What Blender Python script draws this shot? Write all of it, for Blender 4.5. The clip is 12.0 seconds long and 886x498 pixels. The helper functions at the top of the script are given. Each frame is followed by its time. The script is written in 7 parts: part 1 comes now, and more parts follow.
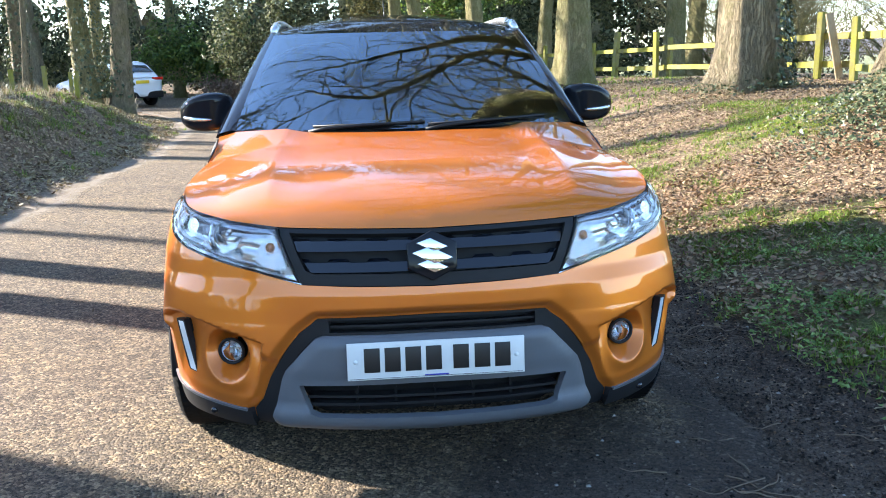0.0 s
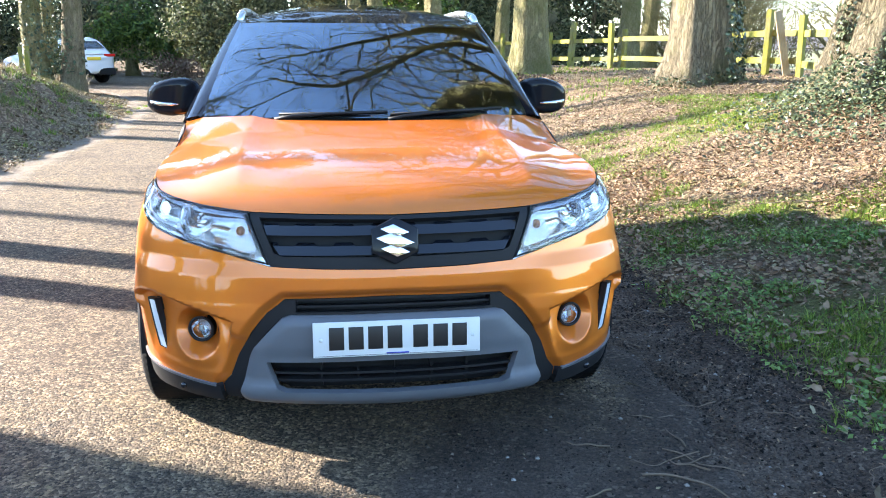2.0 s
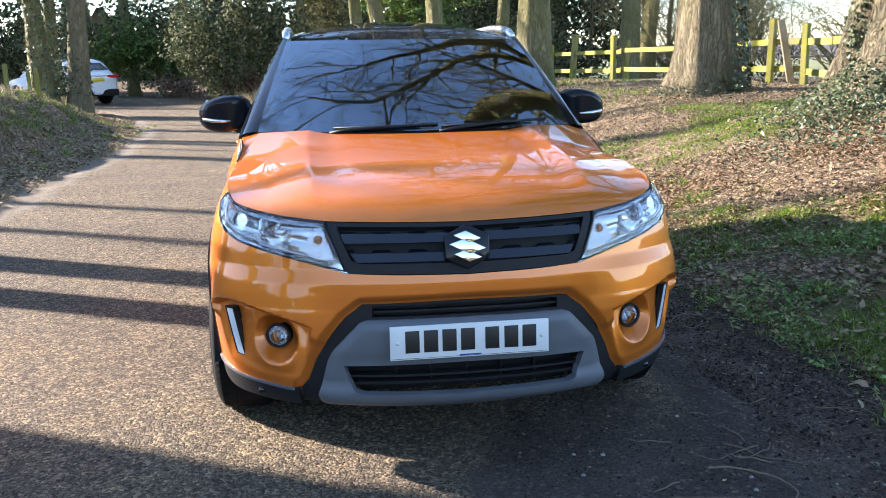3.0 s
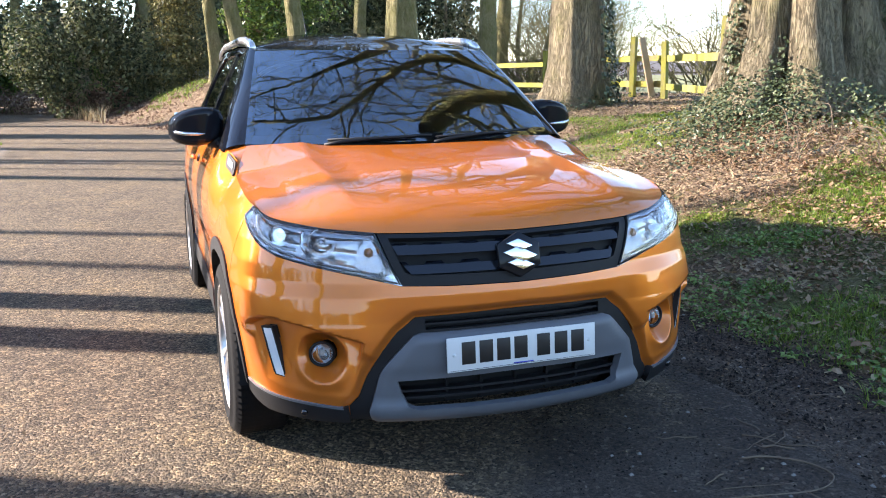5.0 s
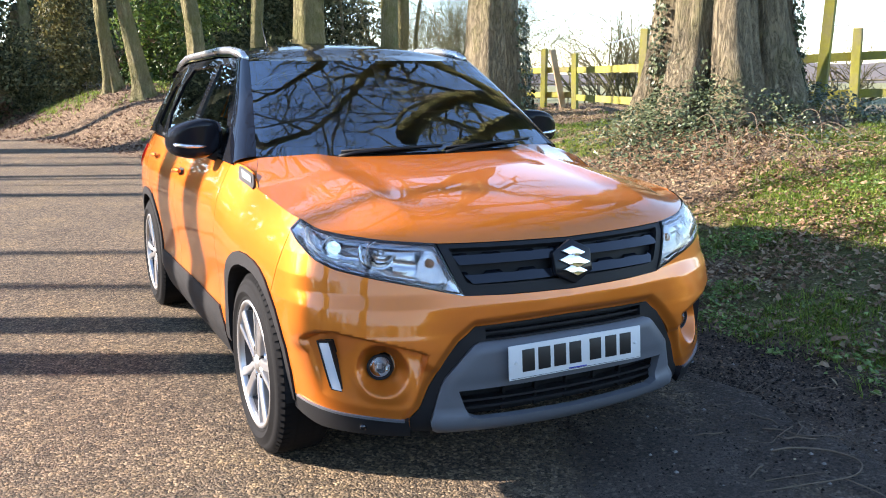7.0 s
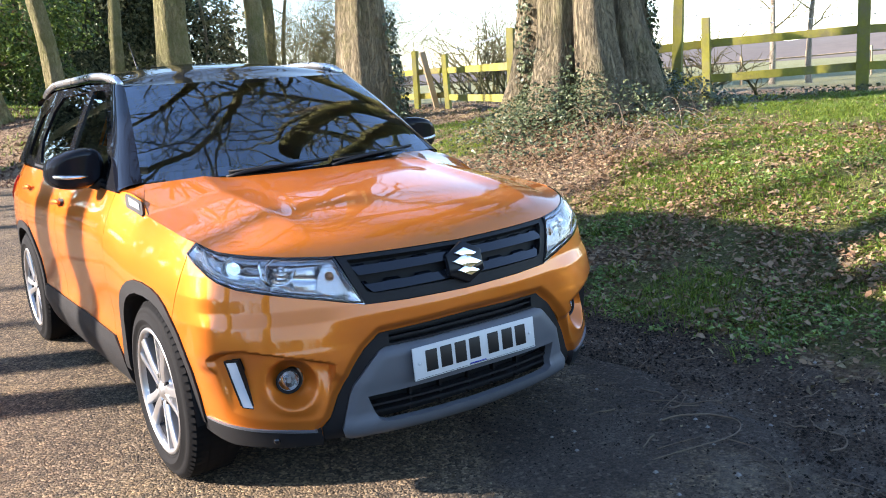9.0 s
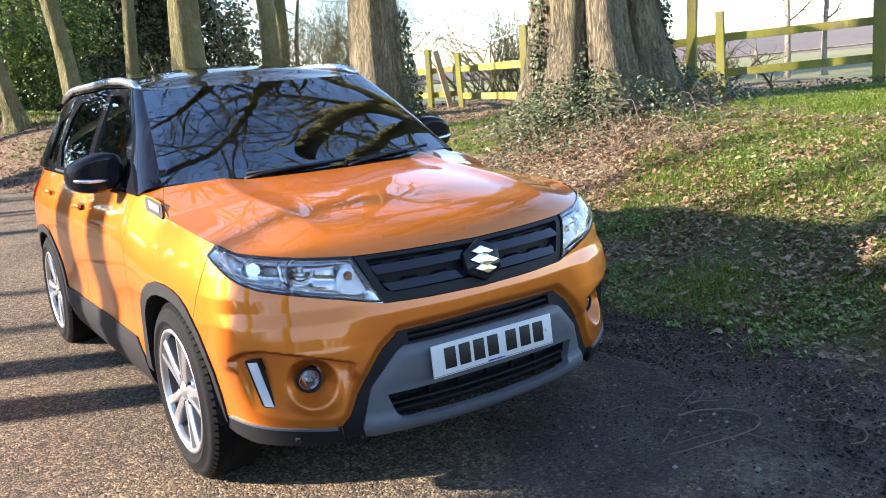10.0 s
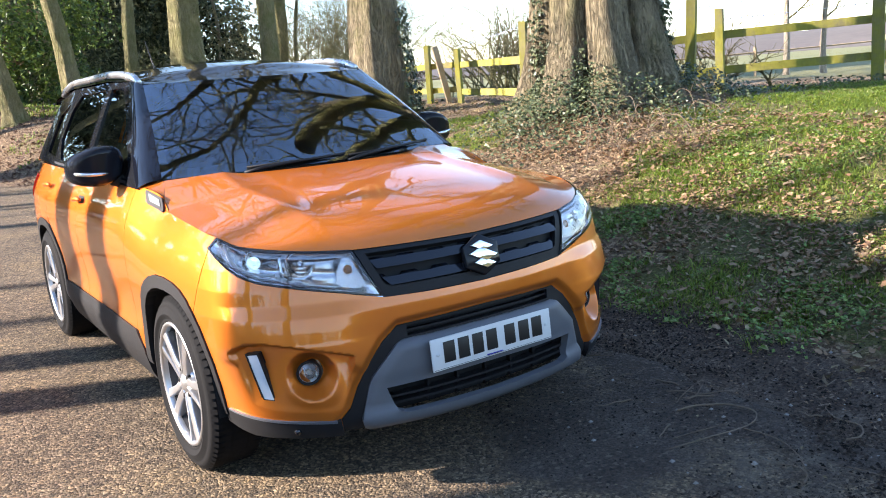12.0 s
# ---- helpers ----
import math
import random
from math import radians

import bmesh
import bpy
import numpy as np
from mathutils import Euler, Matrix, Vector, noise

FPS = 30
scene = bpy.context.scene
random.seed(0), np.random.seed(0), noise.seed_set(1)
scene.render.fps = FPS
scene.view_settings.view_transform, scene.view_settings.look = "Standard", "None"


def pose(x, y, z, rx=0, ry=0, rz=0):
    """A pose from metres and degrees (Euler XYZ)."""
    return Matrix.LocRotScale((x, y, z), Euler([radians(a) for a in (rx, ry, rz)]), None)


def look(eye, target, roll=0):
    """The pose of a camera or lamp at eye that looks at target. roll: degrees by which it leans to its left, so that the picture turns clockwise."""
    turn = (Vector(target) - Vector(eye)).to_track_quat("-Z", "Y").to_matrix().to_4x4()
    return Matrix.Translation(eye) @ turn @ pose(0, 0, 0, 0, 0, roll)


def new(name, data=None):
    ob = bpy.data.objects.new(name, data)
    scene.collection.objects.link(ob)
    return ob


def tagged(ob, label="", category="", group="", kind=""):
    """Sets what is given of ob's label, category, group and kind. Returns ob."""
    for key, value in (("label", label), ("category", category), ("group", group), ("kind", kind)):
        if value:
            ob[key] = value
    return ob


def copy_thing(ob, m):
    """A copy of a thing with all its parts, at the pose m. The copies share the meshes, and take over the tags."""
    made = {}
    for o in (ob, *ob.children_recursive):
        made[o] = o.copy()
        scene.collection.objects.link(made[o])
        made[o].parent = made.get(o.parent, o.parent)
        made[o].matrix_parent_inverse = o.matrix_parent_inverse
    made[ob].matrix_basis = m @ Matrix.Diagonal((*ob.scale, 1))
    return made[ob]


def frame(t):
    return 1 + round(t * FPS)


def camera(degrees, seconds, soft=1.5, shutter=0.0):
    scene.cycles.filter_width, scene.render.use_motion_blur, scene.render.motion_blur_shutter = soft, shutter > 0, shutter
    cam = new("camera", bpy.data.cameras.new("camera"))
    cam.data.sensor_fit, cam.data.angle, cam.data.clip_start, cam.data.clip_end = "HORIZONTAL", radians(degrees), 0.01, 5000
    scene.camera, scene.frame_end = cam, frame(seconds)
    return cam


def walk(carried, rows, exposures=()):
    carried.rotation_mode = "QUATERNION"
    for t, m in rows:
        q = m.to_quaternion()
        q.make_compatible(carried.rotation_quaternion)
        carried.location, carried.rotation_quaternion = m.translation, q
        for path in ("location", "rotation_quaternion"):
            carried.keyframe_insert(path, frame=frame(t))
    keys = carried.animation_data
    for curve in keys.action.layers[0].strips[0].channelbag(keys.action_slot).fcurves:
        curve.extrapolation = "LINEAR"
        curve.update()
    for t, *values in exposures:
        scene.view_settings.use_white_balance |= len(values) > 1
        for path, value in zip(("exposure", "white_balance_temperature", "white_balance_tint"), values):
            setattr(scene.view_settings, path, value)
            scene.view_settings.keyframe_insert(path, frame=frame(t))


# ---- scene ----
cam = camera(54.5, 12.0, soft=0.95)
PATH = [
    (0, (-0.191, -2.389, 1.316), (-0.011, -0.443, 0.892), -1.3),
    (0.5, (-0.234, -2.418, 1.325), (-0.04, -0.471, 0.908), -1.0),
    (1, (-0.258, -2.439, 1.327), (-0.007, -0.51, 0.86), 0.3),
    (1.5, (-0.255, -2.472, 1.337), (0.034, -0.549, 0.872), 0.9),
    (2, (-0.23, -2.539, 1.353), (0.055, -0.613, 0.894), 0.3),
    (2.5, (-0.293, -2.569, 1.361), (-0.09, -0.628, 0.923), -0.5),
    (3, (-0.473, -2.616, 1.351), (-0.183, -0.683, 0.924), -0.8),
    (3.2, (-0.56, -2.629, 1.349), (-0.165, -0.716, 0.917), -0.2),
    (4.8, (-1.044, -2.447, 1.339), (-0.524, -0.558, 0.942), -1.1),
    (5, (-1.101, -2.439, 1.335), (-0.464, -0.585, 0.939), -0.6),
    (5.5, (-1.27, -2.484, 1.358), (-0.413, -0.717, 0.978), 0.3),
    (6, (-1.407, -2.431, 1.352), (-0.527, -0.673, 0.986), 0.2),
    (6.5, (-1.54, -2.275, 1.345), (-0.674, -0.51, 0.98), -0.2),
    (7, (-1.591, -2.242, 1.338), (-0.718, -0.482, 0.964), -0.6),
    (7.5, (-1.677, -2.311, 1.357), (-0.579, -0.682, 0.981), -1.0),
    (7.7, (-1.717, -2.338, 1.373), (-0.554, -0.755, 0.998), -2.1),
    (9.5, (-1.665, -2.315, 1.381), (-0.586, -0.674, 1.0), -4.7),
    (10, (-1.691, -2.332, 1.384), (-0.618, -0.687, 1.003), -4.9),
    (10.5, (-1.708, -2.338, 1.387), (-0.637, -0.693, 1.002), -4.7),
    (11, (-1.703, -2.34, 1.39), (-0.631, -0.696, 1.006), -4.6),
    (11.5, (-1.705, -2.342, 1.388), (-0.631, -0.699, 1.003), -4.5),
    (12, (-1.704, -2.341, 1.381), (-0.629, -0.7, 0.991), -4.6),
]
walk(cam, [(t, look(eye, target, roll)) for t, eye, target, roll in PATH],
     exposures=[(0, 2.60, 6600, 10), (0.5, 2.74, 6600, 10), (1.0, 2.76, 6600, 10), (1.5, 2.76, 6600, 10), (2.0, 2.93, 6600, 10), (2.5, 2.76, 6600, 10), (3.0, 2.34, 6700, 14), (3.2, 2.32, 6700, 14), (4.8, 2.36, 6800, 16), (5.5, 2.15, 6850, 16),
                (6.0, 2.05, 6850, 16), (6.5, 2.07, 6850, 16), (7.0, 2.20, 6850, 16), (7.5, 2.12, 6850, 16), (9.5, 2.20, 6850, 16), (12, 2.18, 6850, 16)])

# ---- light ----
SUN_AZ = Vector((-0.883, 0.4695, 0.0)).normalized()
SUN_EL = radians(22.5)
sun_dir = Vector((SUN_AZ.x * math.cos(SUN_EL), SUN_AZ.y * math.cos(SUN_EL), math.sin(SUN_EL)))
world = bpy.data.worlds.new("sky")
scene.world = world
world.use_nodes = True
wn = world.node_tree.nodes
sky = wn.new("ShaderNodeTexSky")
sky.sky_type = "NISHITA"
sky.sun_disc = False
sky.sun_elevation = SUN_EL
sky.sun_rotation = math.atan2(SUN_AZ.x, SUN_AZ.y)
sky.dust_density = 0.1
sky.ozone_density = 3.2
world.node_tree.links.new(sky.outputs[0], wn["Background"].inputs[0])
wn["Background"].inputs[1].default_value = 0.138
sun = new("sun", bpy.data.lights.new("sun", "SUN"))
sun.data.energy, sun.data.angle, sun.data.color = 5.0, radians(0.8), (1.0, 0.935, 0.855)
sun.matrix_world = look(sun_dir * 60, (0, 0, 0))


# ---- materials ----
class Nodes:
    """A small wrapper round one node material."""

    def __init__(self, name, rough=0.6, metal=0.0, spec=0.5):
        self.mat = bpy.data.materials.new(name)
        self.mat.use_nodes = True
        self.tree = self.mat.node_tree
        self.bsdf = self.tree.nodes["Principled BSDF"]
        self.set("Roughness", rough), self.set("Metallic", metal), self.set("Specular IOR Level", spec)
        self.coord = None

    def add(self, kind):
        return self.tree.nodes.new(kind)

    def put(self, socket, value):
        if isinstance(value, bpy.types.NodeSocket):
            self.tree.links.new(value, socket)
        elif isinstance(value, tuple) and len(value) == 3 and socket.type == "RGBA":
            socket.default_value = (*value, 1)
        else:
            socket.default_value = value

    def set(self, name, value):
        self.put(self.bsdf.inputs[name], value)

    def place(self, stretch=(1, 1, 1)):
        coord = self.add("ShaderNodeTexCoord")
        m = self.add("ShaderNodeMapping")
        self.put(m.inputs[0], coord.outputs["Object"])
        m.inputs["Scale"].default_value = stretch
        return m.outputs[0]

    def noise(self, scale, detail=4.0, rough=0.6, stretch=(1, 1, 1), distort=0.0):
        n = self.add("ShaderNodeTexNoise")
        self.put(n.inputs["Vector"], self.place(stretch))
        n.inputs["Scale"].default_value, n.inputs["Detail"].default_value = scale, detail
        n.inputs["Roughness"].default_value, n.inputs["Distortion"].default_value = rough, distort
        return n.outputs["Fac"]

    def cells(self, scale, feature="F1", stretch=(1, 1, 1), out="Distance"):
        n = self.add("ShaderNodeTexVoronoi")
        n.feature = feature
        self.put(n.inputs["Vector"], self.place(stretch))
        n.inputs["Scale"].default_value = scale
        return n.outputs[out]

    def ramp(self, fac, *stops):
        n = self.add("ShaderNodeValToRGB")
        self.put(n.inputs[0], fac)
        e = n.color_ramp.elements
        while len(e) < len(stops):
            e.new(0.5)
        for el, (pos, col) in zip(e, stops):
            el.position = pos
            el.color = (*col, 1) if isinstance(col, tuple) else (col, col, col, 1)
        return n.outputs[0]

    def mix(self, fac, a, b, blend="MIX"):
        n = self.add("ShaderNodeMix")
        n.data_type, n.blend_type = "RGBA", blend
        self.put(n.inputs[0], fac), self.put(n.inputs[6], a), self.put(n.inputs[7], b)
        return n.outputs[2]

    def math(self, op, a, b=0.0, clamp=False):
        n = self.add("ShaderNodeMath")
        n.operation, n.use_clamp = op, clamp
        self.put(n.inputs[0], a), self.put(n.inputs[1], b)
        return n.outputs[0]

    def attr(self, name):
        n = self.add("ShaderNodeAttribute")
        n.attribute_name = name
        return n.outputs["Fac"]

    def island(self):
        return self.add("ShaderNodeNewGeometry").outputs["Random Per Island"]

    def bump(self, height, strength=0.5, distance=0.01):
        n = self.add("ShaderNodeBump")
        n.inputs["Strength"].default_value, n.inputs["Distance"].default_value = strength, distance
        self.put(n.inputs["Height"], height)
        self.set("Normal", n.outputs[0])


def mud_colour(m):
    col = m.mix(m.ramp(m.noise(60, 9, 0.82), (0.40, 0.0), (0.64, 1.0)), (0.005, 0.004, 0.003), (0.150, 0.102, 0.072))
    col = m.mix(m.ramp(m.noise(2.6, 6, 0.7), (0.44, 0.0), (0.70, 0.7)), col, m.mix(m.ramp(m.noise(95, 6, 0.75), (0.40, 0.0), (0.60, 1.0)), (0.034, 0.026, 0.020), (0.25, 0.195, 0.150)))
    bit = m.add("ShaderNodeRGBToBW")
    m.put(bit.inputs[0], m.cells(75, out="Color"))
    return m.mix(m.ramp(bit.outputs[0], (0.80, 0.0), (0.86, 0.8)), col, (0.21, 0.160, 0.115))


def asphalt_material():
    m = Nodes("worn_asphalt", 0.85, spec=0.35)
    grain = m.cells(92, out="Color")
    g = m.add("ShaderNodeRGBToBW")
    m.put(g.inputs[0], grain)
    stones = m.ramp(g.outputs[0], (0.14, (0.018, 0.015, 0.012)), (0.42, (0.100, 0.081, 0.062)), (0.68, (0.225, 0.183, 0.138)), (0.88, (0.47, 0.39, 0.30)))
    fine = m.add("ShaderNodeRGBToBW")
    m.put(fine.inputs[0], m.cells(210, out="Color"))
    stones = m.mix(0.36, stones, m.ramp(fine.outputs[0], (0.2, (0.038, 0.032, 0.026)), (0.6, (0.135, 0.112, 0.087)), (0.9, (0.36, 0.30, 0.23))))
    stones = m.mix(1.0, stones, m.ramp(m.noise(16, 7, 0.7), (0.30, (0.48, 0.46, 0.45)), (0.52, (1.0, 1.0, 0.98)), (0.72, (1.42, 1.32, 1.12))), "MULTIPLY")
    patch = m.ramp(m.noise(1.1, 8, 0.72), (0.3, (0.78, 0.69, 0.60)), (0.52, (1.08, 0.96, 0.80)), (0.72, (1.50, 1.28, 0.90)))
    col = m.mix(1.0, stones, patch, "MULTIPLY")
    dirt = mud_colour(m)
    mask = m.math("ADD", m.attr("dirt"), m.math("MULTIPLY", m.math("SUBTRACT", m.noise(3.2, 7, 0.7), 0.5), 1.1))
    mask = m.ramp(mask, (0.42, 0.0), (0.68, 1.0))
    dust_and_pale = m.math("ADD", m.attr("dust_and_pale"), m.math("MULTIPLY", m.math("SUBTRACT", m.noise(4, 6, 0.7), 0.5), 0.9))
    col = m.mix(mask, col, dirt)
    col = m.mix(m.ramp(dust_and_pale, (0.45, 0.0), (0.75, 0.85)), col, m.mix(m.noise(40, 4), (0.17, 0.135, 0.10), (0.30, 0.25, 0.19)))
    m.set("Base Color", col)
    h = m.math("ADD", m.math("MULTIPLY", m.cells(92), -1.0), m.math("MULTIPLY", m.noise(34, 7, 0.75), 1.6))
    rough_dirt = m.math("ADD", m.math("MULTIPLY", m.noise(42, 9, 0.8), 3.0), m.math("MULTIPLY", m.noise(9, 5, 0.7), 3.0))
    pick_h = m.add("ShaderNodeMix")
    m.put(pick_h.inputs[0], mask), m.put(pick_h.inputs[2], h), m.put(pick_h.inputs[3], rough_dirt)
    m.bump(pick_h.outputs[0], 1.0, 0.025)
    return m.mat


def soil_material():
    m = Nodes("verge_soil", 0.95, spec=0.2)
    litter = m.mix(m.ramp(m.noise(40, 8, 0.8), (0.35, 0.0), (0.65, 1.0)), (0.030, 0.020, 0.014), (0.24, 0.16, 0.098))
    speck = m.add("ShaderNodeRGBToBW")
    m.put(speck.inputs[0], m.cells(34, out="Color"))
    litter = m.mix(m.ramp(speck.outputs[0], (0.62, 0.0), (0.8, 0.75)), litter, (0.38, 0.28, 0.18))
    green = m.mix(m.ramp(m.noise(45, 8, 0.8), (0.35, 0.0), (0.65, 1.0)), (0.030, 0.032, 0.012), (0.17, 0.165, 0.055))
    mask = m.math("ADD", m.attr("grass"), m.math("MULTIPLY", m.math("SUBTRACT", m.noise(2.2, 8, 0.7), 0.5), 1.5))
    col = m.mix(m.ramp(mask, (0.42, 0.0), (0.66, 1.0)), litter, green)
    mud = mud_colour(m)
    mm = m.math("ADD", m.attr("mud"), m.math("MULTIPLY", m.math("SUBTRACT", m.noise(3.5, 7, 0.7), 0.5), 0.8))
    col = m.mix(m.ramp(mm, (0.42, 0.0), (0.6, 1.0)), col, mud)
    dust_and_pale = m.math("ADD", m.attr("dust_and_pale"), m.math("MULTIPLY", m.math("SUBTRACT", m.noise(4, 6, 0.7), 0.5), 0.9))
    col = m.mix(m.ramp(dust_and_pale, (0.45, 0.0), (0.75, 0.8)), col, m.mix(m.noise(40, 4), (0.15, 0.115, 0.085), (0.28, 0.23, 0.175)))
    field = m.mix(m.noise(0.05, 5), (0.12, 0.13, 0.055), (0.23, 0.22, 0.115))
    col = m.mix(m.attr("field"), col, field)
    m.set("Base Color", col)
    m.bump(m.math("ADD", m.noise(22, 8, 0.75), m.math("MULTIPLY", m.cells(60), 0.5)), 1.0, 0.03)
    return m.mat


def bark_material(name, dark, pale, moss=0.25, scale=1.0):
    m = Nodes(name, 0.9, spec=0.25)
    ridge = m.noise(7 * scale, 9, 0.76, (1.9, 1.9, 0.7), 1.2)
    crack = m.math("ABSOLUTE", m.math("SUBTRACT", m.noise(5.0 * scale, 7, 0.65, (2.3, 2.3, 0.36), 2.0), 0.5))
    col = m.mix(m.ramp(ridge, (0.24, 0.0), (0.76, 1.0)), dark, pale)
    col = m.mix(m.ramp(crack, (0.0, 0.55), (0.030, 0.0)), col, tuple(c * 0.35 for c in dark))
    green = m.ramp(m.noise(1.1, 7, 0.75), (0.62 - moss * 0.5, 0.0), (0.9 - moss * 0.4, 0.85))
    col = m.mix(green, col, m.mix(m.noise(30, 3), (0.075, 0.085, 0.018), (0.17, 0.17, 0.045)))
    m.set("Base Color", col)
    m.bump(m.math("ADD", m.math("MULTIPLY", ridge, 1.0), m.math("MINIMUM", m.math("MULTIPLY", crack, 9.0), 0.5)), 1.0, 0.05)
    return m.mat


def leaf_material(name, a, b, c, rough=0.5, thin=0.25):
    m = Nodes(name, rough, spec=0.4)
    col = m.ramp(m.island(), (0.0, a), (0.5, b), (1.0, c))
    col = m.mix(m.ramp(m.noise(25, 3), (0.3, 0.0), (0.8, 0.35)), col, tuple(v * 0.5 for v in a))
    m.set("Base Color", col)
    if thin:
        tr = m.add("ShaderNodeBsdfTranslucent")
        m.put(tr.inputs[0], col)
        mx = m.add("ShaderNodeMixShader")
        mx.inputs[0].default_value = thin
        m.tree.links.new(m.bsdf.outputs[0], mx.inputs[1])
        m.tree.links.new(tr.outputs[0], mx.inputs[2])
        m.tree.links.new(mx.outputs[0], m.tree.nodes["Material Output"].inputs[0])
    return m.mat


def timber_material(name, bare, algae, cover):
    m = Nodes(name, 0.85, spec=0.25)
    col = m.mix(m.noise(40, 5, 0.7, (1, 1, 0.25)), tuple(v * 0.55 for v in bare), bare)
    g = m.ramp(m.noise(2.3, 7, 0.75), (0.62 - cover * 0.45, 0.0), (0.78 - cover * 0.3, 0.95))
    col = m.mix(g, col, m.mix(m.noise(22, 4), tuple(v * 0.6 for v in algae), algae))
    m.set("Base Color", col)
    m.bump(m.noise(45, 6, 0.7, (1, 1, 0.2)), 0.7, 0.01)
    return m.mat


M_ROAD = asphalt_material()
M_SOIL = soil_material()
M_BARK = bark_material("furrowed_bark", (0.085, 0.068, 0.042), (0.385, 0.315, 0.20), 0.28)
M_BARK_GREEN = bark_material("mossy_bark", (0.14, 0.112, 0.056), (0.44, 0.37, 0.205), 0.6)
M_BRANCH = bark_material("branch_bark", (0.095, 0.082, 0.050), (0.27, 0.235, 0.12), 0.5, 2.0)
M_PALE = bark_material("pale_bark", (0.26, 0.21, 0.15), (0.58, 0.49, 0.37), 0.05)
M_BOUGH = bark_material("mossy_bough_bark", (0.34, 0.29, 0.10), (0.60, 0.52, 0.21), 0.7, 1.6)
M_IVY = leaf_material("ivy_leaves", (0.022, 0.036, 0.013), (0.068, 0.090, 0.038), (0.17, 0.195, 0.10), 0.45, 0.12)
M_LITTER = leaf_material("dead_leaves", (0.085, 0.054, 0.028), (0.215, 0.162, 0.083), (0.40, 0.325, 0.18), 0.7, 0.12)
M_GRASS = leaf_material("grass_blades", (0.065, 0.120, 0.012), (0.14, 0.22, 0.022), (0.29, 0.35, 0.055), 0.55, 0.35)
M_BANK = leaf_material("bank_grass", (0.075, 0.080, 0.022), (0.155, 0.150, 0.045), (0.29, 0.26, 0.11), 0.6, 0.3)
M_WEED = leaf_material("low_weeds", (0.070, 0.13, 0.026), (0.155, 0.245, 0.055), (0.27, 0.37, 0.10), 0.55, 0.25)
M_EVER = leaf_material("evergreen_leaves", (0.022, 0.030, 0.013), (0.085, 0.098, 0.040), (0.25, 0.25, 0.125), 0.75, 0.3)
M_LAUREL = leaf_material("laurel_leaves", (0.028, 0.060, 0.012), (0.085, 0.14, 0.024), (0.18, 0.24, 0.045), 0.45, 0.35)
M_CONIFER = leaf_material("conifer_sprays", (0.060, 0.062, 0.020), (0.14, 0.13, 0.045), (0.26, 0.22, 0.08), 0.65, 0.25)
M_POST = timber_material("mossy_post", (0.20, 0.17, 0.12), (0.24, 0.23, 0.035), 0.75)
M_RAIL = timber_material("mossy_rail", (0.19, 0.16, 0.115), (0.34, 0.31, 0.05), 0.8)
M_PLANK = timber_material("bare_plank", (0.40, 0.30, 0.19), (0.25, 0.22, 0.08), 0.1)
M_TWIG = timber_material("twig_wood", (0.20, 0.145, 0.10), (0.13, 0.12, 0.05), 0.1)


# ---- helpers of this scene ----
def mesh_object(name, verts, faces, material, parent=None, smooth=False, label=""):
    me = bpy.data.meshes.new(name)
    me.from_pydata([tuple(v) for v in verts], [], [tuple(f) for f in faces])
    if smooth:
        me.polygons.foreach_set("use_smooth", [True] * len(me.polygons))
    me.materials.append(material)
    ob = new(name, me)
    ob.parent = parent
    return tagged(ob, label)


def part(name, bm, material, parent, label="", smooth=True):
    me = bpy.data.meshes.new(name)
    bm.to_mesh(me)
    bm.free()
    if smooth:
        me.polygons.foreach_set("use_smooth", [True] * len(me.polygons))
    me.materials.append(material)
    ob = new(name, me)
    ob.parent = parent
    return tagged(ob, label)


def sstep(a, b, v):
    t = np.clip((np.asarray(v, float) - a) / (b - a), 0, 1)
    return t * t * (3 - 2 * t)


def bumps(x, y, scale, seed=0.0):
    """Cheap smooth noise about zero from summed sines."""
    x, y = np.asarray(x, float) * scale, np.asarray(y, float) * scale
    out = np.zeros_like(x + y)
    for k in range(5):
        a = 1.9 * k + seed
        f = 1.0 + 0.61 * k
        out = out + np.sin(f * (x * math.cos(a) + y * math.sin(a)) + 2.3 * k + seed) / (1 + 0.5 * k)
    return out / 2.6


def road_left(y):
    y = np.asarray(y, float)
    return -3.42 - 0.017 * np.maximum(y - 11, 0) ** 2 + 0.05 * np.sin(y * 1.3) + 0.03 * np.sin(y * 4.1)


def road_right(y):
    y = np.asarray(y, float)
    return 1.05 - 0.0105 * np.maximum(y - 8, 0) ** 2 + 0.10 * np.sin(y * 0.9 + 1) + 0.05 * np.sin(y * 3.1)


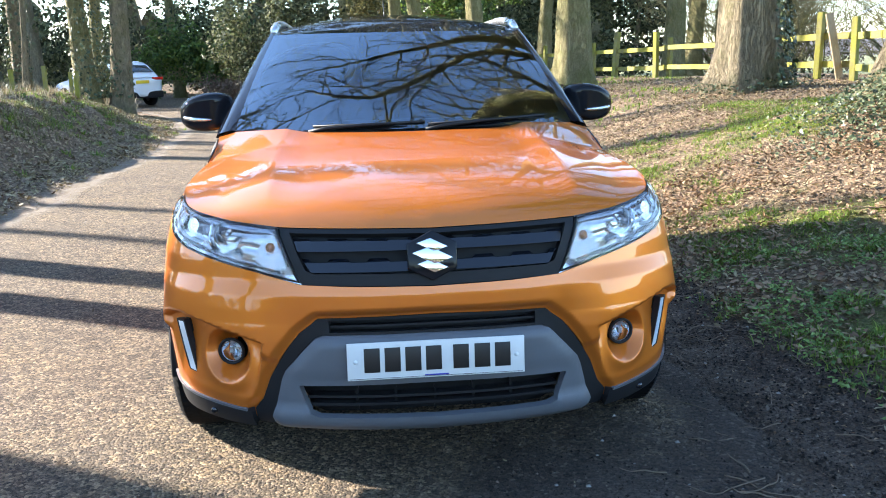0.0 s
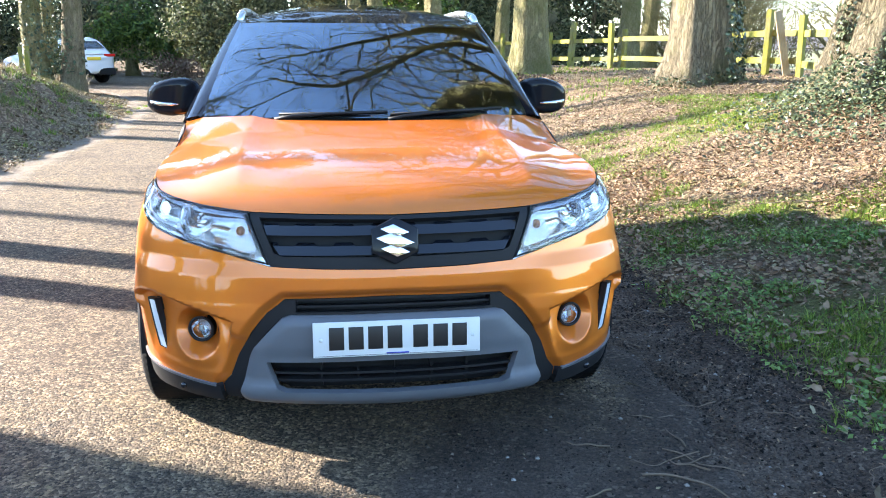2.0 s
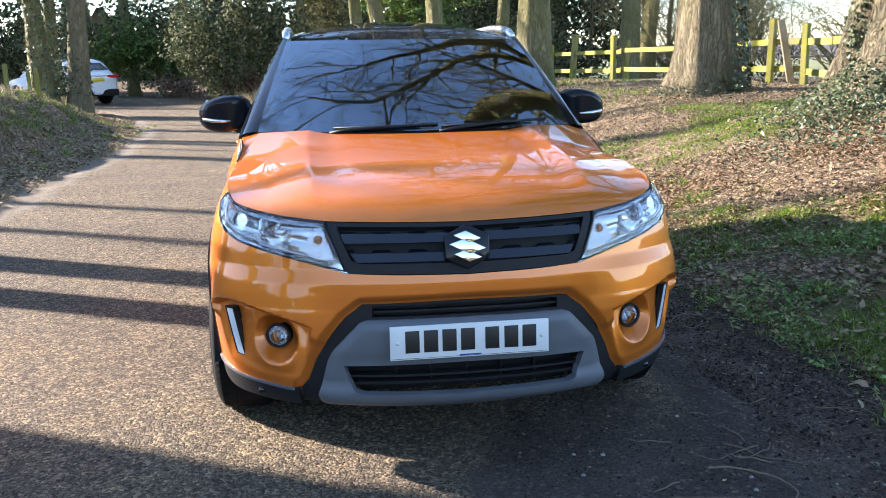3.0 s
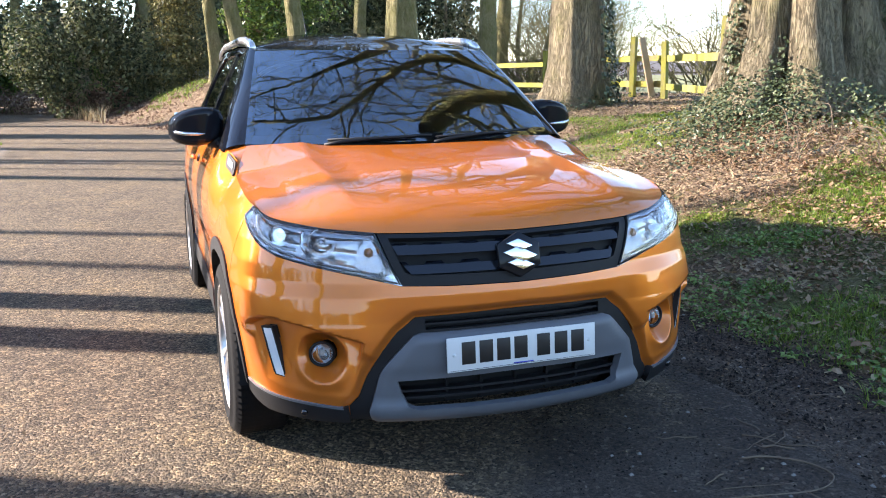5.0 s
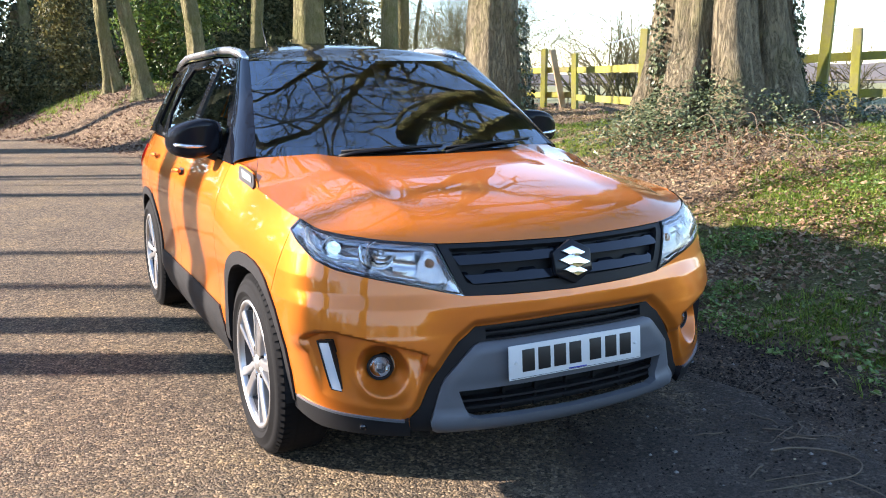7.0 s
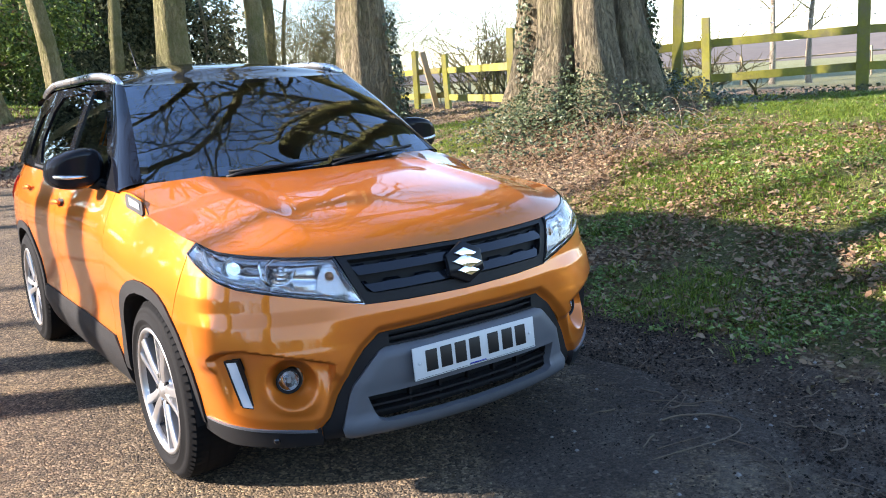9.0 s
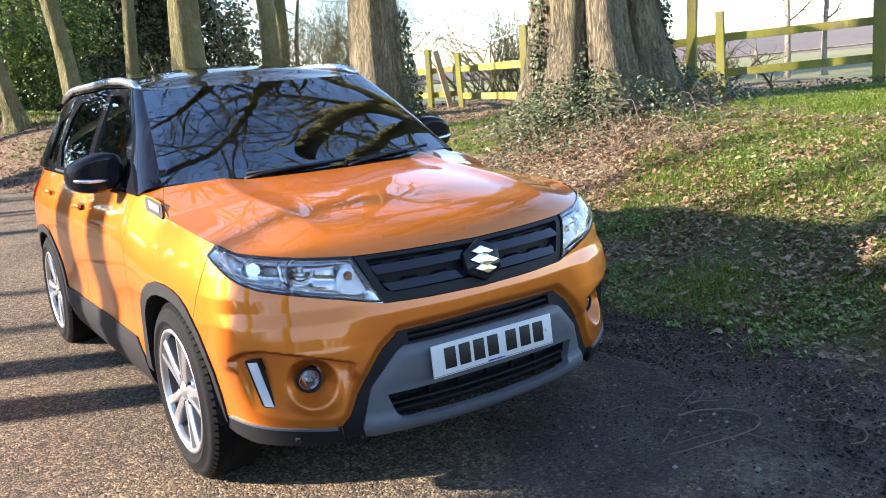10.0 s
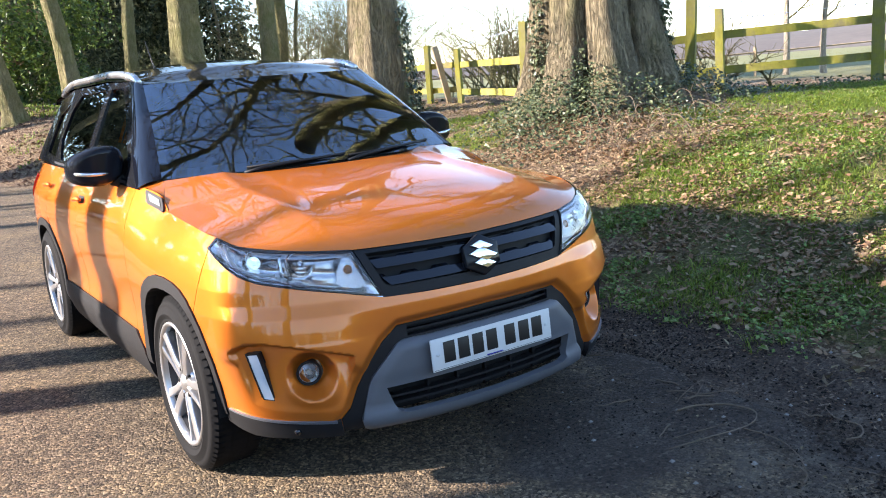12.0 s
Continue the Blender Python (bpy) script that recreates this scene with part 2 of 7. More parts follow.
def ground_z(x, y):
    x, y = np.asarray(x, float), np.asarray(y, float)
    yc = np.minimum(y, 30)
    r = x - road_right(yc)
    rise = 0.66 * sstep(0.2, 3.8, r) + 0.22 * sstep(2.5, 7.5, r)
    rise = rise * (1 - 0.35 * sstep(14, 30, y))
    right = rise - 0.35 * sstep(9, 26, r)
    right = right + 0.95 * np.exp(-(((x - 2.0) / 3.0) ** 2 + ((y - 26.0) / 6.0) ** 2)) * sstep(0.2, 2.4, r)
    right = right + 0.013 * bumps(x, y, 15.0, 1.0) * np.exp(-(((r - 0.35) / 0.4) ** 2))
    mound = 0.30 * np.exp(-(((x - 5.5) / 1.25) ** 2 + ((y - 5.1) / 1.25) ** 2))
    mound = mound + 0.10 * np.exp(-(((x - 5.8) / 0.9) ** 2 + ((y - 10.7) / 0.9) ** 2))
    l = road_left(yc) - x
    crest = 0.88 - 0.58 * sstep(13, 24, y)
    left = crest * (sstep(0.55, 2.35, l) + 0.14 * sstep(1.0, 2.4, l) * bumps(x, y, 1.9, 3.0) + 0.06 * sstep(0.6, 1.4, l) * bumps(x, y, 5.2, 2.0)) + 0.05 * sstep(0.0, 0.6, l)
    left = left * (1 - 0.5 * sstep(6, 20, l))
    z = np.where(r > 0, right + mound, np.where(l > 0, left, 0.0))
    rough = sstep(0.0, 0.5, np.maximum(r, l))
    z = z + rough * (0.020 * bumps(x, y, 3.1) + 0.014 * bumps(x, y, 8.3, 4.0) + 0.010 * bumps(x, y, 19.0, 2.5) + 0.045 * bumps(x, y, 0.9, 1.0) * sstep(0.3, 2, np.maximum(r, l)))
    far = sstep(40, 160, np.hypot(x, y))
    return z * (1 - far) + far * 0.35


def spaced(lo, hi, fine, reach, grow=1.16):
    mid = list(np.arange(lo, hi + fine / 2, fine))
    step, v = fine, hi
    while v < reach:
        step *= grow
        v += step
        mid.append(v)
    step, v = fine, lo
    while v > -reach:
        step *= grow
        v -= step
        mid.insert(0, v)
    return np.array(mid)


def sheet(name, X, Y, Z, material):
    ny, nx = X.shape
    verts = np.stack([X, Y, Z], -1).reshape(-1, 3)
    i = np.arange(nx * ny).reshape(ny, nx)
    faces = np.stack([i[:-1, :-1], i[:-1, 1:], i[1:, 1:], i[1:, :-1]], -1).reshape(-1, 4)
    return mesh_object(name, verts.tolist(), faces.tolist(), material, smooth=True)


def paint(ob, name, values):
    a = ob.data.attributes.new(name, "FLOAT", "POINT")
    a.data.foreach_set("value", np.asarray(values, np.float32).ravel())


# ---- ground and road ----
gx, gy = spaced(-8, 9, 0.075, 2500), spaced(-3, 18, 0.08, 2500)
GX, GY = np.meshgrid(gx, gy)
GZ = ground_z(GX, GY)
inroad = (GX > road_left(np.minimum(GY, 30)) + 0.25) & (GX < road_right(np.minimum(GY, 30)) - 0.25) & (GY < 34)
GZ = np.where(inroad, GZ - 0.06, GZ)
ground = tagged(sheet("ground", GX, GY, GZ, M_SOIL), "leaf-littered grass verges, muddy edges and far field", "ground", kind="structure")
rr, ll = GX - road_right(np.minimum(GY, 30)), road_left(np.minimum(GY, 30)) - GX
grass = 0.46 * sstep(0.4, 0.9, rr) * (1 - 0.40 * sstep(3.0, 6.5, GY)) + 0.22 * sstep(0.6, 1.2, rr) * sstep(4.2, 2.4, GY) + 0.26 * sstep(0.9, 1.9, ll) + 0.30 * bumps(GX, GY, 1.4, 2.0)
paint(ground, "grass", np.clip(grass, 0, 1))
mud = 1.0 * (1 - sstep(0.42, 0.85, rr)) * (rr > -1) * (1 - 0.75 * sstep(2.0, 5.0, GY))
paint(ground, "mud", np.clip(mud, 0, 1))
# Dust along the left road edge, plus a paler patch round (1.2, -0.65).
paint(ground, "dust_and_pale", np.clip(0.80 * (1 - sstep(0.06, 0.30, np.abs(ll - 0.06))) * (ll > -0.6) * (rr < 0) + 0.52 * np.exp(-(((GX - 1.2) / 0.6) ** 2 + ((GY + 0.65) / 0.35) ** 2)), 0, 1))
paint(ground, "field", np.clip(sstep(9.5, 13, rr) * 0.9 + sstep(45, 90, np.hypot(GX, GY)), 0, 1))

ry = np.concatenate([np.arange(-14, 26, 0.16), np.arange(26, 42, 0.5)])
ru = np.concatenate([np.linspace(-0.10, 0.06, 6)[:-1], np.linspace(0.06, 0.94, 26)[:-1], np.linspace(0.94, 1.10, 8)])
RU, RY = np.meshgrid(ru, ry)
yc = np.minimum(RY, 36)
RX = road_left(yc) * (1 - RU) + road_right(yc) * RU
edge = np.minimum(RU + 0.02, 1.02 - RU) * 4.2
RZ = 0.010 * np.clip(edge / 0.15, -3, 1) + 0.006 * bumps(RX, RY, 1.4) + np.where(edge < 0.1, ground_z(RX, RY) * 0.6 - 0.01, 0)
RZ = RZ + 0.016 * bumps(RX, RY, 6.5) * sstep(0.5, 0.0, edge) - 0.05 * sstep(0.985, 1.05, RU)
road = tagged(sheet("road", RX, RY, RZ, M_ROAD), "worn grey asphalt lane with crumbling dirt edges", "road", kind="structure")
paint(road, "dirt", np.clip((0.46 * sstep(0.735, 0.81, RU + 0.02 * bumps(RX, RY, 2.3)) + 0.42 * sstep(0.93, 0.985, RU)) * (1 - 0.6 * sstep(2.5, 6, RY)) + 0.25 * sstep(0.06, 0.0, RU) + 0.50 * np.exp(-(((RX - 0.25) / 0.65) ** 2 + ((RY + 0.05) / 0.38) ** 2)), 0, 1))
# Dust towards the left edge, plus a paler patch round (0.75, -0.65).
paint(road, "dust_and_pale", np.clip(0.70 * sstep(0.05, 0.0, RU) + 0.25 * sstep(0.22, 0.04, RU) + 0.12 + 0.42 * np.exp(-(((RX - 0.75) / 0.55) ** 2 + ((RY + 0.65) / 0.30) ** 2)), 0, 1))


# ---- trees ----
def tube(path, radii, sides=8, wobble=0.0, lobes=None, seed=0.0):
    """Vertices and faces of a round limb along a path."""
    verts, faces = [], []
    up = Vector((0.31, 0.17, 0.93))
    for n, (p, r) in enumerate(zip(path, radii)):
        d = (path[min(n + 1, len(path) - 1)] - path[max(n - 1, 0)]).normalized()
        a = d.cross(up if abs(d.dot(up)) < 0.9 else Vector((1, 0, 0))).normalized()
        b = d.cross(a)
        for k in range(sides):
            t = 2 * math.pi * k / sides
            f = 1.0
            if wobble:
                f += wobble * noise.noise(Vector((math.cos(t) * 1.7 + seed, math.sin(t) * 1.7, p.z * 0.9 + seed)))
            if lobes:
                f *= lobes(t, p.z)
            verts.append(p + (a * math.cos(t) + b * math.sin(t)) * r * f)
    for n in range(len(path) - 1):
        for k in range(sides):
            k2 = (k + 1) % sides
            faces.append((n * sides + k, n * sides + k2, (n + 1) * sides + k2, (n + 1) * sides + k))
    return verts, faces


class Wood:
    """Collects tubes into one mesh."""

    def __init__(self):
        self.verts, self.faces = [], []

    def add(self, verts, faces):
        base = len(self.verts)
        self.verts += verts
        self.faces += [tuple(base + i for i in f) for f in faces]


def limb(wood, rng, start, way, length, radius, depth, droop=0.0, sides=8, gnarl=0.22, keep=1.0):
    """A limb that bends, tapers and forks."""
    steps = max(4, int(length / (0.22 if depth < 2 else 0.16)))
    steps = min(steps, 16 if depth < 2 else 8)
    p, d, path, radii = Vector(start), Vector(way).normalized(), [], []
    for n in range(steps + 1):
        f = n / steps
        path.append(p.copy())
        radii.append(max(0.0035, radius * (1 - 0.78 * f)))
        turn = Vector((rng.gauss(0, 1), rng.gauss(0, 1), rng.gauss(0, 0.8) - droop)) * gnarl
        d = (d + turn * (0.5 + f)).normalized()
        if p.z < 3.2 and d.z < 0.1:
            d.z = 0.25
        p = p + d * length / steps
    wood.add(*tube(path, radii, sides))
    if depth >= 4 or radius < 0.006:
        return
    kids = {0: 5, 1: 6, 2: 5, 3: 4}[depth]
    for k in range(kids):
        if rng.random() > keep:
            continue
        f = 0.25 + 0.75 * (k + rng.random()) / kids
        at = min(int(f * steps), steps)
        along = (path[min(at + 1, steps)] - path[max(at - 1, 0)]).normalized()
        side = along.cross(Vector((rng.gauss(0, 1), rng.gauss(0, 1), rng.gauss(0, 1)))).normalized()
        way2 = along * rng.uniform(0.4, 0.9) + side * rng.uniform(0.6, 1.0) + Vector((0, 0, 0.12))
        limb(wood, rng, path[at], way2, length * rng.uniform(0.38, 0.62), max(0.005, radii[at] * rng.uniform(0.45, 0.7)), depth + 1, droop, {0: 7, 1: 5, 2: 4, 3: 3}[depth], gnarl * 1.12, keep)


def tree(x, y, radius, height, seed, label, lean=(0, 0), limbs=6, first=3.5, spread=5.0, material=None, lobes=None, flare=1.5, sides=20, curve=0.25, depth=1, aims=(), ground_at=None):
    rng = random.Random(seed)
    z0 = float(ground_z(x, y)) - 0.15 if ground_at is None else ground_at
    thing = tagged(new("tree"), label, "tree", "trees of the lane")
    thing.location = (x, y, z0)
    path, radii = [], []
    n = 26
    for k in range(n + 1):
        f = k / n
        z = height * f ** 1.3
        path.append(Vector((lean[0] * z + curve * math.sin(z * 0.5 + seed) * f, lean[1] * z + curve * math.cos(z * 0.43 + seed * 2) * f - curve * f * 0.5, z)))
        radii.append(radius * ((1 - 0.72 * f) + (flare - 1) * math.exp(-z / (radius * 1.1))))
    v, fa = tube(path, radii, sides, 0.16, lobes, seed * 1.7)
    mesh_object("trunk", v, fa, material or M_BARK, thing, True)
    ways = list(aims)
    for k in range(limbs):
        a = 2.4 * k + seed
        ways.append((first + (height - first) * (k + 0.5) / limbs * 0.8, (math.cos(a), math.sin(a), rng.uniform(0.25, 0.8)), spread * rng.uniform(0.7, 1.1), None))
    for z, way, length, r in ways:
        at = min(range(n + 1), key=lambda i: abs(path[i].z - z))
        w = Wood()
        limb(w, rng, path[at], way, length, r or radii[at] * rng.uniform(0.32, 0.5), depth, 0.05, 9)
        mesh_object("limb", w.verts, w.faces, M_BRANCH, thing, True)
    return thing


def big_lobes(t, z):
    fade = math.exp(-max(z, 0) / 2.6)
    groove = abs(math.sin(4.0 * t + 0.5 + 0.12 * math.sin(1.3 * z) + 0.5 * math.sin(t))) ** 0.40
    minor = abs(math.sin(6.5 * t + 1.3 - 0.18 * z)) ** 0.5
    return 0.60 + (0.30 + 0.17 * fade) * groove + (0.08 + 0.02 * fade) * minor + 0.05 * fade * math.sin(3 * t)


def mild_lobes(t, z):
    fade = math.exp(-max(z, 0) / 1.0)
    return 1 + (0.03 + 0.14 * fade) * math.sin(5 * t + 1.0) + 0.03 * math.sin(11 * t + 0.4 * z)


big_tree = tree(5.64, 5.16, 0.70, 13, 3, "massive ivy-footed old tree with fluted grey-brown trunk", lobes=big_lobes, sides=110, flare=1.35, limbs=9, first=5.5, spread=7, curve=0.1)


def bough(thing, points, r0, r1, seed, kids=12, droop=False):
    """A long bough along a curve with side branches of its own."""
    rng_ = random.Random(seed)
    pts = [Vector(p) - thing.location for p in points]
    path = []
    for k in range(len(pts) - 1):
        a, b, c, d = pts[max(k - 1, 0)], pts[k], pts[k + 1], pts[min(k + 2, len(pts) - 1)]
        for j in range(7):
            t = j / 7
            path.append(0.5 * ((2 * b) + (c - a) * t + (2 * a - 5 * b + 4 * c - d) * t * t + (3 * b - a - 3 * c + d) * t ** 3) + Vector((rng_.gauss(0, 0.02), rng_.gauss(0, 0.02), rng_.gauss(0, 0.02))))
    path.append(pts[-1])
    n = len(path)
    radii = [r0 + (r1 - r0) * (k / (n - 1)) ** 0.8 for k in range(n)]
    w = Wood()
    w.add(*tube(path, radii, 12, 0.25, None, seed))
    for k in range(kids):
        at = int(n * (0.18 + 0.8 * (k + rng_.random()) / kids))
        at = min(at, n - 2)
        along = (path[at + 1] - path[at - 1]).normalized()
        side = along.cross(Vector((rng_.gauss(0, 1), rng_.gauss(0, 1), rng_.gauss(0, 1)))).normalized()
        if droop:
            side.z = min(side.z, 0.0)
        limb(w, rng_, path[at], along * 0.7 + side, rng_.uniform(1.6, 3.4), max(0.02, radii[at] * rng_.uniform(0.3, 0.5)), 1, 0.05, 7, 0.26)
    mesh_object("limb", w.verts, w.faces, M_BOUGH, thing, True)


bough(big_tree, [(5.5, 5.1, 4.4), (5.0, 4.7, 5.7), (4.0, 3.75, 6.15), (3.0, 2.65, 6.1), (2.3, 1.9, 6.0), (1.75, 1.25, 5.8)], 0.36, 0.25, 61, 2)
bough(big_tree, [(5.8, 4.9, 4.2), (6.1, 4.3, 5.6), (5.2, 3.1, 6.1), (4.2, 2.05, 6.0), (3.2, 1.3, 6.1), (2.2, 0.7, 6.5)], 0.28, 0.07, 64, 9)
bough(big_tree, [(5.3, 5.2, 3.9), (4.3, 5.6, 5.3), (3.1, 5.4, 5.9), (1.8, 4.3, 6.1), (0.75, 2.8, 6.0), (-0.2, 1.95, 6.1), (-1.2, 2.2, 6.3), (-2.3, 3.2, 6.9)], 0.20, 0.035, 62, 20, True)
bough(big_tree, [(5.4, 5.3, 4.8), (3.7, 6.2, 6.0), (2.3, 5.7, 6.4), (0.3, 4.3, 6.3), (-0.9, 3.8, 6.4), (-2.6, 4.2, 7.0)], 0.17, 0.03, 63, 19, True)
fence_tree = tree(5.85, 10.8, 0.46, 13, 11, "tall grey-brown roadside tree beside the fence", lobes=mild_lobes, sides=32, flare=1.55, limbs=8, first=4.5, spread=6.0,
     aims=[(4.2, (-1.0, -0.5, 0.5), 7.0, 0.18), (5.2, (-1.0, -0.1, 0.6), 7.0, 0.17)])
tree(4.65, 17.0, 0.42, 13, 5, "old brown roadside tree with a burr on its trunk", lobes=mild_lobes, sides=26, flare=1.5, limbs=5, first=4.5, spread=5, material=M_BARK_GREEN)
bough(fence_tree, [(5.75, 10.75, 4.4), (4.6, 10.0, 5.7), (2.8, 9.2, 6.5), (1.2, 9.0, 6.7), (-0.6, 8.6, 7.0)], 0.17, 0.04, 66, 16)
bough(fence_tree, [(5.9, 10.6, 4.8), (5.6, 9.6, 6.3), (4.4, 8.6, 7.0), (3.0, 8.2, 7.2)], 0.13, 0.04, 67, 11)
tree(9.45, 23.9, 0.36, 14, 7, "straight mossy tree behind the fence", sides=18, flare=1.3, limbs=5, first=6, spread=4, material=M_BARK_GREEN)
for x, y, r, h, sd, ln in ((3.15, 22.3, 0.27, 12, 21, (-0.03, 0)), (1.75, 22.5, 0.24, 11, 22, (-0.10, 0)), (1.2, 24.6, 0.22, 11, 23, (-0.05, 0)), (6.8, 30, 0.3, 13, 24, (0, 0)), (12.5, 30, 0.35, 13, 25, (0, 0)), (4.6, 34, 0.25, 13, 26, (0.02, 0))):
    tree(x, y, r, h, sd, "slender mossy woodland tree by the bend", sides=24, flare=1.7, limbs=6, first=5, spread=4.2, material=M_BARK_GREEN, lean=ln, depth=2, curve=0.5, lobes=mild_lobes)
for x, y, r, h, sd, ln in ((-7.3, 21.6, 0.30, 12, 31, (-0.10, 0)), (-6.6, 21.9, 0.30, 12, 32, (0.03, 0)), (-9.6, 19.5, 0.22, 11, 33, (-0.12, 0)), (-9.9, 24, 0.28, 12, 34, (0.05, 0)), (-8.6, 27.5, 0.25, 12, 35, (0.06, 0)),
                            (-12.2, 24.5, 0.3, 12, 36, (-0.06, 0)), (-5.8, 36, 0.28, 13, 37, (0.02, 0)), (-3.2, 35, 0.24, 13, 38, (-0.04, 0)), (-0.8, 37, 0.28, 13, 39, (0.03, 0)), (-13.6, 36, 0.3, 13, 40, (0, 0)), (-8.2, 38, 0.26, 13, 41, (0, 0)), (1.0, 40, 0.3, 13, 42, (0, 0))):
    tree(x, y, r, h, sd, "bare ivy-flecked woodland tree beyond the bank", sides=20, flare=1.5, curve=0.45, lobes=mild_lobes, limbs=3, first=6.0, spread=3.5, material=M_BARK_GREEN if sd % 2 else M_BARK, lean=ln, depth=2)
# Mostly out of view: added trunks, placed and sized by the shadows they cast.
for x, y, r, sd, n in ((-6.6, 5.76, 0.22, 51, 3), (-6.6, 4.97, 0.21, 52, 3), (-6.6, 2.70, 0.55, 58, 4), (-14.0, 10.83, 0.15, 53, 2), (-14.5, 12.5, 0.15, 54, 2), (-14.5, 16.9, 0.32, 59, 2), (-8.9, 16.6, 0.20, 55, 2), (-7.2, -1.2, 0.5, 56, 5), (-6.9, -5.5, 0.4, 57, 5)):
    bank_tree = tree(x, y, r, 12, sd, "bare bankside tree added across the lane for its shadow", sides=16, flare=1.4, limbs=n, first=5.5, spread=4.0, lean=(0, 0.035 if sd == 58 else 0), curve=0.1, depth=1 if n > 2 else 2)
    if sd == 58:
        # Added upright stub that shapes the edge of this trunk's shadow.
        bough(bank_tree, [(-6.55, 2.72, 2.25), (-6.5, 2.95, 2.70), (-6.5, 3.11, 3.25), (-6.5, 3.10, 4.5)], 0.22, 0.14, 65, 2)
thin = random.Random(8)
for k in range(8, 14):
    tree(-8.4 - 6 * thin.random(), 4.4 + 1.35 * k + thin.uniform(-0.4, 0.4), thin.uniform(0.06, 0.13), 10, 70 + k, "slim bare sapling on the far bank", sides=8, flare=1.2, limbs=2, first=5, spread=2.5, depth=2, lean=(thin.uniform(-0.06, 0.06), 0))


# ---- the orange car: skin ----
def spline(points, n=12):
    """A smooth curve through the points."""
    p = np.array(points, float)
    p = np.vstack([2 * p[0] - p[1], p, 2 * p[-1] - p[-2]])
    out = []
    for k in range(1, len(p) - 2):
        for t in np.linspace(0, 1, n, endpoint=False):
            a, b, c, d = p[k - 1:k + 3]
            out.append(0.5 * (2 * b + (c - a) * t + (2 * a - 5 * b + 4 * c - d) * t * t + (3 * b - a - 3 * c + d) * t ** 3))
    return np.array(out + [p[-2]])


OUT = spline([(0, 0), (0.2, 0.010), (0.4, 0.042), (0.55, 0.088), (0.65, 0.136), (0.74, 0.203), (0.80, 0.272), (0.838, 0.36), (0.858, 0.48), (0.869, 0.65), (0.875, 0.85),
              (0.878, 1.3), (0.880, 2.2), (0.878, 3.0), (0.868, 3.5), (0.845, 3.8), (0.77, 3.98), (0.6, 4.06), (0.3, 4.11), (0, 4.12)])
ARC = np.concatenate([[0], np.cumsum(np.hypot(*np.diff(OUT, axis=0).T))])


def a_of_x(x):
    return float(np.interp(abs(x), OUT[:100, 0], ARC[:100])) * (1 if x >= 0 else -1)


def a_of_y(y):
    return float(np.interp(y, OUT[40:, 1], ARC[40:]))


NOSE = np.array([(0.18, 0.06), (0.24, 0.018), (0.27, 0.006), (0.34, 0.0), (0.44, 0.000), (0.53, 0.000), (0.58, 0.004), (0.62, 0.004), (0.66, 0.006), (0.70, 0.016), (0.76, 0.026), (0.83, 0.045), (0.87, 0.075), (0.92, 0.13), (1.0, 0.24)])
DOOR = np.array([(0.18, 0.07), (0.26, 0.035), (0.34, 0.012), (0.45, 0.014), (0.55, 0.012), (0.68, 0.004), (0.78, 0.004), (0.87, 0.016), (0.93, 0.036), (1.0, 0.068), (1.06, 0.100)])
WING = np.array([(0.18, 0.07), (0.26, 0.032), (0.34, 0.018), (0.45, 0.008), (0.55, 0.000), (0.66, 0.000), (0.75, 0.010), (0.82, 0.026), (0.88, 0.050), (0.92, 0.074), (0.965, 0.104), (1.06, 0.16)])


def body(a, z):
    """The lower body's right-hand skin: a runs round its plan from the nose to the tail, z is height."""
    a, z = np.asarray(a, float), np.asarray(z, float)
    flip, a = np.where(a < 0, -1.0, 1.0), np.abs(a)
    x, y = np.interp(a, ARC, OUT[:, 0]), np.interp(a, ARC, OUT[:, 1])
    front, rear = 1 - sstep(0.15, 0.75, y), sstep(3.5, 4.05, y)
    dy = np.interp(z, NOSE[:, 0], NOSE[:, 1])
    wing = 1 - sstep(0.95, 1.45, y)
    dx = wing * np.interp(z, WING[:, 0], WING[:, 1]) + (1 - wing) * np.interp(z, DOOR[:, 0], DOOR[:, 1])
    side = sstep(0.25, 0.85, x / 0.88)
    arch = 0.006 * (np.exp(-(((y - 0.80) / 0.42) ** 2 + ((z - 0.55) / 0.22) ** 2)) + np.exp(-(((y - 3.30) / 0.42) ** 2 + ((z - 0.55) / 0.22) ** 2)))
    hollow = -0.016 * np.exp(-((y - 2.0) / 0.75) ** 2 - ((z - 0.52) / 0.12) ** 2)
    x = x - dx * side + (arch + hollow) * side
    y = y + dy * front - 0.35 * dy * rear
    return np.stack([x * flip, y, z + 0 * x], -1)


TOP = [(0, 0.850), (0.46, 0.857), (0.64, 0.868), (0.77, 0.880), (0.87, 0.893), (0.98, 0.916), (1.3, 0.940), (1.62, 0.963), (1.655, 0.985), (1.70, 1.010), (1.86, 1.036), (2.02, 1.034), (2.95, 1.045), (4.6, 1.06), (9, 1.06)]


def top_z(a):
    return np.interp(np.abs(a), [t[0] for t in TOP], [t[1] for t in TOP])


def glasshouse(y, z):
    """The upper side skin of the right-hand side over y and z."""
    s = np.clip((np.asarray(z, float) - 1.02) / 0.455, -0.1, 1.2)
    x = 0.797 - 0.200 * np.sign(s) * np.abs(s) ** 1.15 - 0.05 * sstep(3.0, 3.95, y)
    return np.stack([x, np.asarray(y, float) + 0 * x, np.asarray(z, float) + 0 * x], -1)


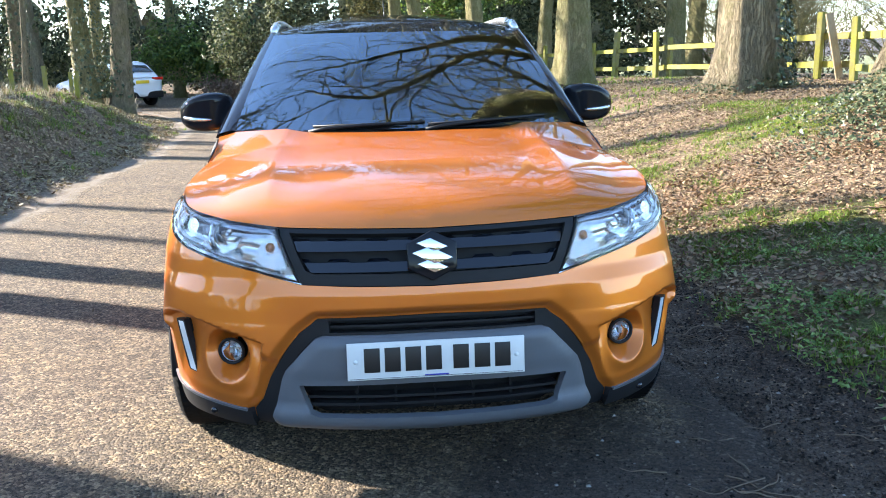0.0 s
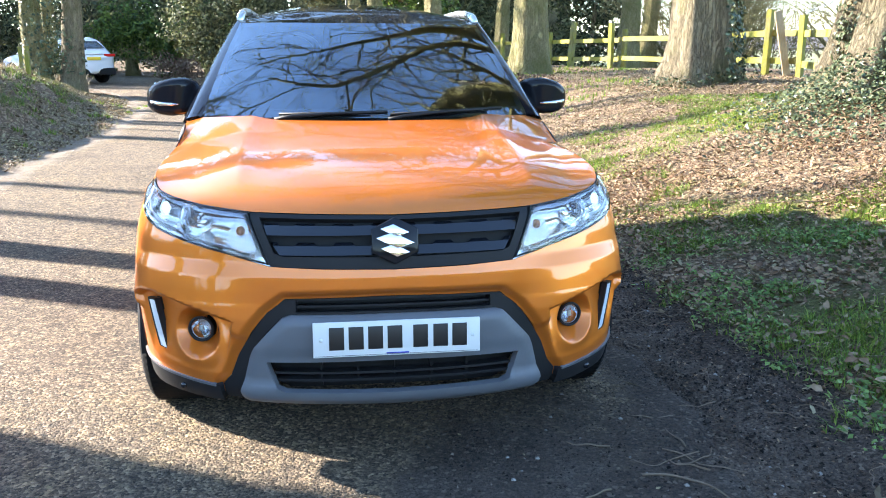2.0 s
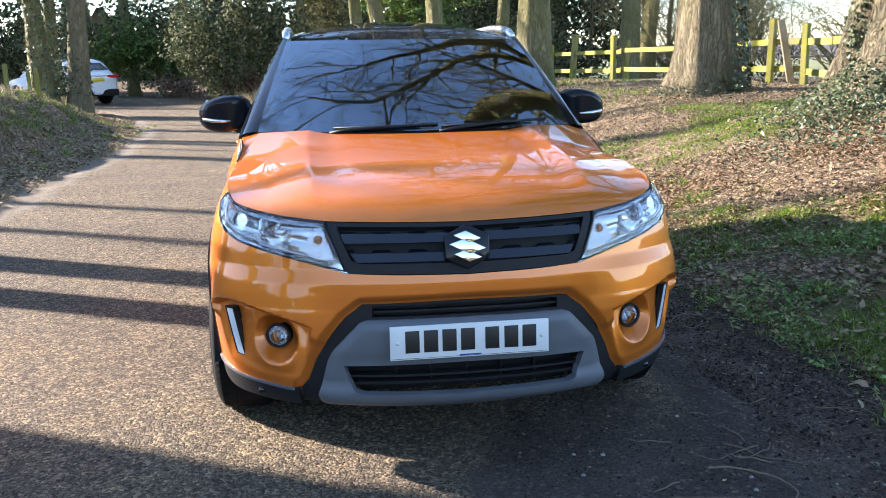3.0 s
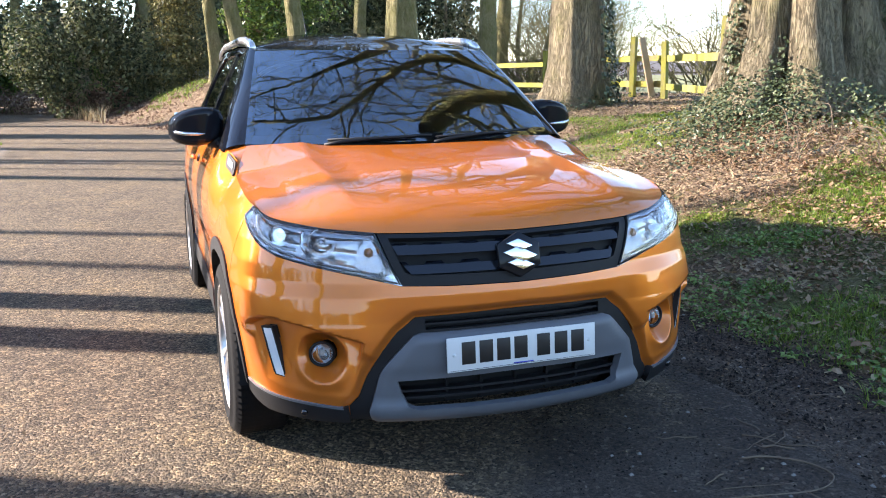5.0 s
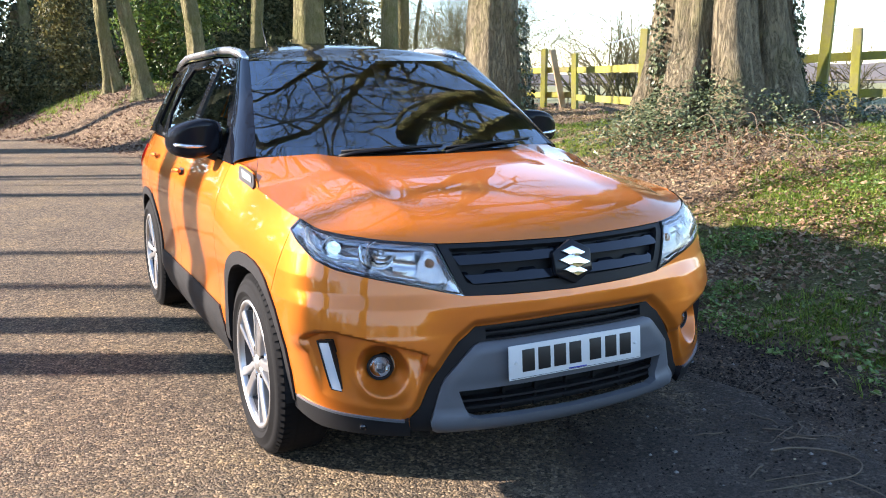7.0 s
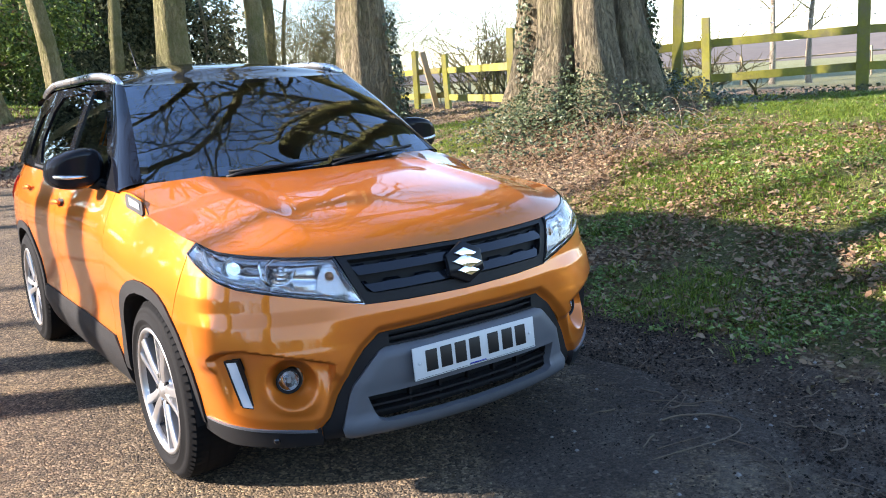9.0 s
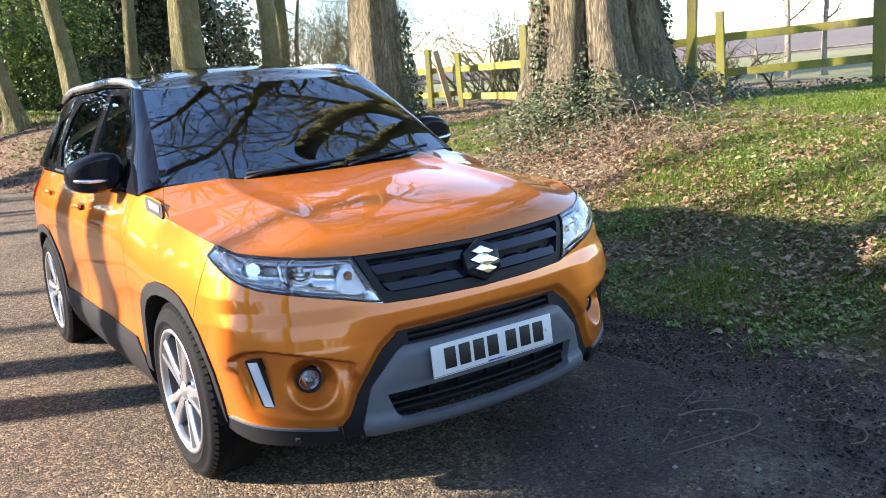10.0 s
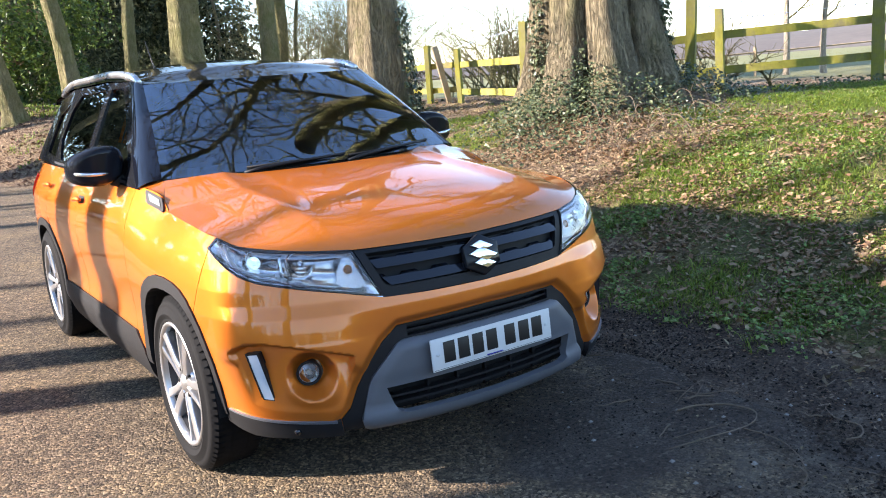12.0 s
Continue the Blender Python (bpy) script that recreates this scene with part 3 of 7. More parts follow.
def inside(poly, p, q):
    """How far the points lie inside a polygon (negative: outside)."""
    p, q = np.asarray(p, float), np.asarray(q, float)
    best, odd = np.full(p.shape, 1e9), np.zeros(p.shape, bool)
    for (x0, y0), (x1, y1) in zip(poly, poly[1:] + poly[:1]):
        dx, dy = x1 - x0, y1 - y0
        t = np.clip(((p - x0) * dx + (q - y0) * dy) / (dx * dx + dy * dy + 1e-12), 0, 1)
        best = np.minimum(best, np.hypot(p - x0 - t * dx, q - y0 - t * dy))
        if y0 != y1:
            odd ^= ((y0 > q) != (y1 > q)) & (p < (x1 - x0) * (q - y0) / (y1 - y0) + x0)
    return np.where(odd, best, -best)


def shrink(poly, d):
    """The polygon drawn in by d."""
    area = sum(a[0] * b[1] - b[0] * a[1] for a, b in zip(poly, poly[1:] + poly[:1]))
    s = 1 if area > 0 else -1
    out = []
    for k, (x, y) in enumerate(poly):
        a, b = poly[k - 1], poly[(k + 1) % len(poly)]
        n1 = Vector((-(y - a[1]), x - a[0])).normalized() * s
        n2 = Vector((-(b[1] - y), b[0] - x)).normalized() * s
        m = (n1 + n2)
        m = m / max(0.35, m.length_squared / 2)
        out.append((x + m.x * d, y + m.y * d))
    return out


def panel(name, skin, poly, material, parent, holes=(), off=0.0, depth=0.014, step=0.03, label="", mirror=False, flat=False, gap=0.0015, scores=(), rounded=0.0):
    """A sheet cut out of a skin along a polygon, with holes, scored creases, an offset and a turned-in rim. rounded: the radius to which its relief is shaded."""
    poly = shrink(list(poly), gap) if gap else list(poly)
    lo = np.min(poly, axis=0) - 0.003
    hi = np.max(poly, axis=0) + 0.003
    nx, ny = max(2, int((hi[0] - lo[0]) / step) + 1), max(2, int((hi[1] - lo[1]) / step) + 1)
    bm = bmesh.new()
    layer = bm.verts.layers.float_vector.new("shade") if rounded else None
    grid = [[bm.verts.new((lo[0] + (hi[0] - lo[0]) * i / nx, lo[1] + (hi[1] - lo[1]) * j / ny, 0)) for i in range(nx + 1)] for j in range(ny + 1)]
    for j in range(ny):
        for i in range(nx):
            bm.faces.new((grid[j][i], grid[j][i + 1], grid[j + 1][i + 1], grid[j + 1][i]))
    for ring in (poly, *holes, *scores):
        for (x0, y0), (x1, y1) in zip(ring, ring[1:] + ring[:1]):
            if math.hypot(x1 - x0, y1 - y0) < 1e-5:
                continue
            ex0, ex1 = sorted((x0, x1))
            ey0, ey1 = sorted((y0, y1))
            m = 1.1 * step
            near = [f for f in bm.faces if ex0 - m < f.calc_center_median().x < ex1 + m and ey0 - m < f.calc_center_median().y < ey1 + m]
            geom = list({e for f in near for e in f.edges}) + list({v for f in near for v in f.verts}) + near
            bmesh.ops.bisect_plane(bm, geom=geom, dist=1e-5, plane_co=(x0, y0, 0), plane_no=(y1 - y0, x0 - x1, 0))
    centres = np.array([f.calc_center_median()[:2] for f in bm.faces])
    keep = inside(poly, centres[:, 0], centres[:, 1]) > 0
    for h in holes:
        keep &= inside(list(h), centres[:, 0], centres[:, 1]) < 0
    bmesh.ops.delete(bm, geom=[f for f, k in zip(list(bm.faces), keep) if not k], context="FACES")
    bmesh.ops.remove_doubles(bm, verts=bm.verts, dist=2e-4)
    bm.verts.ensure_lookup_table()
    pq = np.array([v.co[:2] for v in bm.verts])
    rim = [e for e in bm.edges if len(e.link_faces) == 1]
    e = 0.004
    d1 = skin(pq[:, 0] + e, pq[:, 1]) - skin(pq[:, 0] - e, pq[:, 1])
    d2 = skin(pq[:, 0], pq[:, 1] + e) - skin(pq[:, 0], pq[:, 1] - e)
    n = np.cross(d1, d2)
    n /= np.linalg.norm(n, axis=1)[:, None]
    o = off(pq[:, 0], pq[:, 1]) if callable(off) else np.full(len(pq), off)
    at = skin(pq[:, 0], pq[:, 1]) + n * o[:, None]
    back = at - n * depth
    if rounded:
        def relief(da, dz):
            q = pq + np.array((da, dz))
            return skin(q[:, 0], q[:, 1]) + n * off(q[:, 0], q[:, 1])[:, None]
        shade = np.cross(relief(rounded, 0) - relief(-rounded, 0), relief(0, rounded) - relief(0, -rounded))
        shade /= np.linalg.norm(shade, axis=1)[:, None]
        for v, p in zip(bm.verts, shade):
            v[layer] = p
    for v, p in zip(bm.verts, at):
        v.co = p
    if depth:
        bm.verts.index_update()
        low = {}
        for ed in rim:
            for v in ed.verts:
                if v not in low:
                    low[v] = back[v.index]
        low = {v: bm.verts.new(p) for v, p in low.items()}
        for ed in rim:
            a, b = ed.verts
            loop = ed.link_loops[0]
            if loop.vert != a:
                a, b = b, a
            bm.faces.new((b, a, low[a], low[b]))
            ed.smooth = False
    if mirror:
        bmesh.ops.scale(bm, vec=(-1, 1, 1), verts=bm.verts)
        bmesh.ops.reverse_faces(bm, faces=bm.faces)
    ob = part(name, bm, material, parent, label, smooth=not flat)
    if rounded:
        me = ob.data
        stored = [Vector(d.vector) for d in me.attributes["shade"].data]
        front = [all(stored[k].length_squared > 0.5 for k in f.vertices) for f in me.polygons]
        me.normals_split_custom_set([stored[k] if ok else f.normal.copy() for f, ok in zip(me.polygons, front) for k in f.vertices])
        me.attributes.remove(me.attributes["shade"])
    return ob


def both(name, skin, poly, material, parent, **kw):
    return panel(name, skin, poly, material, parent, **kw), panel(name, skin, poly, material, parent, mirror=True, **kw)


def twin(half):
    """Closes a half outline (a from 0 outwards and back to 0) with its mirror image."""
    return list(half) + [(-a, z) for a, z in reversed(half) if a > 1e-6]


def surface(name, fn, nu, nv, material, parent, label="", mirror=False, us=None, vs=None):
    """A smooth patch fn(u, v) over the unit square."""
    us = np.linspace(0, 1, nu + 1) if us is None else us
    vs = np.linspace(0, 1, nv + 1) if vs is None else vs
    U, V = np.meshgrid(us, vs)
    P = fn(U, V).reshape(-1, 3)
    if mirror:
        P = P * (-1, 1, 1)
    i = np.arange(len(P)).reshape(U.shape)
    F = np.stack([i[:-1, :-1], i[:-1, 1:], i[1:, 1:], i[1:, :-1]], -1).reshape(-1, 4)
    if mirror:
        F = F[:, ::-1]
    return mesh_object(name, P.tolist(), F.tolist(), material, parent, True, label)


def lathe(profile, sides=32, axis="x"):
    """A bmesh turned from (radius, along) pairs."""
    bm = bmesh.new()
    rings = []
    for r, h in profile:
        ring = []
        for k in range(sides):
            t = 2 * math.pi * k / sides
            c = {"x": (h, r * math.cos(t), r * math.sin(t)), "y": (r * math.cos(t), h, r * math.sin(t)), "z": (r * math.cos(t), r * math.sin(t), h)}[axis]
            ring.append(bm.verts.new(c))
        rings.append(ring)
    for a, b in zip(rings, rings[1:]):
        for k in range(sides):
            bm.faces.new((a[k], a[(k + 1) % sides], b[(k + 1) % sides], b[k]))
    bmesh.ops.recalc_face_normals(bm, faces=bm.faces)
    return bm


def slab(points, thick, bevel=0.004, plane="xz"):
    """A bevelled plate from an outline, pushed to a thickness."""
    bm = bmesh.new()
    vs = [bm.verts.new({"xz": (p, 0, q), "yz": (0, p, q), "xy": (p, q, 0)}[plane]) for p, q in points]
    f = bm.faces.new(vs)
    r = bmesh.ops.extrude_face_region(bm, geom=[f])
    way = {"xz": (0, thick, 0), "yz": (thick, 0, 0), "xy": (0, 0, thick)}[plane]
    bmesh.ops.translate(bm, vec=way, verts=[g for g in r["geom"] if isinstance(g, bmesh.types.BMVert)])
    bmesh.ops.recalc_face_normals(bm, faces=bm.faces)
    if bevel:
        bmesh.ops.bevel(bm, geom=list(bm.edges), offset=bevel, segments=2, affect="EDGES", profile=0.6)
    return bm


def block(sx, sy, sz, at, bevel=0.01, segments=2):
    bm = bmesh.new()
    bmesh.ops.create_cube(bm, size=1, matrix=Matrix.Translation(at) @ Matrix.Diagonal((sx, sy, sz, 1)))
    if bevel:
        bmesh.ops.bevel(bm, geom=list(bm.edges), offset=bevel, segments=segments, affect="EDGES", profile=0.6)
    return bm


def rod(points, radius, sides=8):
    bm = bmesh.new()
    path = [Vector(p) for p in points]
    v, f = tube(path, radius if isinstance(radius, list) else [radius] * len(path), sides)
    vs = [bm.verts.new(p) for p in v]
    for q in f:
        bm.faces.new([vs[i] for i in q])
    bm.faces.new(vs[:sides][::-1])
    bm.faces.new(vs[-sides:])
    return bm


# ---- car materials ----
def paint_material(name, base, metal, rough, flake=True):
    m = Nodes(name, rough, metal)
    col = m.mix(m.ramp(m.noise(2.0, 4), (0.35, 0.0), (0.75, 0.18)), base, tuple(c * 0.78 for c in base))
    m.set("Base Color", col)
    m.set("Specular IOR Level", 0.0)
    m.set("Coat Weight", 1.0), m.set("Coat IOR", 1.54)
    m.set("Coat Roughness", m.ramp(m.noise(3.5, 5), (0.3, 0.008), (0.8, 0.035)))
    if flake:
        m.bump(m.noise(900, 2), 0.05, 0.001)
    return m.mat


def plain_material(name, base, rough, metal=0.0, grain=400, bump=0.15, spec=0.5):
    m = Nodes(name, rough, metal, spec)
    m.set("Base Color", m.mix(m.ramp(m.noise(6, 5), (0.3, 0.0), (0.8, 0.35)), base, tuple(min(1, c * 1.35 + 0.004) for c in base)))
    m.set("Roughness", m.math("ADD", m.math("MULTIPLY", m.noise(9, 5), 0.12), max(0.0, rough - 0.06)))
    if bump:
        m.bump(m.noise(grain, 3), bump, 0.001)
    return m.mat


def glass_material(name, tint, rough=0.0, spec=0.5, ior=1.45):
    m = Nodes(name, rough, 0.0, spec)
    m.set("Base Color", tint), m.set("Transmission Weight", 1.0), m.set("IOR", ior)
    return m.mat


M_ORANGE = paint_material("orange_metallic_paint", (0.64, 0.172, 0.022), 0.58, 0.40)
M_GLOSS = paint_material("black_gloss_paint", (0.010, 0.011, 0.014), 0.0, 0.25, False)
M_GLOSS.node_tree.nodes["Principled BSDF"].inputs["Coat IOR"].default_value = 1.36
M_GLOSS.node_tree.nodes["Principled BSDF"].inputs["Coat Weight"].default_value = 0.65
M_PILLAR = paint_material("black_pillar_paint", (0.005, 0.006, 0.010), 0.0, 0.3, False)
M_PILLAR.node_tree.nodes["Principled BSDF"].inputs["Coat Weight"].default_value = 0.8
M_TRIM = plain_material("black_textured_plastic", (0.012, 0.012, 0.013), 0.55, spec=0.22)
M_GREY = plain_material("grey_textured_plastic", (0.088, 0.093, 0.103), 0.5)
M_SLOT = plain_material("dark_grille_slots", (0.003, 0.003, 0.0035), 0.6, spec=0.25)
M_SLAT = paint_material("dark_gloss_slats", (0.006, 0.007, 0.010), 0.0, 0.3, False)
M_SLAT.node_tree.nodes["Principled BSDF"].inputs["Coat IOR"].default_value = 1.6
M_CHROME = plain_material("chrome", (0.78, 0.79, 0.80), 0.08, 1.0, bump=0.0)
M_SILVER = plain_material("satin_silver", (0.62, 0.63, 0.65), 0.28, 0.9, bump=0.0)
M_RUBBER = plain_material("tyre_rubber", (0.0065, 0.0065, 0.007), 0.85, 0.0, 120, 0.4, 0.15)
M_ALLOY = plain_material("polished_alloy", (0.50, 0.50, 0.51), 0.33, 0.9, bump=0.0)
M_ALLOY_DARK = plain_material("grey_alloy", (0.045, 0.045, 0.05), 0.5, 0.2, bump=0.0)
M_ALLOY_MID = plain_material("satin_grey_alloy", (0.13, 0.13, 0.14), 0.42, 0.5, bump=0.0)
M_GLASS = glass_material("car_glass", (0.66, 0.78, 0.86), ior=2.85)
M_GLASS.node_tree.nodes["Principled BSDF"].inputs["Specular Tint"].default_value = (0.80, 0.90, 1.0, 1)
M_TINT = glass_material("tinted_glass", (0.16, 0.18, 0.18), ior=1.9)
M_LENS = glass_material("lamp_lens", (0.96, 0.97, 0.98))
M_PLATE = plain_material("plate_white", (0.56, 0.56, 0.54), 0.35, bump=0.0)
M_BLACK = plain_material("plate_black", (0.008, 0.008, 0.008), 0.4, bump=0.0)
M_CABIN = plain_material("cabin_cloth", (0.020, 0.020, 0.023), 0.8, 0.0, 250, 0.3)
M_DASH = plain_material("dash_plastic", (0.016, 0.016, 0.018), 0.6)
M_AMBER = plain_material("amber_bulb", (0.42, 0.15, 0.04), 0.2, bump=0.0)
M_RED = plain_material("red_lamp", (0.55, 0.015, 0.012), 0.12, bump=0.0)
M_BLUE = plain_material("plate_blue", (0.02, 0.03, 0.30), 0.4, bump=0.0)
M_SHELL = plain_material("bright_lamp_shell", (0.66, 0.66, 0.67), 0.16, 0.95, bump=0.0)
lamp = Nodes("lit_projector", 0.06, 0.9)
lamp.set("Base Color", (0.45, 0.62, 0.95)), lamp.set("Emission Color", (0.45, 0.75, 1.0)), lamp.set("Emission Strength", 0.28)
M_LIT = lamp.mat
wave = Nodes("ribbed_reflector", 0.15, 0.95)
wave.set("Base Color", (0.75, 0.76, 0.78)), wave.bump(wave.cells(420, stretch=(1, 1, 0.7)), 0.6, 0.002)
M_RIBBED = wave.mat
M_WHITELENS = plain_material("white_lamp_lens", (0.52, 0.56, 0.60), 0.2, 0.0, bump=0.0)


# ---- the orange car: parts ----
car = tagged(new("car"), "orange compact sport utility vehicle with black roof, parked on the lane", "car")


def arch_line(yc, half, height, base, power=2.5, n=18):
    """Points (a, z) of a wheel arch over the axle at yc, from front to rear."""
    out = []
    for k in range(n + 1):
        c = math.cos(math.pi * (1 - k / n))
        s = math.sin(math.pi * (1 - k / n))
        y = yc + half * math.copysign(abs(c) ** (2 / power), c)
        out.append((a_of_y(y), base + height * abs(s) ** (2 / power)))
    return out


ARCH_OUT = arch_line(0.835, 0.425, 0.425, 0.315)
ARCH_IN = arch_line(0.815, 0.378, 0.380, 0.315)
REAR_OUT = arch_line(3.305, 0.43, 0.425, 0.315)
REAR_IN = arch_line(3.305, 0.38, 0.380, 0.315)
LAMP = [(1.045, 0.880), (0.988, 0.915), (0.93, 0.903), (0.87, 0.891), (0.77, 0.879), (0.64, 0.867), (0.47, 0.856), (0.385, 0.698), (0.52, 0.728), (0.66, 0.755), (0.80, 0.781), (0.87, 0.803), (0.945, 0.836), (1.01, 0.864)]
FRAME = [(0, 0.598), (0.345, 0.590), (0.405, 0.546), (0.455, 0.486), (0.512, 0.404), (0.548, 0.330), (0.585, 0.296), (0.585, 0.19), (0, 0.19)]
SKID = [(0, 0.545), (0.330, 0.542), (0.355, 0.533), (0.455, 0.432), (0.472, 0.402), (0.500, 0.318), (0.514, 0.285), (0.508, 0.252), (0.49, 0.236), (0, 0.226)]
UPPER_SLOT = [(0, 0.588), (0.312, 0.583), (0.312, 0.549), (0, 0.552)]
LOWER_SLOT = [(0, 0.394), (0.412, 0.388), (0.392, 0.330), (0.378, 0.306), (0.350, 0.294), (0, 0.290)]
GRILLE = [(0, 0.848), (0.462, 0.855), (0.382, 0.694), (0.235, 0.690), (0, 0.686)]

# bumper cover
seam = [p for p in ARCH_OUT if p[1] < 0.672 and p[0] < a_of_y(0.835)]
half = [(0, 0.686), (0.235, 0.690), (0.385, 0.696)] + [(a, z) for a, z in LAMP[8:]] + [(1.045, 0.880)] + [seam[-1]] + seam[::-1][1:] + [(1.0, 0.338), (0.80, 0.314), (0.60, 0.296), (0.585, 0.25), (0, 0.25)]
POCKET = [(0.925, 0.556), (0.90, 0.574), (0.86, 0.588), (0.80, 0.592), (0.70, 0.574), (0.585, 0.546), (0.508, 0.522), (0.555, 0.345), (0.60, 0.326), (0.80, 0.350), (0.875, 0.375)]
FOG = (0.658, 0.462)


def fog_circle(r, n=28):
    return [(FOG[0] + r * math.cos(t), FOG[1] + 0.95 * r * math.sin(t)) for t in np.linspace(0, 2 * math.pi, n, endpoint=False)]


def bumper_off(a, z):
    a = np.abs(a)
    d = inside(POCKET, a, z)
    r = np.hypot((a - FOG[0]) / 1.0, (z - FOG[1]) / 0.95)
    high = sstep(0.35, 0.53, z)
    ledge = np.clip(d / 0.010, 0, 1)
    inset = -0.030 * high * sstep(0.93, 0.85, a) * ledge - 0.003 * sstep(0.0, 0.03, d)
    bowl = -0.060 * np.clip((0.086 - r) / 0.044, 0, 1) ** 0.9 + 0.006 * np.exp(-(np.maximum(r - 0.088, 0) / 0.022) ** 2) * (r > 0.086) + 0.006 * (r <= 0.086)
    rim_in = inside(twin(FRAME), a, z)
    rolled = -0.020 * sstep(-0.030, 0.0, rim_in)
    brow = 0.022 * np.clip((0.705 - z) / 0.125, 0, 1.1) * sstep(0.40, 0.56, a) * sstep(1.02, 0.88, a) * (1 - ledge) * sstep(0.50, 0.54, z + 0.5 * np.maximum(0.60 - a, 0))
    return inset + bowl * ledge + rolled + brow - 0.004


DRL = [(0.870, 0.546), (0.826, 0.550), (0.797, 0.386), (0.838, 0.390)]
FOG_HOLE = [(FOG[0] + 0.038 * math.cos(t), FOG[1] + 0.037 * math.sin(t)) for t in np.linspace(0, 2 * math.pi, 20, endpoint=False)]
panel("bumper", body, twin(half), M_ORANGE, car, holes=[twin(FRAME)] + [[(s * a, z) for a, z in h] for s in (1, -1) for h in (DRL, FOG_HOLE)], off=bumper_off, depth=0.025, step=0.0075, rounded=0.004,
      scores=[[(s * a, z) for a, z in h] for s in (1, -1) for h in (POCKET, shrink(POCKET, 0.010), fog_circle(0.086), fog_circle(0.096))])

# black lower surround, grey skid, slots
panel("lower_surround", body, twin(FRAME[:-2] + [(0.585, 0.235), (0, 0.245)]), M_TRIM, car, holes=[twin(SKID[:1] + SKID[1:]), twin(UPPER_SLOT)], off=-0.022, depth=0.04, step=0.03, label="matte black intake surround")


def skid_off(a, z):
    a = np.abs(a)
    lip = 0.016 * sstep(0.320, 0.306, z) - 0.010 * sstep(0.28, 0.236, z)
    upper = 0.014 * sstep(0.545, 0.525, z) - 0.006 * sstep(0.44, 0.40, z)
    edge = -0.012 * sstep(0.03, 0.0, inside(twin(SKID), a, z))
    return -0.014 + lip + upper + edge


panel("skid_plate", body, twin(SKID), M_GREY, car, holes=[twin(LOWER_SLOT)], off=skid_off, depth=0.03, step=0.015, label="grey moulded front skid plate")
panel("intake_mesh", body, twin(UPPER_SLOT), M_SLOT, car, off=-0.065, depth=0.0, gap=-0.02)
panel("intake_mesh", body, twin(LOWER_SLOT), M_SLOT, car, off=-0.075, depth=0.0, gap=-0.02)
panel("intake_slat", body, twin([(0, 0.572), (0.31, 0.569), (0.31, 0.563), (0, 0.566)]), M_TRIM, car, off=-0.03, depth=0.03, gap=0)
for zs in (0.345, 0.318):
    panel("intake_slat", body, twin([(0, zs + 0.005), (0.395, zs + 0.004), (0.392, zs - 0.005), (0, zs - 0.004)]), M_TRIM, car, off=-0.030, depth=0.035, gap=0)
for xs in (-0.24, -0.12, 0.0, 0.12, 0.24):
    panel("intake_rib", body, [(xs - 0.004, 0.39), (xs + 0.004, 0.39), (xs + 0.004, 0.292), (xs - 0.004, 0.292)], M_SLOT, car, off=-0.045, depth=0.02, gap=0)
both("bumper_corner", body, [(0.585, 0.300), (0.80, 0.316), (1.0, 0.340), (seam[0][0] + 0.012, 0.345), (1.04, 0.285), (0.90, 0.252), (0.70, 0.240), (0.585, 0.240)], M_TRIM, car, off=-0.002, depth=0.03, step=0.04, label="matte black bumper corner")
both("corner_trim", body, [(0.60, 0.303), (0.80, 0.320), (1.0, 0.344), (1.0, 0.338), (0.80, 0.312), (0.60, 0.295)], M_GREY, car, off=0.003, depth=0.01, gap=0)
for s in (1, -1):
    p = body(s * 0.74, 0.275)
    sensor = lathe([(0.0001, -0.004), (0.009, -0.004), (0.011, 0.002), (0.011, 0.012)], 14, "y")
    bmesh.ops.translate(sensor, vec=(p[0], p[1] - 0.002, p[2]), verts=sensor.verts)
    part("parking_sensor", sensor, M_SLAT, car)

# daytime lamps and fog lamps
for s in (1, -1):
    ring = [(s * a, z) for a, z in DRL]
    if s < 0:
        ring = ring[::-1]
    tray = panel("daytime_lamp", body, ring, M_TRIM, car, off=-0.036, depth=0.02, gap=-0.006, step=0.02, label="slim upright daytime running lamp")
    panel("lens", body, shrink(ring, 0.001), M_WHITELENS, tray, off=-0.014, depth=0.016, gap=0, step=0.02)
    rim = shrink(ring, -0.004)
    panel("bezel", body, rim, M_TRIM, tray, holes=[shrink(ring, 0.002)], off=-0.012, depth=0.02, gap=0, step=0.02)
    c = body(s * FOG[0], FOG[1])
    fog = tagged(new("fog_lamp"), "round clear fog lamp in a black ring")
    fog.parent = car
    fog.matrix_basis = Matrix.Translation((c[0] - s * 0.019, c[1] + 0.055, c[2])) @ Matrix.Rotation(s * radians(14), 4, "Z")
    part("housing", lathe([(0.043, 0.004), (0.042, -0.002), (0.037, -0.004), (0.034, 0.002), (0.033, 0.02)], 32, "y"), M_TRIM, fog)
    part("reflector", lathe([(0.033, 0.008), (0.028, 0.022), (0.016, 0.032), (0.0005, 0.036)], 28, "y"), M_SILVER, fog)
    part("lens", lathe([(0.0005, -0.006), (0.014, -0.005), (0.026, -0.001), (0.034, 0.005)], 28, "y"), M_LENS, fog)
    part("bulb_cap", block(0.014, 0.010, 0.018, (0, 0.012, 0.002), 0.003), M_PLATE, fog)

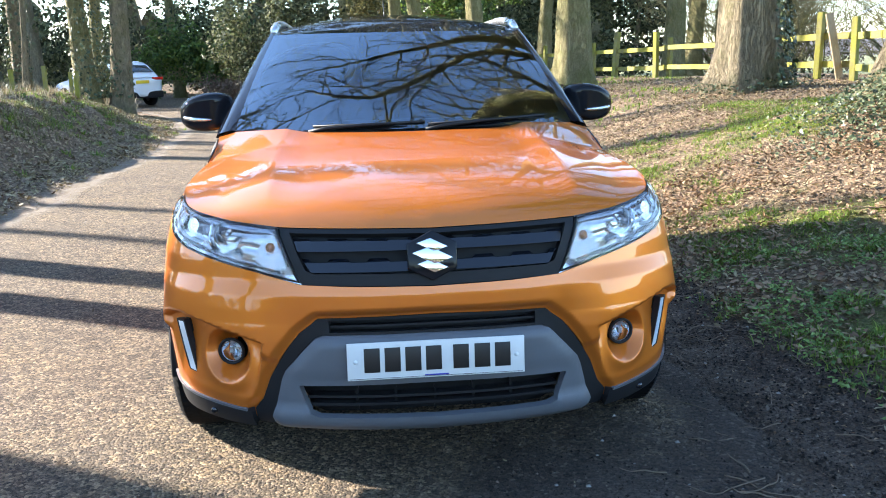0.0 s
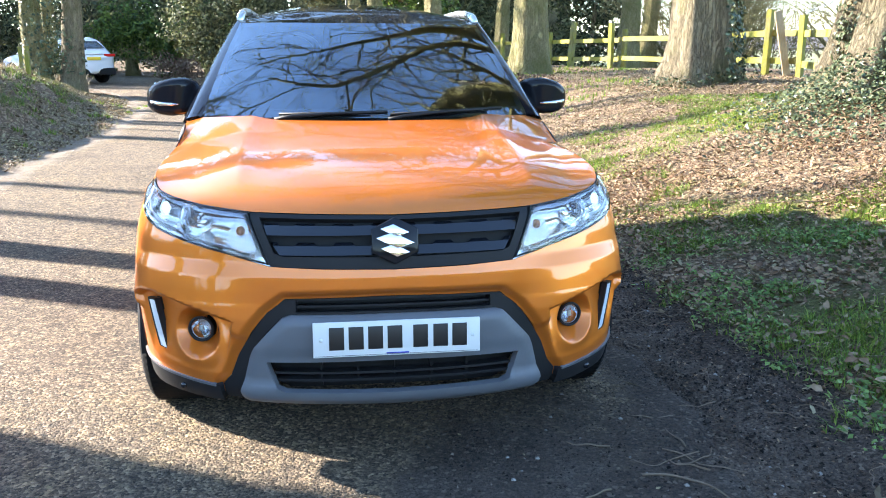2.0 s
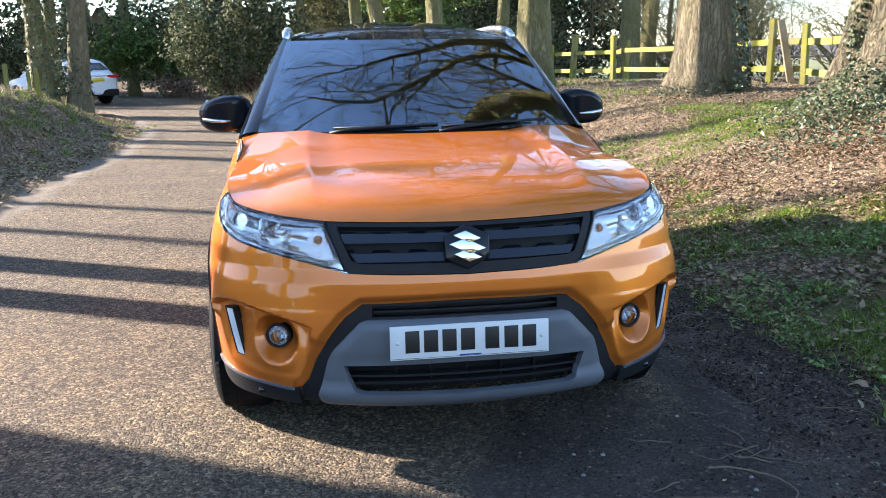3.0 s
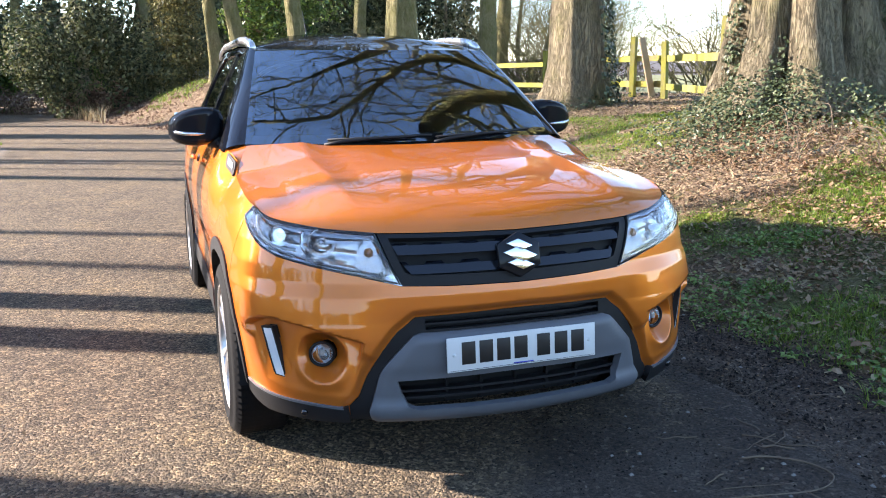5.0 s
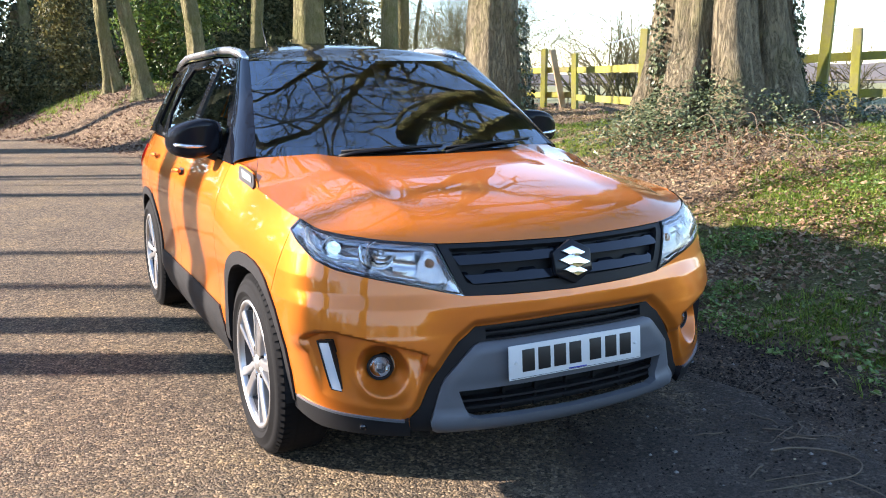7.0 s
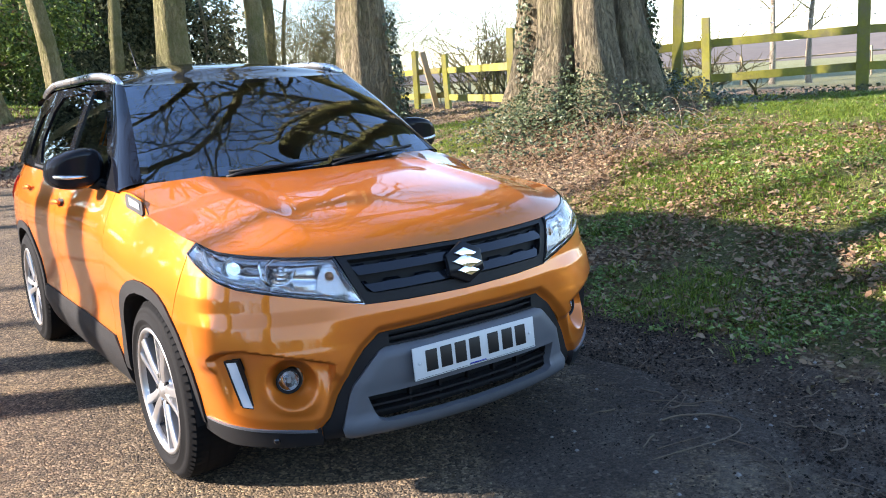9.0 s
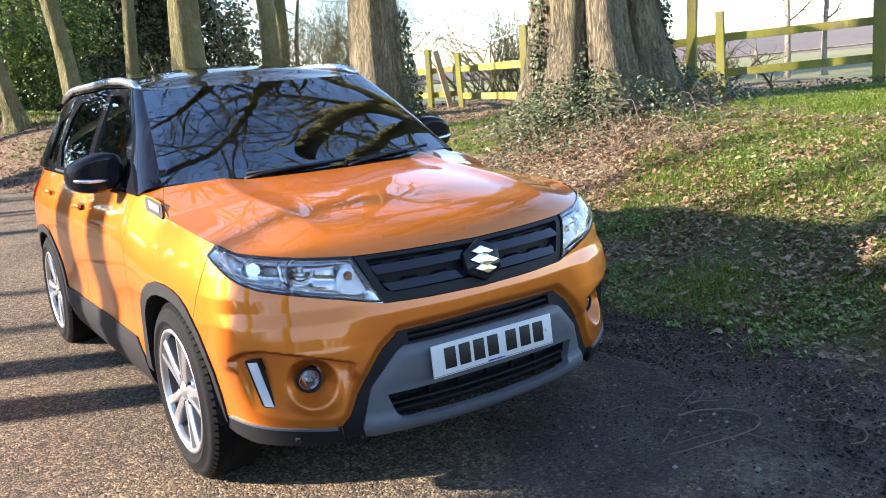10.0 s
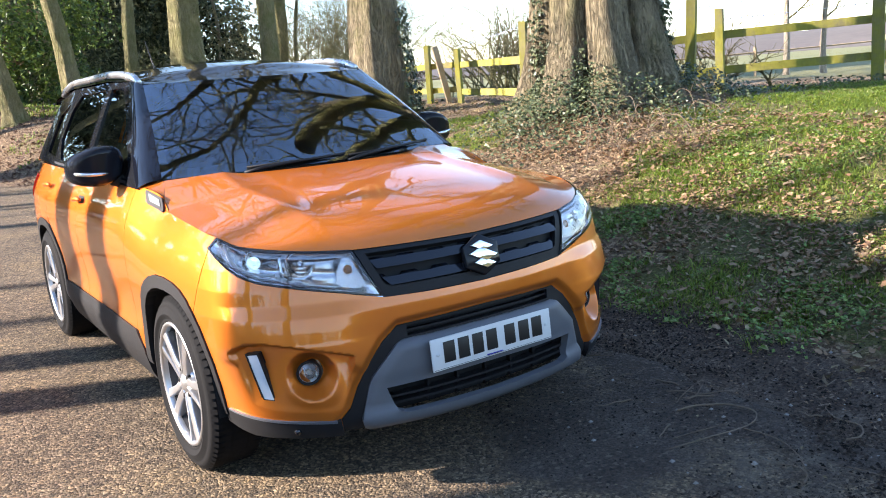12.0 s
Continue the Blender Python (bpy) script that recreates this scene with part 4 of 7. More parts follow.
# grille
panel("grille", body, twin(GRILLE), M_SLOT, car, off=-0.030, depth=0.01, step=0.04, label="black grille with two gloss slats")
grille = car.children[-1]
panel("frame", body, twin([(0, 0.849), (0.464, 0.856), (0.384, 0.694), (0.235, 0.690), (0, 0.686)]), M_TRIM, grille, holes=[twin([(0, 0.836), (0.425, 0.842), (0.372, 0.735), (0.345, 0.726), (0, 0.722)])], off=-0.004, depth=0.04, step=0.03)


def toothed(z0, z1, width, end, n):
    """A slat outline whose upper edge is notched."""
    top = [(0, z1)]
    for k in range(n):
        c = 0.075 + k * 0.118
        if c + 0.05 < width:
            top += [(c - 0.012, z1), (c - 0.002, z1 - 0.013), (c + 0.046, z1 - 0.013), (c + 0.056, z1)]
    return top + [(width, z1), (end, z0), (0, z0)]


def slat_off(z0, z1, mid):
    return lambda a, z: mid + 0.024 * (z1 - z) / (z1 - z0)


panel("slat", body, twin(toothed(0.789, 0.832, 0.418, 0.394, 4)), M_SLAT, grille, off=slat_off(0.789, 0.832, -0.022), depth=0.02, step=0.03, gap=0)
panel("slat", body, twin(toothed(0.730, 0.770, 0.388, 0.352, 4)), M_SLAT, grille, off=slat_off(0.730, 0.770, -0.022), depth=0.02, step=0.03, gap=0)
badge = tagged(new("badge"), "silver emblem on a black hexagonal plate")
badge.parent = car
badge.matrix_basis = Matrix.Translation((0.0, 0.016, 0.775)) @ Matrix.Rotation(radians(-14), 4, "X")
part("plate", slab([(0.0, 0.073), (0.072, 0.036), (0.072, -0.036), (0.0, -0.073), (-0.072, -0.036), (-0.072, 0.036)], 0.03, 0.004), M_GLOSS, badge)
for p0, q0, w in ((0.0, 0.030, 0.046), (0.0, 0.0, 0.060), (0.0, -0.030, 0.046)):
    bar = slab([(p0 - w, q0 + 0.008 * w / 0.06), (p0 - w * 0.1, q0 + 0.026 * w / 0.06), (p0 + w, q0 - 0.008 * w / 0.06), (p0 + w * 0.1, q0 - 0.026 * w / 0.06)], 0.012, 0.002)
    bmesh.ops.translate(bar, vec=(0, -0.011, 0), verts=bar.verts)
    part("emblem", bar, M_CHROME, badge)

# number plate: characters as plain bars
plate = tagged(new("number_plate"), "white number plate with plain black bars")
plate.parent = car
plate.matrix_basis = Matrix.Translation((0.003, -0.012, 0.473)) @ Matrix.Rotation(radians(-4), 4, "X")
part("plate", slab([(-0.26, -0.0555), (0.26, -0.0555), (0.26, 0.0555), (-0.26, 0.0555)], 0.006, 0.002), M_PLATE, plate)
for x in (-0.188, -0.128, -0.068, -0.008, 0.072, 0.135, 0.195):
    bar = slab([(x - 0.023, -0.036), (x + 0.023, -0.036), (x + 0.023, 0.036), (x - 0.023, 0.036)], 0.002, 0.0005)
    bmesh.ops.translate(bar, vec=(0, -0.0016, 0.003), verts=bar.verts)
    part("character_bar", bar, M_BLACK, plate)
bar = slab([(-0.035, -0.0495), (0.035, -0.0495), (0.035, -0.0455), (-0.035, -0.0455)], 0.002, 0)
bmesh.ops.translate(bar, vec=(0, -0.0014, 0), verts=bar.verts)
part("maker_bar", bar, M_BLUE, plate)
border = slab([(-0.254, -0.0495), (0.254, -0.0495), (0.254, -0.0485), (-0.254, -0.0485)], 0.002, 0)
bmesh.ops.translate(border, vec=(0, -0.0010, -0.002), verts=border.verts)
part("border_line", border, M_BLACK, plate)
for x in (-0.236, 0.236):
    cap = lathe([(0.0003, -0.003), (0.006, -0.002), (0.007, 0.002)], 12, "y")
    bmesh.ops.translate(cap, vec=(x, 0, 0), verts=cap.verts)
    part("screw_cap", cap, M_PLATE, plate)

# headlamps
for s in (1, -1):
    ring = [(s * a, z) for a, z in LAMP]
    ring = ring if s > 0 else ring[::-1]
    unit = panel("headlamp", body, ring, M_SHELL, car, off=lambda a, z: -0.010 - 0.070 * sstep(0.0, 0.06, inside(LAMP, np.abs(a), z)), depth=0.01, step=0.02, gap=-0.002, label="clear headlamp with chrome reflectors, lit")
    panel("lens", body, ring, M_LENS, unit, off=0.003, depth=0.0, step=0.025, gap=0.001)
    panel("rim", body, shrink(ring, 0.0005), M_TRIM, unit, holes=[shrink(ring, 0.006)], off=-0.001, depth=0.03, step=0.03, gap=0)

    def put(bm, a, z, deep, turn):
        p = body(s * a, z)
        m = Matrix.Translation((p[0] - s * deep * math.sin(turn), p[1] + deep * math.cos(turn), p[2])) @ Matrix.Rotation(s * turn, 4, "Z")
        bmesh.ops.transform(bm, matrix=m, verts=bm.verts)
        return bm

    part("projector_ring", put(lathe([(0.046, 0.030), (0.046, 0.000), (0.044, -0.004), (0.041, 0.004), (0.036, 0.012), (0.033, 0.004), (0.030, 0.006), (0.027, 0.02)], 36, "y"), 0.800, 0.831, 0.052, 0.45), M_CHROME, unit)
    part("projector", put(lathe([(0.0005, -0.014), (0.012, -0.012), (0.021, -0.004), (0.027, 0.008)], 28, "y"), 0.800, 0.831, 0.058, 0.45), M_LIT, unit)
    part("main_reflector", put(lathe([(0.048, 0.030), (0.048, -0.002), (0.045, -0.004), (0.041, 0.008), (0.034, 0.024), (0.014, 0.033), (0.0005, 0.034)], 32, "y"), 0.645, 0.818, 0.044, 0.30), M_CHROME, unit)
    part("main_bulb", put(lathe([(0.0005, -0.016), (0.008, -0.014), (0.012, 0.0), (0.012, 0.03)], 16, "y"), 0.645, 0.818, 0.046, 0.30), M_CHROME, unit)
    cell = [(0.505, 0.850), (0.462, 0.850), (0.393, 0.708), (0.500, 0.734), (0.535, 0.76), (0.530, 0.800)]
    cell = [(s * a, z) for a, z in cell]
    panel("indicator_cell", body, cell if s < 0 else cell[::-1], M_RIBBED, unit, off=-0.028, depth=0.03, step=0.025, gap=0, label="ribbed clear indicator reflector")
    part("indicator_bulb", put(lathe([(0.0005, -0.012), (0.010, -0.009), (0.014, 0.002), (0.014, 0.016)], 16, "y"), 0.485, 0.792, 0.024, 0.16), M_AMBER, unit)
    inset = lambda a, z, deep: tuple(np.array(body(s * a, z)) * np.array((s * s, 1, 1)) + np.array((-s * 0.4 * deep, deep, 0)))
    guide = [(0.925, 0.884), (0.905, 0.850), (0.870, 0.826), (0.82, 0.806), (0.77, 0.797), (0.735, 0.797)]
    part("light_guide", rod([inset(a, z, 0.026) for a, z in guide], 0.0045, 6), M_WHITELENS, unit, "clear curved light guide")
    part("divider", rod([inset(a, z, 0.030) for a, z in ((0.715, 0.862), (0.722, 0.835), (0.712, 0.805), (0.690, 0.782))], [0.008, 0.006, 0.006, 0.009], 6), M_CHROME, unit)
    part("upper_bezel", rod([inset(a, z, 0.034) for a, z in ((0.90, 0.884), (0.80, 0.872), (0.70, 0.862), (0.56, 0.852))], 0.010, 6), M_TRIM, unit)
    strip = [(0.52, 0.742), (0.66, 0.768), (0.80, 0.793), (0.86, 0.815), (0.855, 0.824), (0.79, 0.803), (0.65, 0.777), (0.52, 0.751)]
    strip = [(s * a, z) for a, z in strip]
    panel("lower_bezel", body, strip if s > 0 else strip[::-1], M_GREY, unit, off=-0.034, depth=0.02, step=0.03, gap=0)
    tip = [(1.02, 0.878), (0.982, 0.902), (0.90, 0.890), (0.885, 0.835), (0.94, 0.842)]
    tip = [(s * a, z) for a, z in tip]
    panel("corner_reflector", body, tip if s > 0 else tip[::-1], M_RIBBED, unit, off=-0.026, depth=0.02, step=0.03, gap=0)

# wings, doors, rear quarters
door_a, mid_a, back_a = a_of_y(1.375), a_of_y(2.335), a_of_y(3.16)
rear_front = [p for p in REAR_OUT if p[0] < a_of_y(3.305)]
front_back = [p for p in ARCH_OUT if p[0] >= seam[-1][0] - 1e-6]
top = lambda a0, a1, n=10: [(a, float(top_z(a))) for a in np.linspace(a0, a1, n)]
both("wing", body, front_back + [(door_a - 0.08, 0.36), (door_a + 0.02, 0.43), (door_a, 0.70), (door_a - 0.02, float(top_z(door_a)))] + top(door_a - 0.03, 0.99, 14) + [(1.047, 0.882)], M_ORANGE, car, off=-0.004, depth=0.02, step=0.025)
both("front_door", body, [(door_a + 0.02, 0.415), (mid_a, 0.415), (mid_a, float(top_z(mid_a)))] + top(mid_a - 0.01, door_a - 0.02, 8) + [(door_a, 0.70)], M_ORANGE, car, off=-0.004, depth=0.02, step=0.03)
both("rear_door", body, [(mid_a, 0.415)] + [(p[0] - 0.02, p[1]) for p in rear_front if 0.415 < p[1] < 0.70] + [(back_a, 0.76), (back_a, float(top_z(back_a)))] + top(back_a - 0.01, mid_a, 8), M_ORANGE, car, off=-0.004, depth=0.02, step=0.03)
tail_a = float(ARC[-1]) - 0.001
both("rear_quarter", body, [p for p in REAR_OUT if p[1] > 0.70 or p[0] > a_of_y(3.305)] + [(a_of_y(3.76), 0.30), (tail_a, 0.30), (tail_a, 1.06), (back_a, float(top_z(back_a))), (back_a, 0.76)], M_ORANGE, car, off=-0.004, depth=0.02, step=0.04)
both("sill", body, [(door_a - 0.10, 0.355), (door_a + 0.02, 0.425), (a_of_y(2.86), 0.425), (a_of_y(2.90), 0.33), (a_of_y(2.86), 0.22), (door_a - 0.10, 0.22)], M_TRIM, car, off=0.004, depth=0.03, step=0.05, label="matte black sill cladding")
both("arch_trim", body, ARCH_OUT + ARCH_IN[::-1], M_TRIM, car, off=lambda a, z: 0.003 + 0 * a, depth=0.06, step=0.02, gap=0, label="matte black wheel arch trim")
both("arch_trim", body, REAR_OUT + REAR_IN[::-1], M_TRIM, car, off=lambda a, z: 0.003 + 0 * a, depth=0.06, step=0.02, gap=0, label="matte black wheel arch trim")
both("wing_vent", body, [(a_of_y(y), z) for y, z in ((1.238, 1.027), (1.085, 1.003), (1.072, 0.998), (1.018, 0.961), (1.024, 0.954), (1.18, 0.975), (1.198, 0.982), (1.242, 1.020))], M_TRIM, car, off=0.004, depth=0.012, step=0.03, gap=0, label="grey side vent badge")
both("vent_inset", body, [(a_of_y(y), z) for y, z in ((1.205, 1.014), (1.090, 0.995), (1.055, 0.971), (1.165, 0.986))], M_GREY, car, off=0.007, depth=0.006, step=0.03, gap=0)
for y0, z0 in ((2.16, 0.932), (3.00, 0.955)):
    for s in (1, -1):
        a0, a1 = a_of_y(y0), a_of_y(y0 + 0.16)
        pts = [body(a, z0 + 0.004 * math.sin(k)) + np.array((0.020 + 0.010 * math.sin(math.pi * k / 6), 0, 0)) for k, a in enumerate(np.linspace(a0, a1, 7))]
        h = rod([(s * p[0], p[1], p[2]) for p in pts], [0.008, 0.012, 0.013, 0.013, 0.013, 0.012, 0.008], 8)
        part("door_handle", h, M_ORANGE, car)
# Flat dark patch: the shade of the hollow behind the handle, as colour.
both("handle_cup", body, [(a_of_y(2.18), 0.945), (a_of_y(2.30), 0.945), (a_of_y(2.30), 0.912), (a_of_y(2.18), 0.912)], M_SLOT, car, off=-0.002, depth=0.0, gap=0)
both("rear_lamp", body, [(a_of_y(3.66), 0.985), (a_of_y(3.95), 0.99), (a_of_y(4.06), 0.97), (a_of_y(4.06), 0.82), (a_of_y(3.93), 0.80), (a_of_y(3.75), 0.89)], M_RED, car, off=0.006, depth=0.02, step=0.03, gap=0, label="red rear lamp")

# bonnet
def edge_pt(a):
    return body(a, top_z(a)) + np.array((0, 0, -0.002))


SIDE_END = 1.62


def bonnet(U, V):
    u = 2 * U - 1
    s, q = np.sign(u), np.abs(u)
    F = edge_pt(0.98 * np.interp(q, np.linspace(0, 1, 9), np.array([a_of_x(0.769 * k / 8) if k < 8 else 0.98 for k in range(9)]) / 0.98))
    R = np.stack([0.700 * q, 1.045 + 0.195 * q ** 2, 1.052 + 0.003 * q], -1)
    G1 = np.array((0.700, 1.240, 1.055))
    k = np.clip((V - 0.80) / 0.20, 0, 1)[..., None]
    G = edge_pt(0.98 + (SIDE_END - 0.98) * np.clip(V / 0.80, 0, 1)) * (1 - k) + k * G1
    F0, R0, F1 = edge_pt(np.array(0.0)), np.array((0, 1.045, 1.052)), edge_pt(np.array(0.98))
    w = V * 1.0
    rise = 0.068 * (1 - np.exp(-w / 0.075)) + 0.118 * w - 0.186 * w
    C = F0 * (1 - V[..., None]) + R0 * V[..., None]
    C = C + np.stack([0 * V, 0 * V, rise + 0.014 * np.sin(math.pi * V)], -1)
    b = (q ** 3)[..., None]
    v = V[..., None]
    P = F * (1 - v) + R * v + (1 - b) * (C - (F0 * (1 - v) + R0 * v)) + b * (G - (F1 * (1 - v) + G1 * v))
    fold = 0.64 + 0.05 * V
    crease = 0.015 * np.where(q < fold, np.clip((q - fold + 0.15) / 0.15, 0, 1) ** 1.5, np.clip((1 - q) / (1 - fold), 0, 1)) * sstep(0.02, 0.30, V)
    P = P + np.stack([0 * V, 0 * V, crease], -1)
    return P * np.stack([s, np.ones_like(s), np.ones_like(s)], -1)


vs = np.concatenate([np.linspace(0, 0.12, 12)[:-1], np.linspace(0.12, 0.8, 24)[:-1], np.linspace(0.8, 1, 9)])
surface("bonnet", bonnet, 120, 40, M_ORANGE, car, vs=vs)


def bonnet_lip(U, V):
    P = bonnet(U, 0 * V)
    return P + np.stack([0 * V, 0.05 * V, -0.02 * V], -1)


surface("bonnet_lip", bonnet_lip, 60, 2, M_TRIM, car)

# cowl, windscreen, roof
def screen_edge(u, v):
    q = np.abs(u)
    low = np.stack([0.705 * u, 1.085 + 0.165 * q ** 2.2, 1.060 + 0 * u], -1)
    high = np.stack([0.573 * u, 1.645 + 0.17 * q ** 2.2, 1.456 + 0.002 * q], -1)
    v = np.asarray(v, float)[..., None]
    bow = np.stack([0 * u, -0.018 * np.sin(math.pi * v[..., 0]) * (1 - 0.5 * q ** 2), 0.022 * np.sin(math.pi * v[..., 0]) * (1 - 0.3 * q ** 2)], -1)
    return low * (1 - v) + high * v + bow


def cowl(U, V):
    a, b = bonnet(U, 0 * U + 1.0) + np.array((0, 0.0, -0.012)), screen_edge(2 * U - 1, 0 * U) + np.array((0, 0.02, -0.008))
    return a * (1 - V[..., None]) + b * V[..., None]


surface("cowl", cowl, 40, 4, M_TRIM, car)


def scuttle(U, V):
    outer = edge_pt(SIDE_END + (2.02 - SIDE_END) * V)
    a, b, c = edge_pt(np.array(SIDE_END)), np.array((0.702, 1.240, 1.053)), np.array((0.700, 1.300, 1.060))
    v, w = np.clip(V / 0.7, 0, 1)[..., None], np.clip((V - 0.7) / 0.3, 0, 1)[..., None]
    inner = a * (1 - v) + b * (v - w) + c * w
    return outer * (1 - U[..., None]) + inner * U[..., None]


surface("scuttle_corner", scuttle, 4, 10, M_ORANGE, car)
surface("scuttle_corner", scuttle, 4, 10, M_ORANGE, car, mirror=True)
surface("windscreen", lambda U, V: screen_edge(2 * U - 1, V), 40, 20, M_GLASS, car, "laminated windscreen reflecting bare branches")
frit = lambda u0, u1, v0, v1: (lambda U, V: screen_edge((u0 + (u1 - u0) * U) * 2 - 1, v0 + (v1 - v0) * V) + np.array((0, 0.006, -0.004)))
surface("screen_border", frit(0, 1, 0, 0.075), 40, 2, M_BLACK, car)
surface("screen_border", frit(0, 1, 0.945, 1.0), 40, 2, M_BLACK, car)
surface("screen_border", frit(0, 0.022, 0.07, 0.95), 2, 16, M_BLACK, car)
surface("screen_border", frit(0.978, 1.0, 0.07, 0.95), 2, 16, M_BLACK, car)


def roof_edge_z(y):
    return np.interp(y, [1.80, 1.95, 2.4, 3.3, 3.75, 3.95], [1.459, 1.480, 1.496, 1.488, 1.452, 1.42])


def roof(U, V):
    u = 2 * U - 1
    q = np.abs(u)
    y0 = 1.645 + 0.17 * q ** 2.2
    y = y0 + (3.93 - y0) * V
    ze = roof_edge_z(np.maximum(y, 1.80))
    crown = np.interp(V, [0, 0.05, 0.12, 0.22, 0.36, 0.55, 0.85, 1], [-0.003, 0.022, 0.044, 0.062, 0.078, 0.086, 0.060, 0.03])
    xw = np.interp(y, [1.80, 1.98, 3.4, 3.93], [0.573, 0.592, 0.585, 0.54])
    z = ze + crown * (1 - q ** 2.4)
    return np.stack([xw * u, y, z], -1)


surface("roof", roof, 40, 40, M_GLOSS, car, "gloss black roof")


def tail(U, V):
    u = 2 * U - 1
    a = roof(U, 0 * U + 1)
    b = np.stack([0.74 * u, 4.10 - 0.12 * np.abs(u) ** 3, 1.055 + 0 * u], -1)
    return a * (1 - V[..., None]) + b * V[..., None] + np.stack([0 * U, 0.03 * np.sin(math.pi * V), 0 * U], -1)


surface("rear_window", tail, 20, 8, M_TINT, car)
spoiler = lambda U, V: np.stack([(2 * U - 1) * 0.56, 3.90 + 0.17 * V - 0.04 * np.abs(2 * U - 1) ** 3, 1.452 - 0.02 * V + 0.03 * (1 - np.abs(2 * U - 1) ** 2.4) - 0.03 * sstep(0.9, 1.0, V)], -1)
surface("spoiler", spoiler, 20, 8, M_GLOSS, car)
for mirrored in (False, True):
    def pillar(U, V):
        a = screen_edge(0 * U + 1.0, V)
        y, z = 1.315 + 0.645 * V, 1.030 + 0.447 * V
        b = glasshouse(y, z)
        n = np.array((0.55, -0.45, 0.35)) * 0.020
        return a * (1 - U[..., None]) + b * U[..., None] + n * np.sin(math.pi * U)[..., None]

    surface("pillar", pillar, 8, 20, M_PILLAR, car, "gloss black windscreen pillar", mirrored)
GREEN = [(1.315, 1.028), (2.3, 1.045), (3.2, 1.055), (3.96, 1.06), (3.96, 1.10), (3.72, 1.43), (3.3, 1.478), (2.4, 1.488), (1.96, 1.476)]
FRONT_GLASS = [(1.52, 1.060), (2.265, 1.075), (2.255, 1.452), (2.03, 1.452), (1.94, 1.415), (1.48, 1.090)]
REAR_GLASS = [(2.365, 1.077), (3.00, 1.092), (3.12, 1.20), (3.06, 1.36), (2.93, 1.440), (2.355, 1.454)]
QUARTER = [(3.19, 1.10), (3.62, 1.12), (3.50, 1.33), (3.20, 1.40)]
both("window_frame", glasshouse, GREEN, M_GLOSS, car, holes=[FRONT_GLASS, REAR_GLASS, QUARTER], off=0.0, depth=0.02, step=0.05, gap=0, label="gloss black window surround")
for g in (FRONT_GLASS, REAR_GLASS, QUARTER):
    both("side_window", glasshouse, g, M_TINT if g is not FRONT_GLASS else M_GLASS, car, off=-0.008, depth=0.0, step=0.08, gap=-0.004)
both("waist_seal", glasshouse, [(1.50, 1.040), (3.15, 1.066), (3.15, 1.078), (1.50, 1.052)], M_TRIM, car, off=0.004, depth=0.01, step=0.1, gap=0)
for s in (1, -1):
    path = []
    for k in range(25):
        f = k / 24
        y = 1.86 + 1.84 * f
        up = 0.030 * min(1.0, min(f, 1 - f) / 0.16) ** 0.7
        path.append((s * (0.578 - 0.01 * f), y, float(roof_edge_z(y)) + 0.002 + up))
    part("roof_rail", rod(path, [0.016, 0.021, 0.022] + [0.019] * 19 + [0.021, 0.020, 0.015], 10), M_SILVER, car, "satin silver roof rail")
part("aerial", rod([(0.0, 3.55, 1.55), (0.0, 3.62, 1.64), (0.0, 3.72, 1.78)], [0.006, 0.004, 0.002], 6), M_BLACK, car)

# wipers
for u0, u1, v1 in ((-0.56, 0.10, 0.030), (0.10, 0.84, 0.045)):
    at = lambda u, v, up: tuple(screen_edge(np.array(u), np.array(v)) + np.array((0, -0.55 * up, 0.8 * up)))
    part("wiper", rod([at(u0, -0.02, 0.004), at(u0 + 0.1, 0.0, 0.010), at((u0 + u1) / 2, 0.6 * v1, 0.014), at(u1 - 0.1, v1, 0.012)], [0.009, 0.008, 0.006, 0.004], 6), M_TRIM, car)
    part("wiper_blade", rod([at(u0 + 0.02, 0.02, 0.008), at((u0 + u1) / 2, 0.55 * v1 + 0.012, 0.008), at(u1, v1 + 0.015, 0.006)], 0.005, 6), M_TRIM, car)

# door mirrors
for s in (1, -1):
    mirror = tagged(new("door_mirror"), "gloss black door mirror with clear indicator")
    mirror.parent = car
    mirror.location = (s * 0.875, 1.615, 1.120)
    bm = bmesh.new()
    bmesh.ops.create_uvsphere(bm, u_segments=28, v_segments=18, radius=1.0)
    for v in bm.verts:
        x, y, z = v.co
        f = lambda c, p: math.copysign(abs(c) ** p, c)
        x, y, z = f(x, 0.75), f(y, 0.8), f(z, 0.72)
        v.co = (s * x * 0.124, max(y, -0.75) * 0.085 + (0.05 * x * x if True else 0), z * 0.086 * (1 - 0.16 * max(0, x)) - 0.010 * x)
        if v.co.y > 0.052:
            v.co.y = 0.052
    part("shell", bm, M_GLOSS, mirror)
    part("indicator", rod([(s * 0.108, 0.005, -0.014), (s * 0.09, -0.032, -0.022), (s * 0.05, -0.058, -0.028), (s * 0.0, -0.068, -0.030), (s * -0.03, -0.066, -0.030)], [0.004, 0.010, 0.010, 0.008, 0.003], 6), M_RIBBED, mirror, "clear indicator strip")
    part("mirror_glass", block(0.18, 0.004, 0.125, (0, 0.055, 0), 0.001), M_CHROME, mirror)
    part("arm", rod([(s * -0.06, 0.0, -0.055), (s * -0.10, 0.01, -0.078), (s * -0.135, 0.01, -0.088)], [0.035, 0.030, 0.034], 8), M_TRIM, mirror)

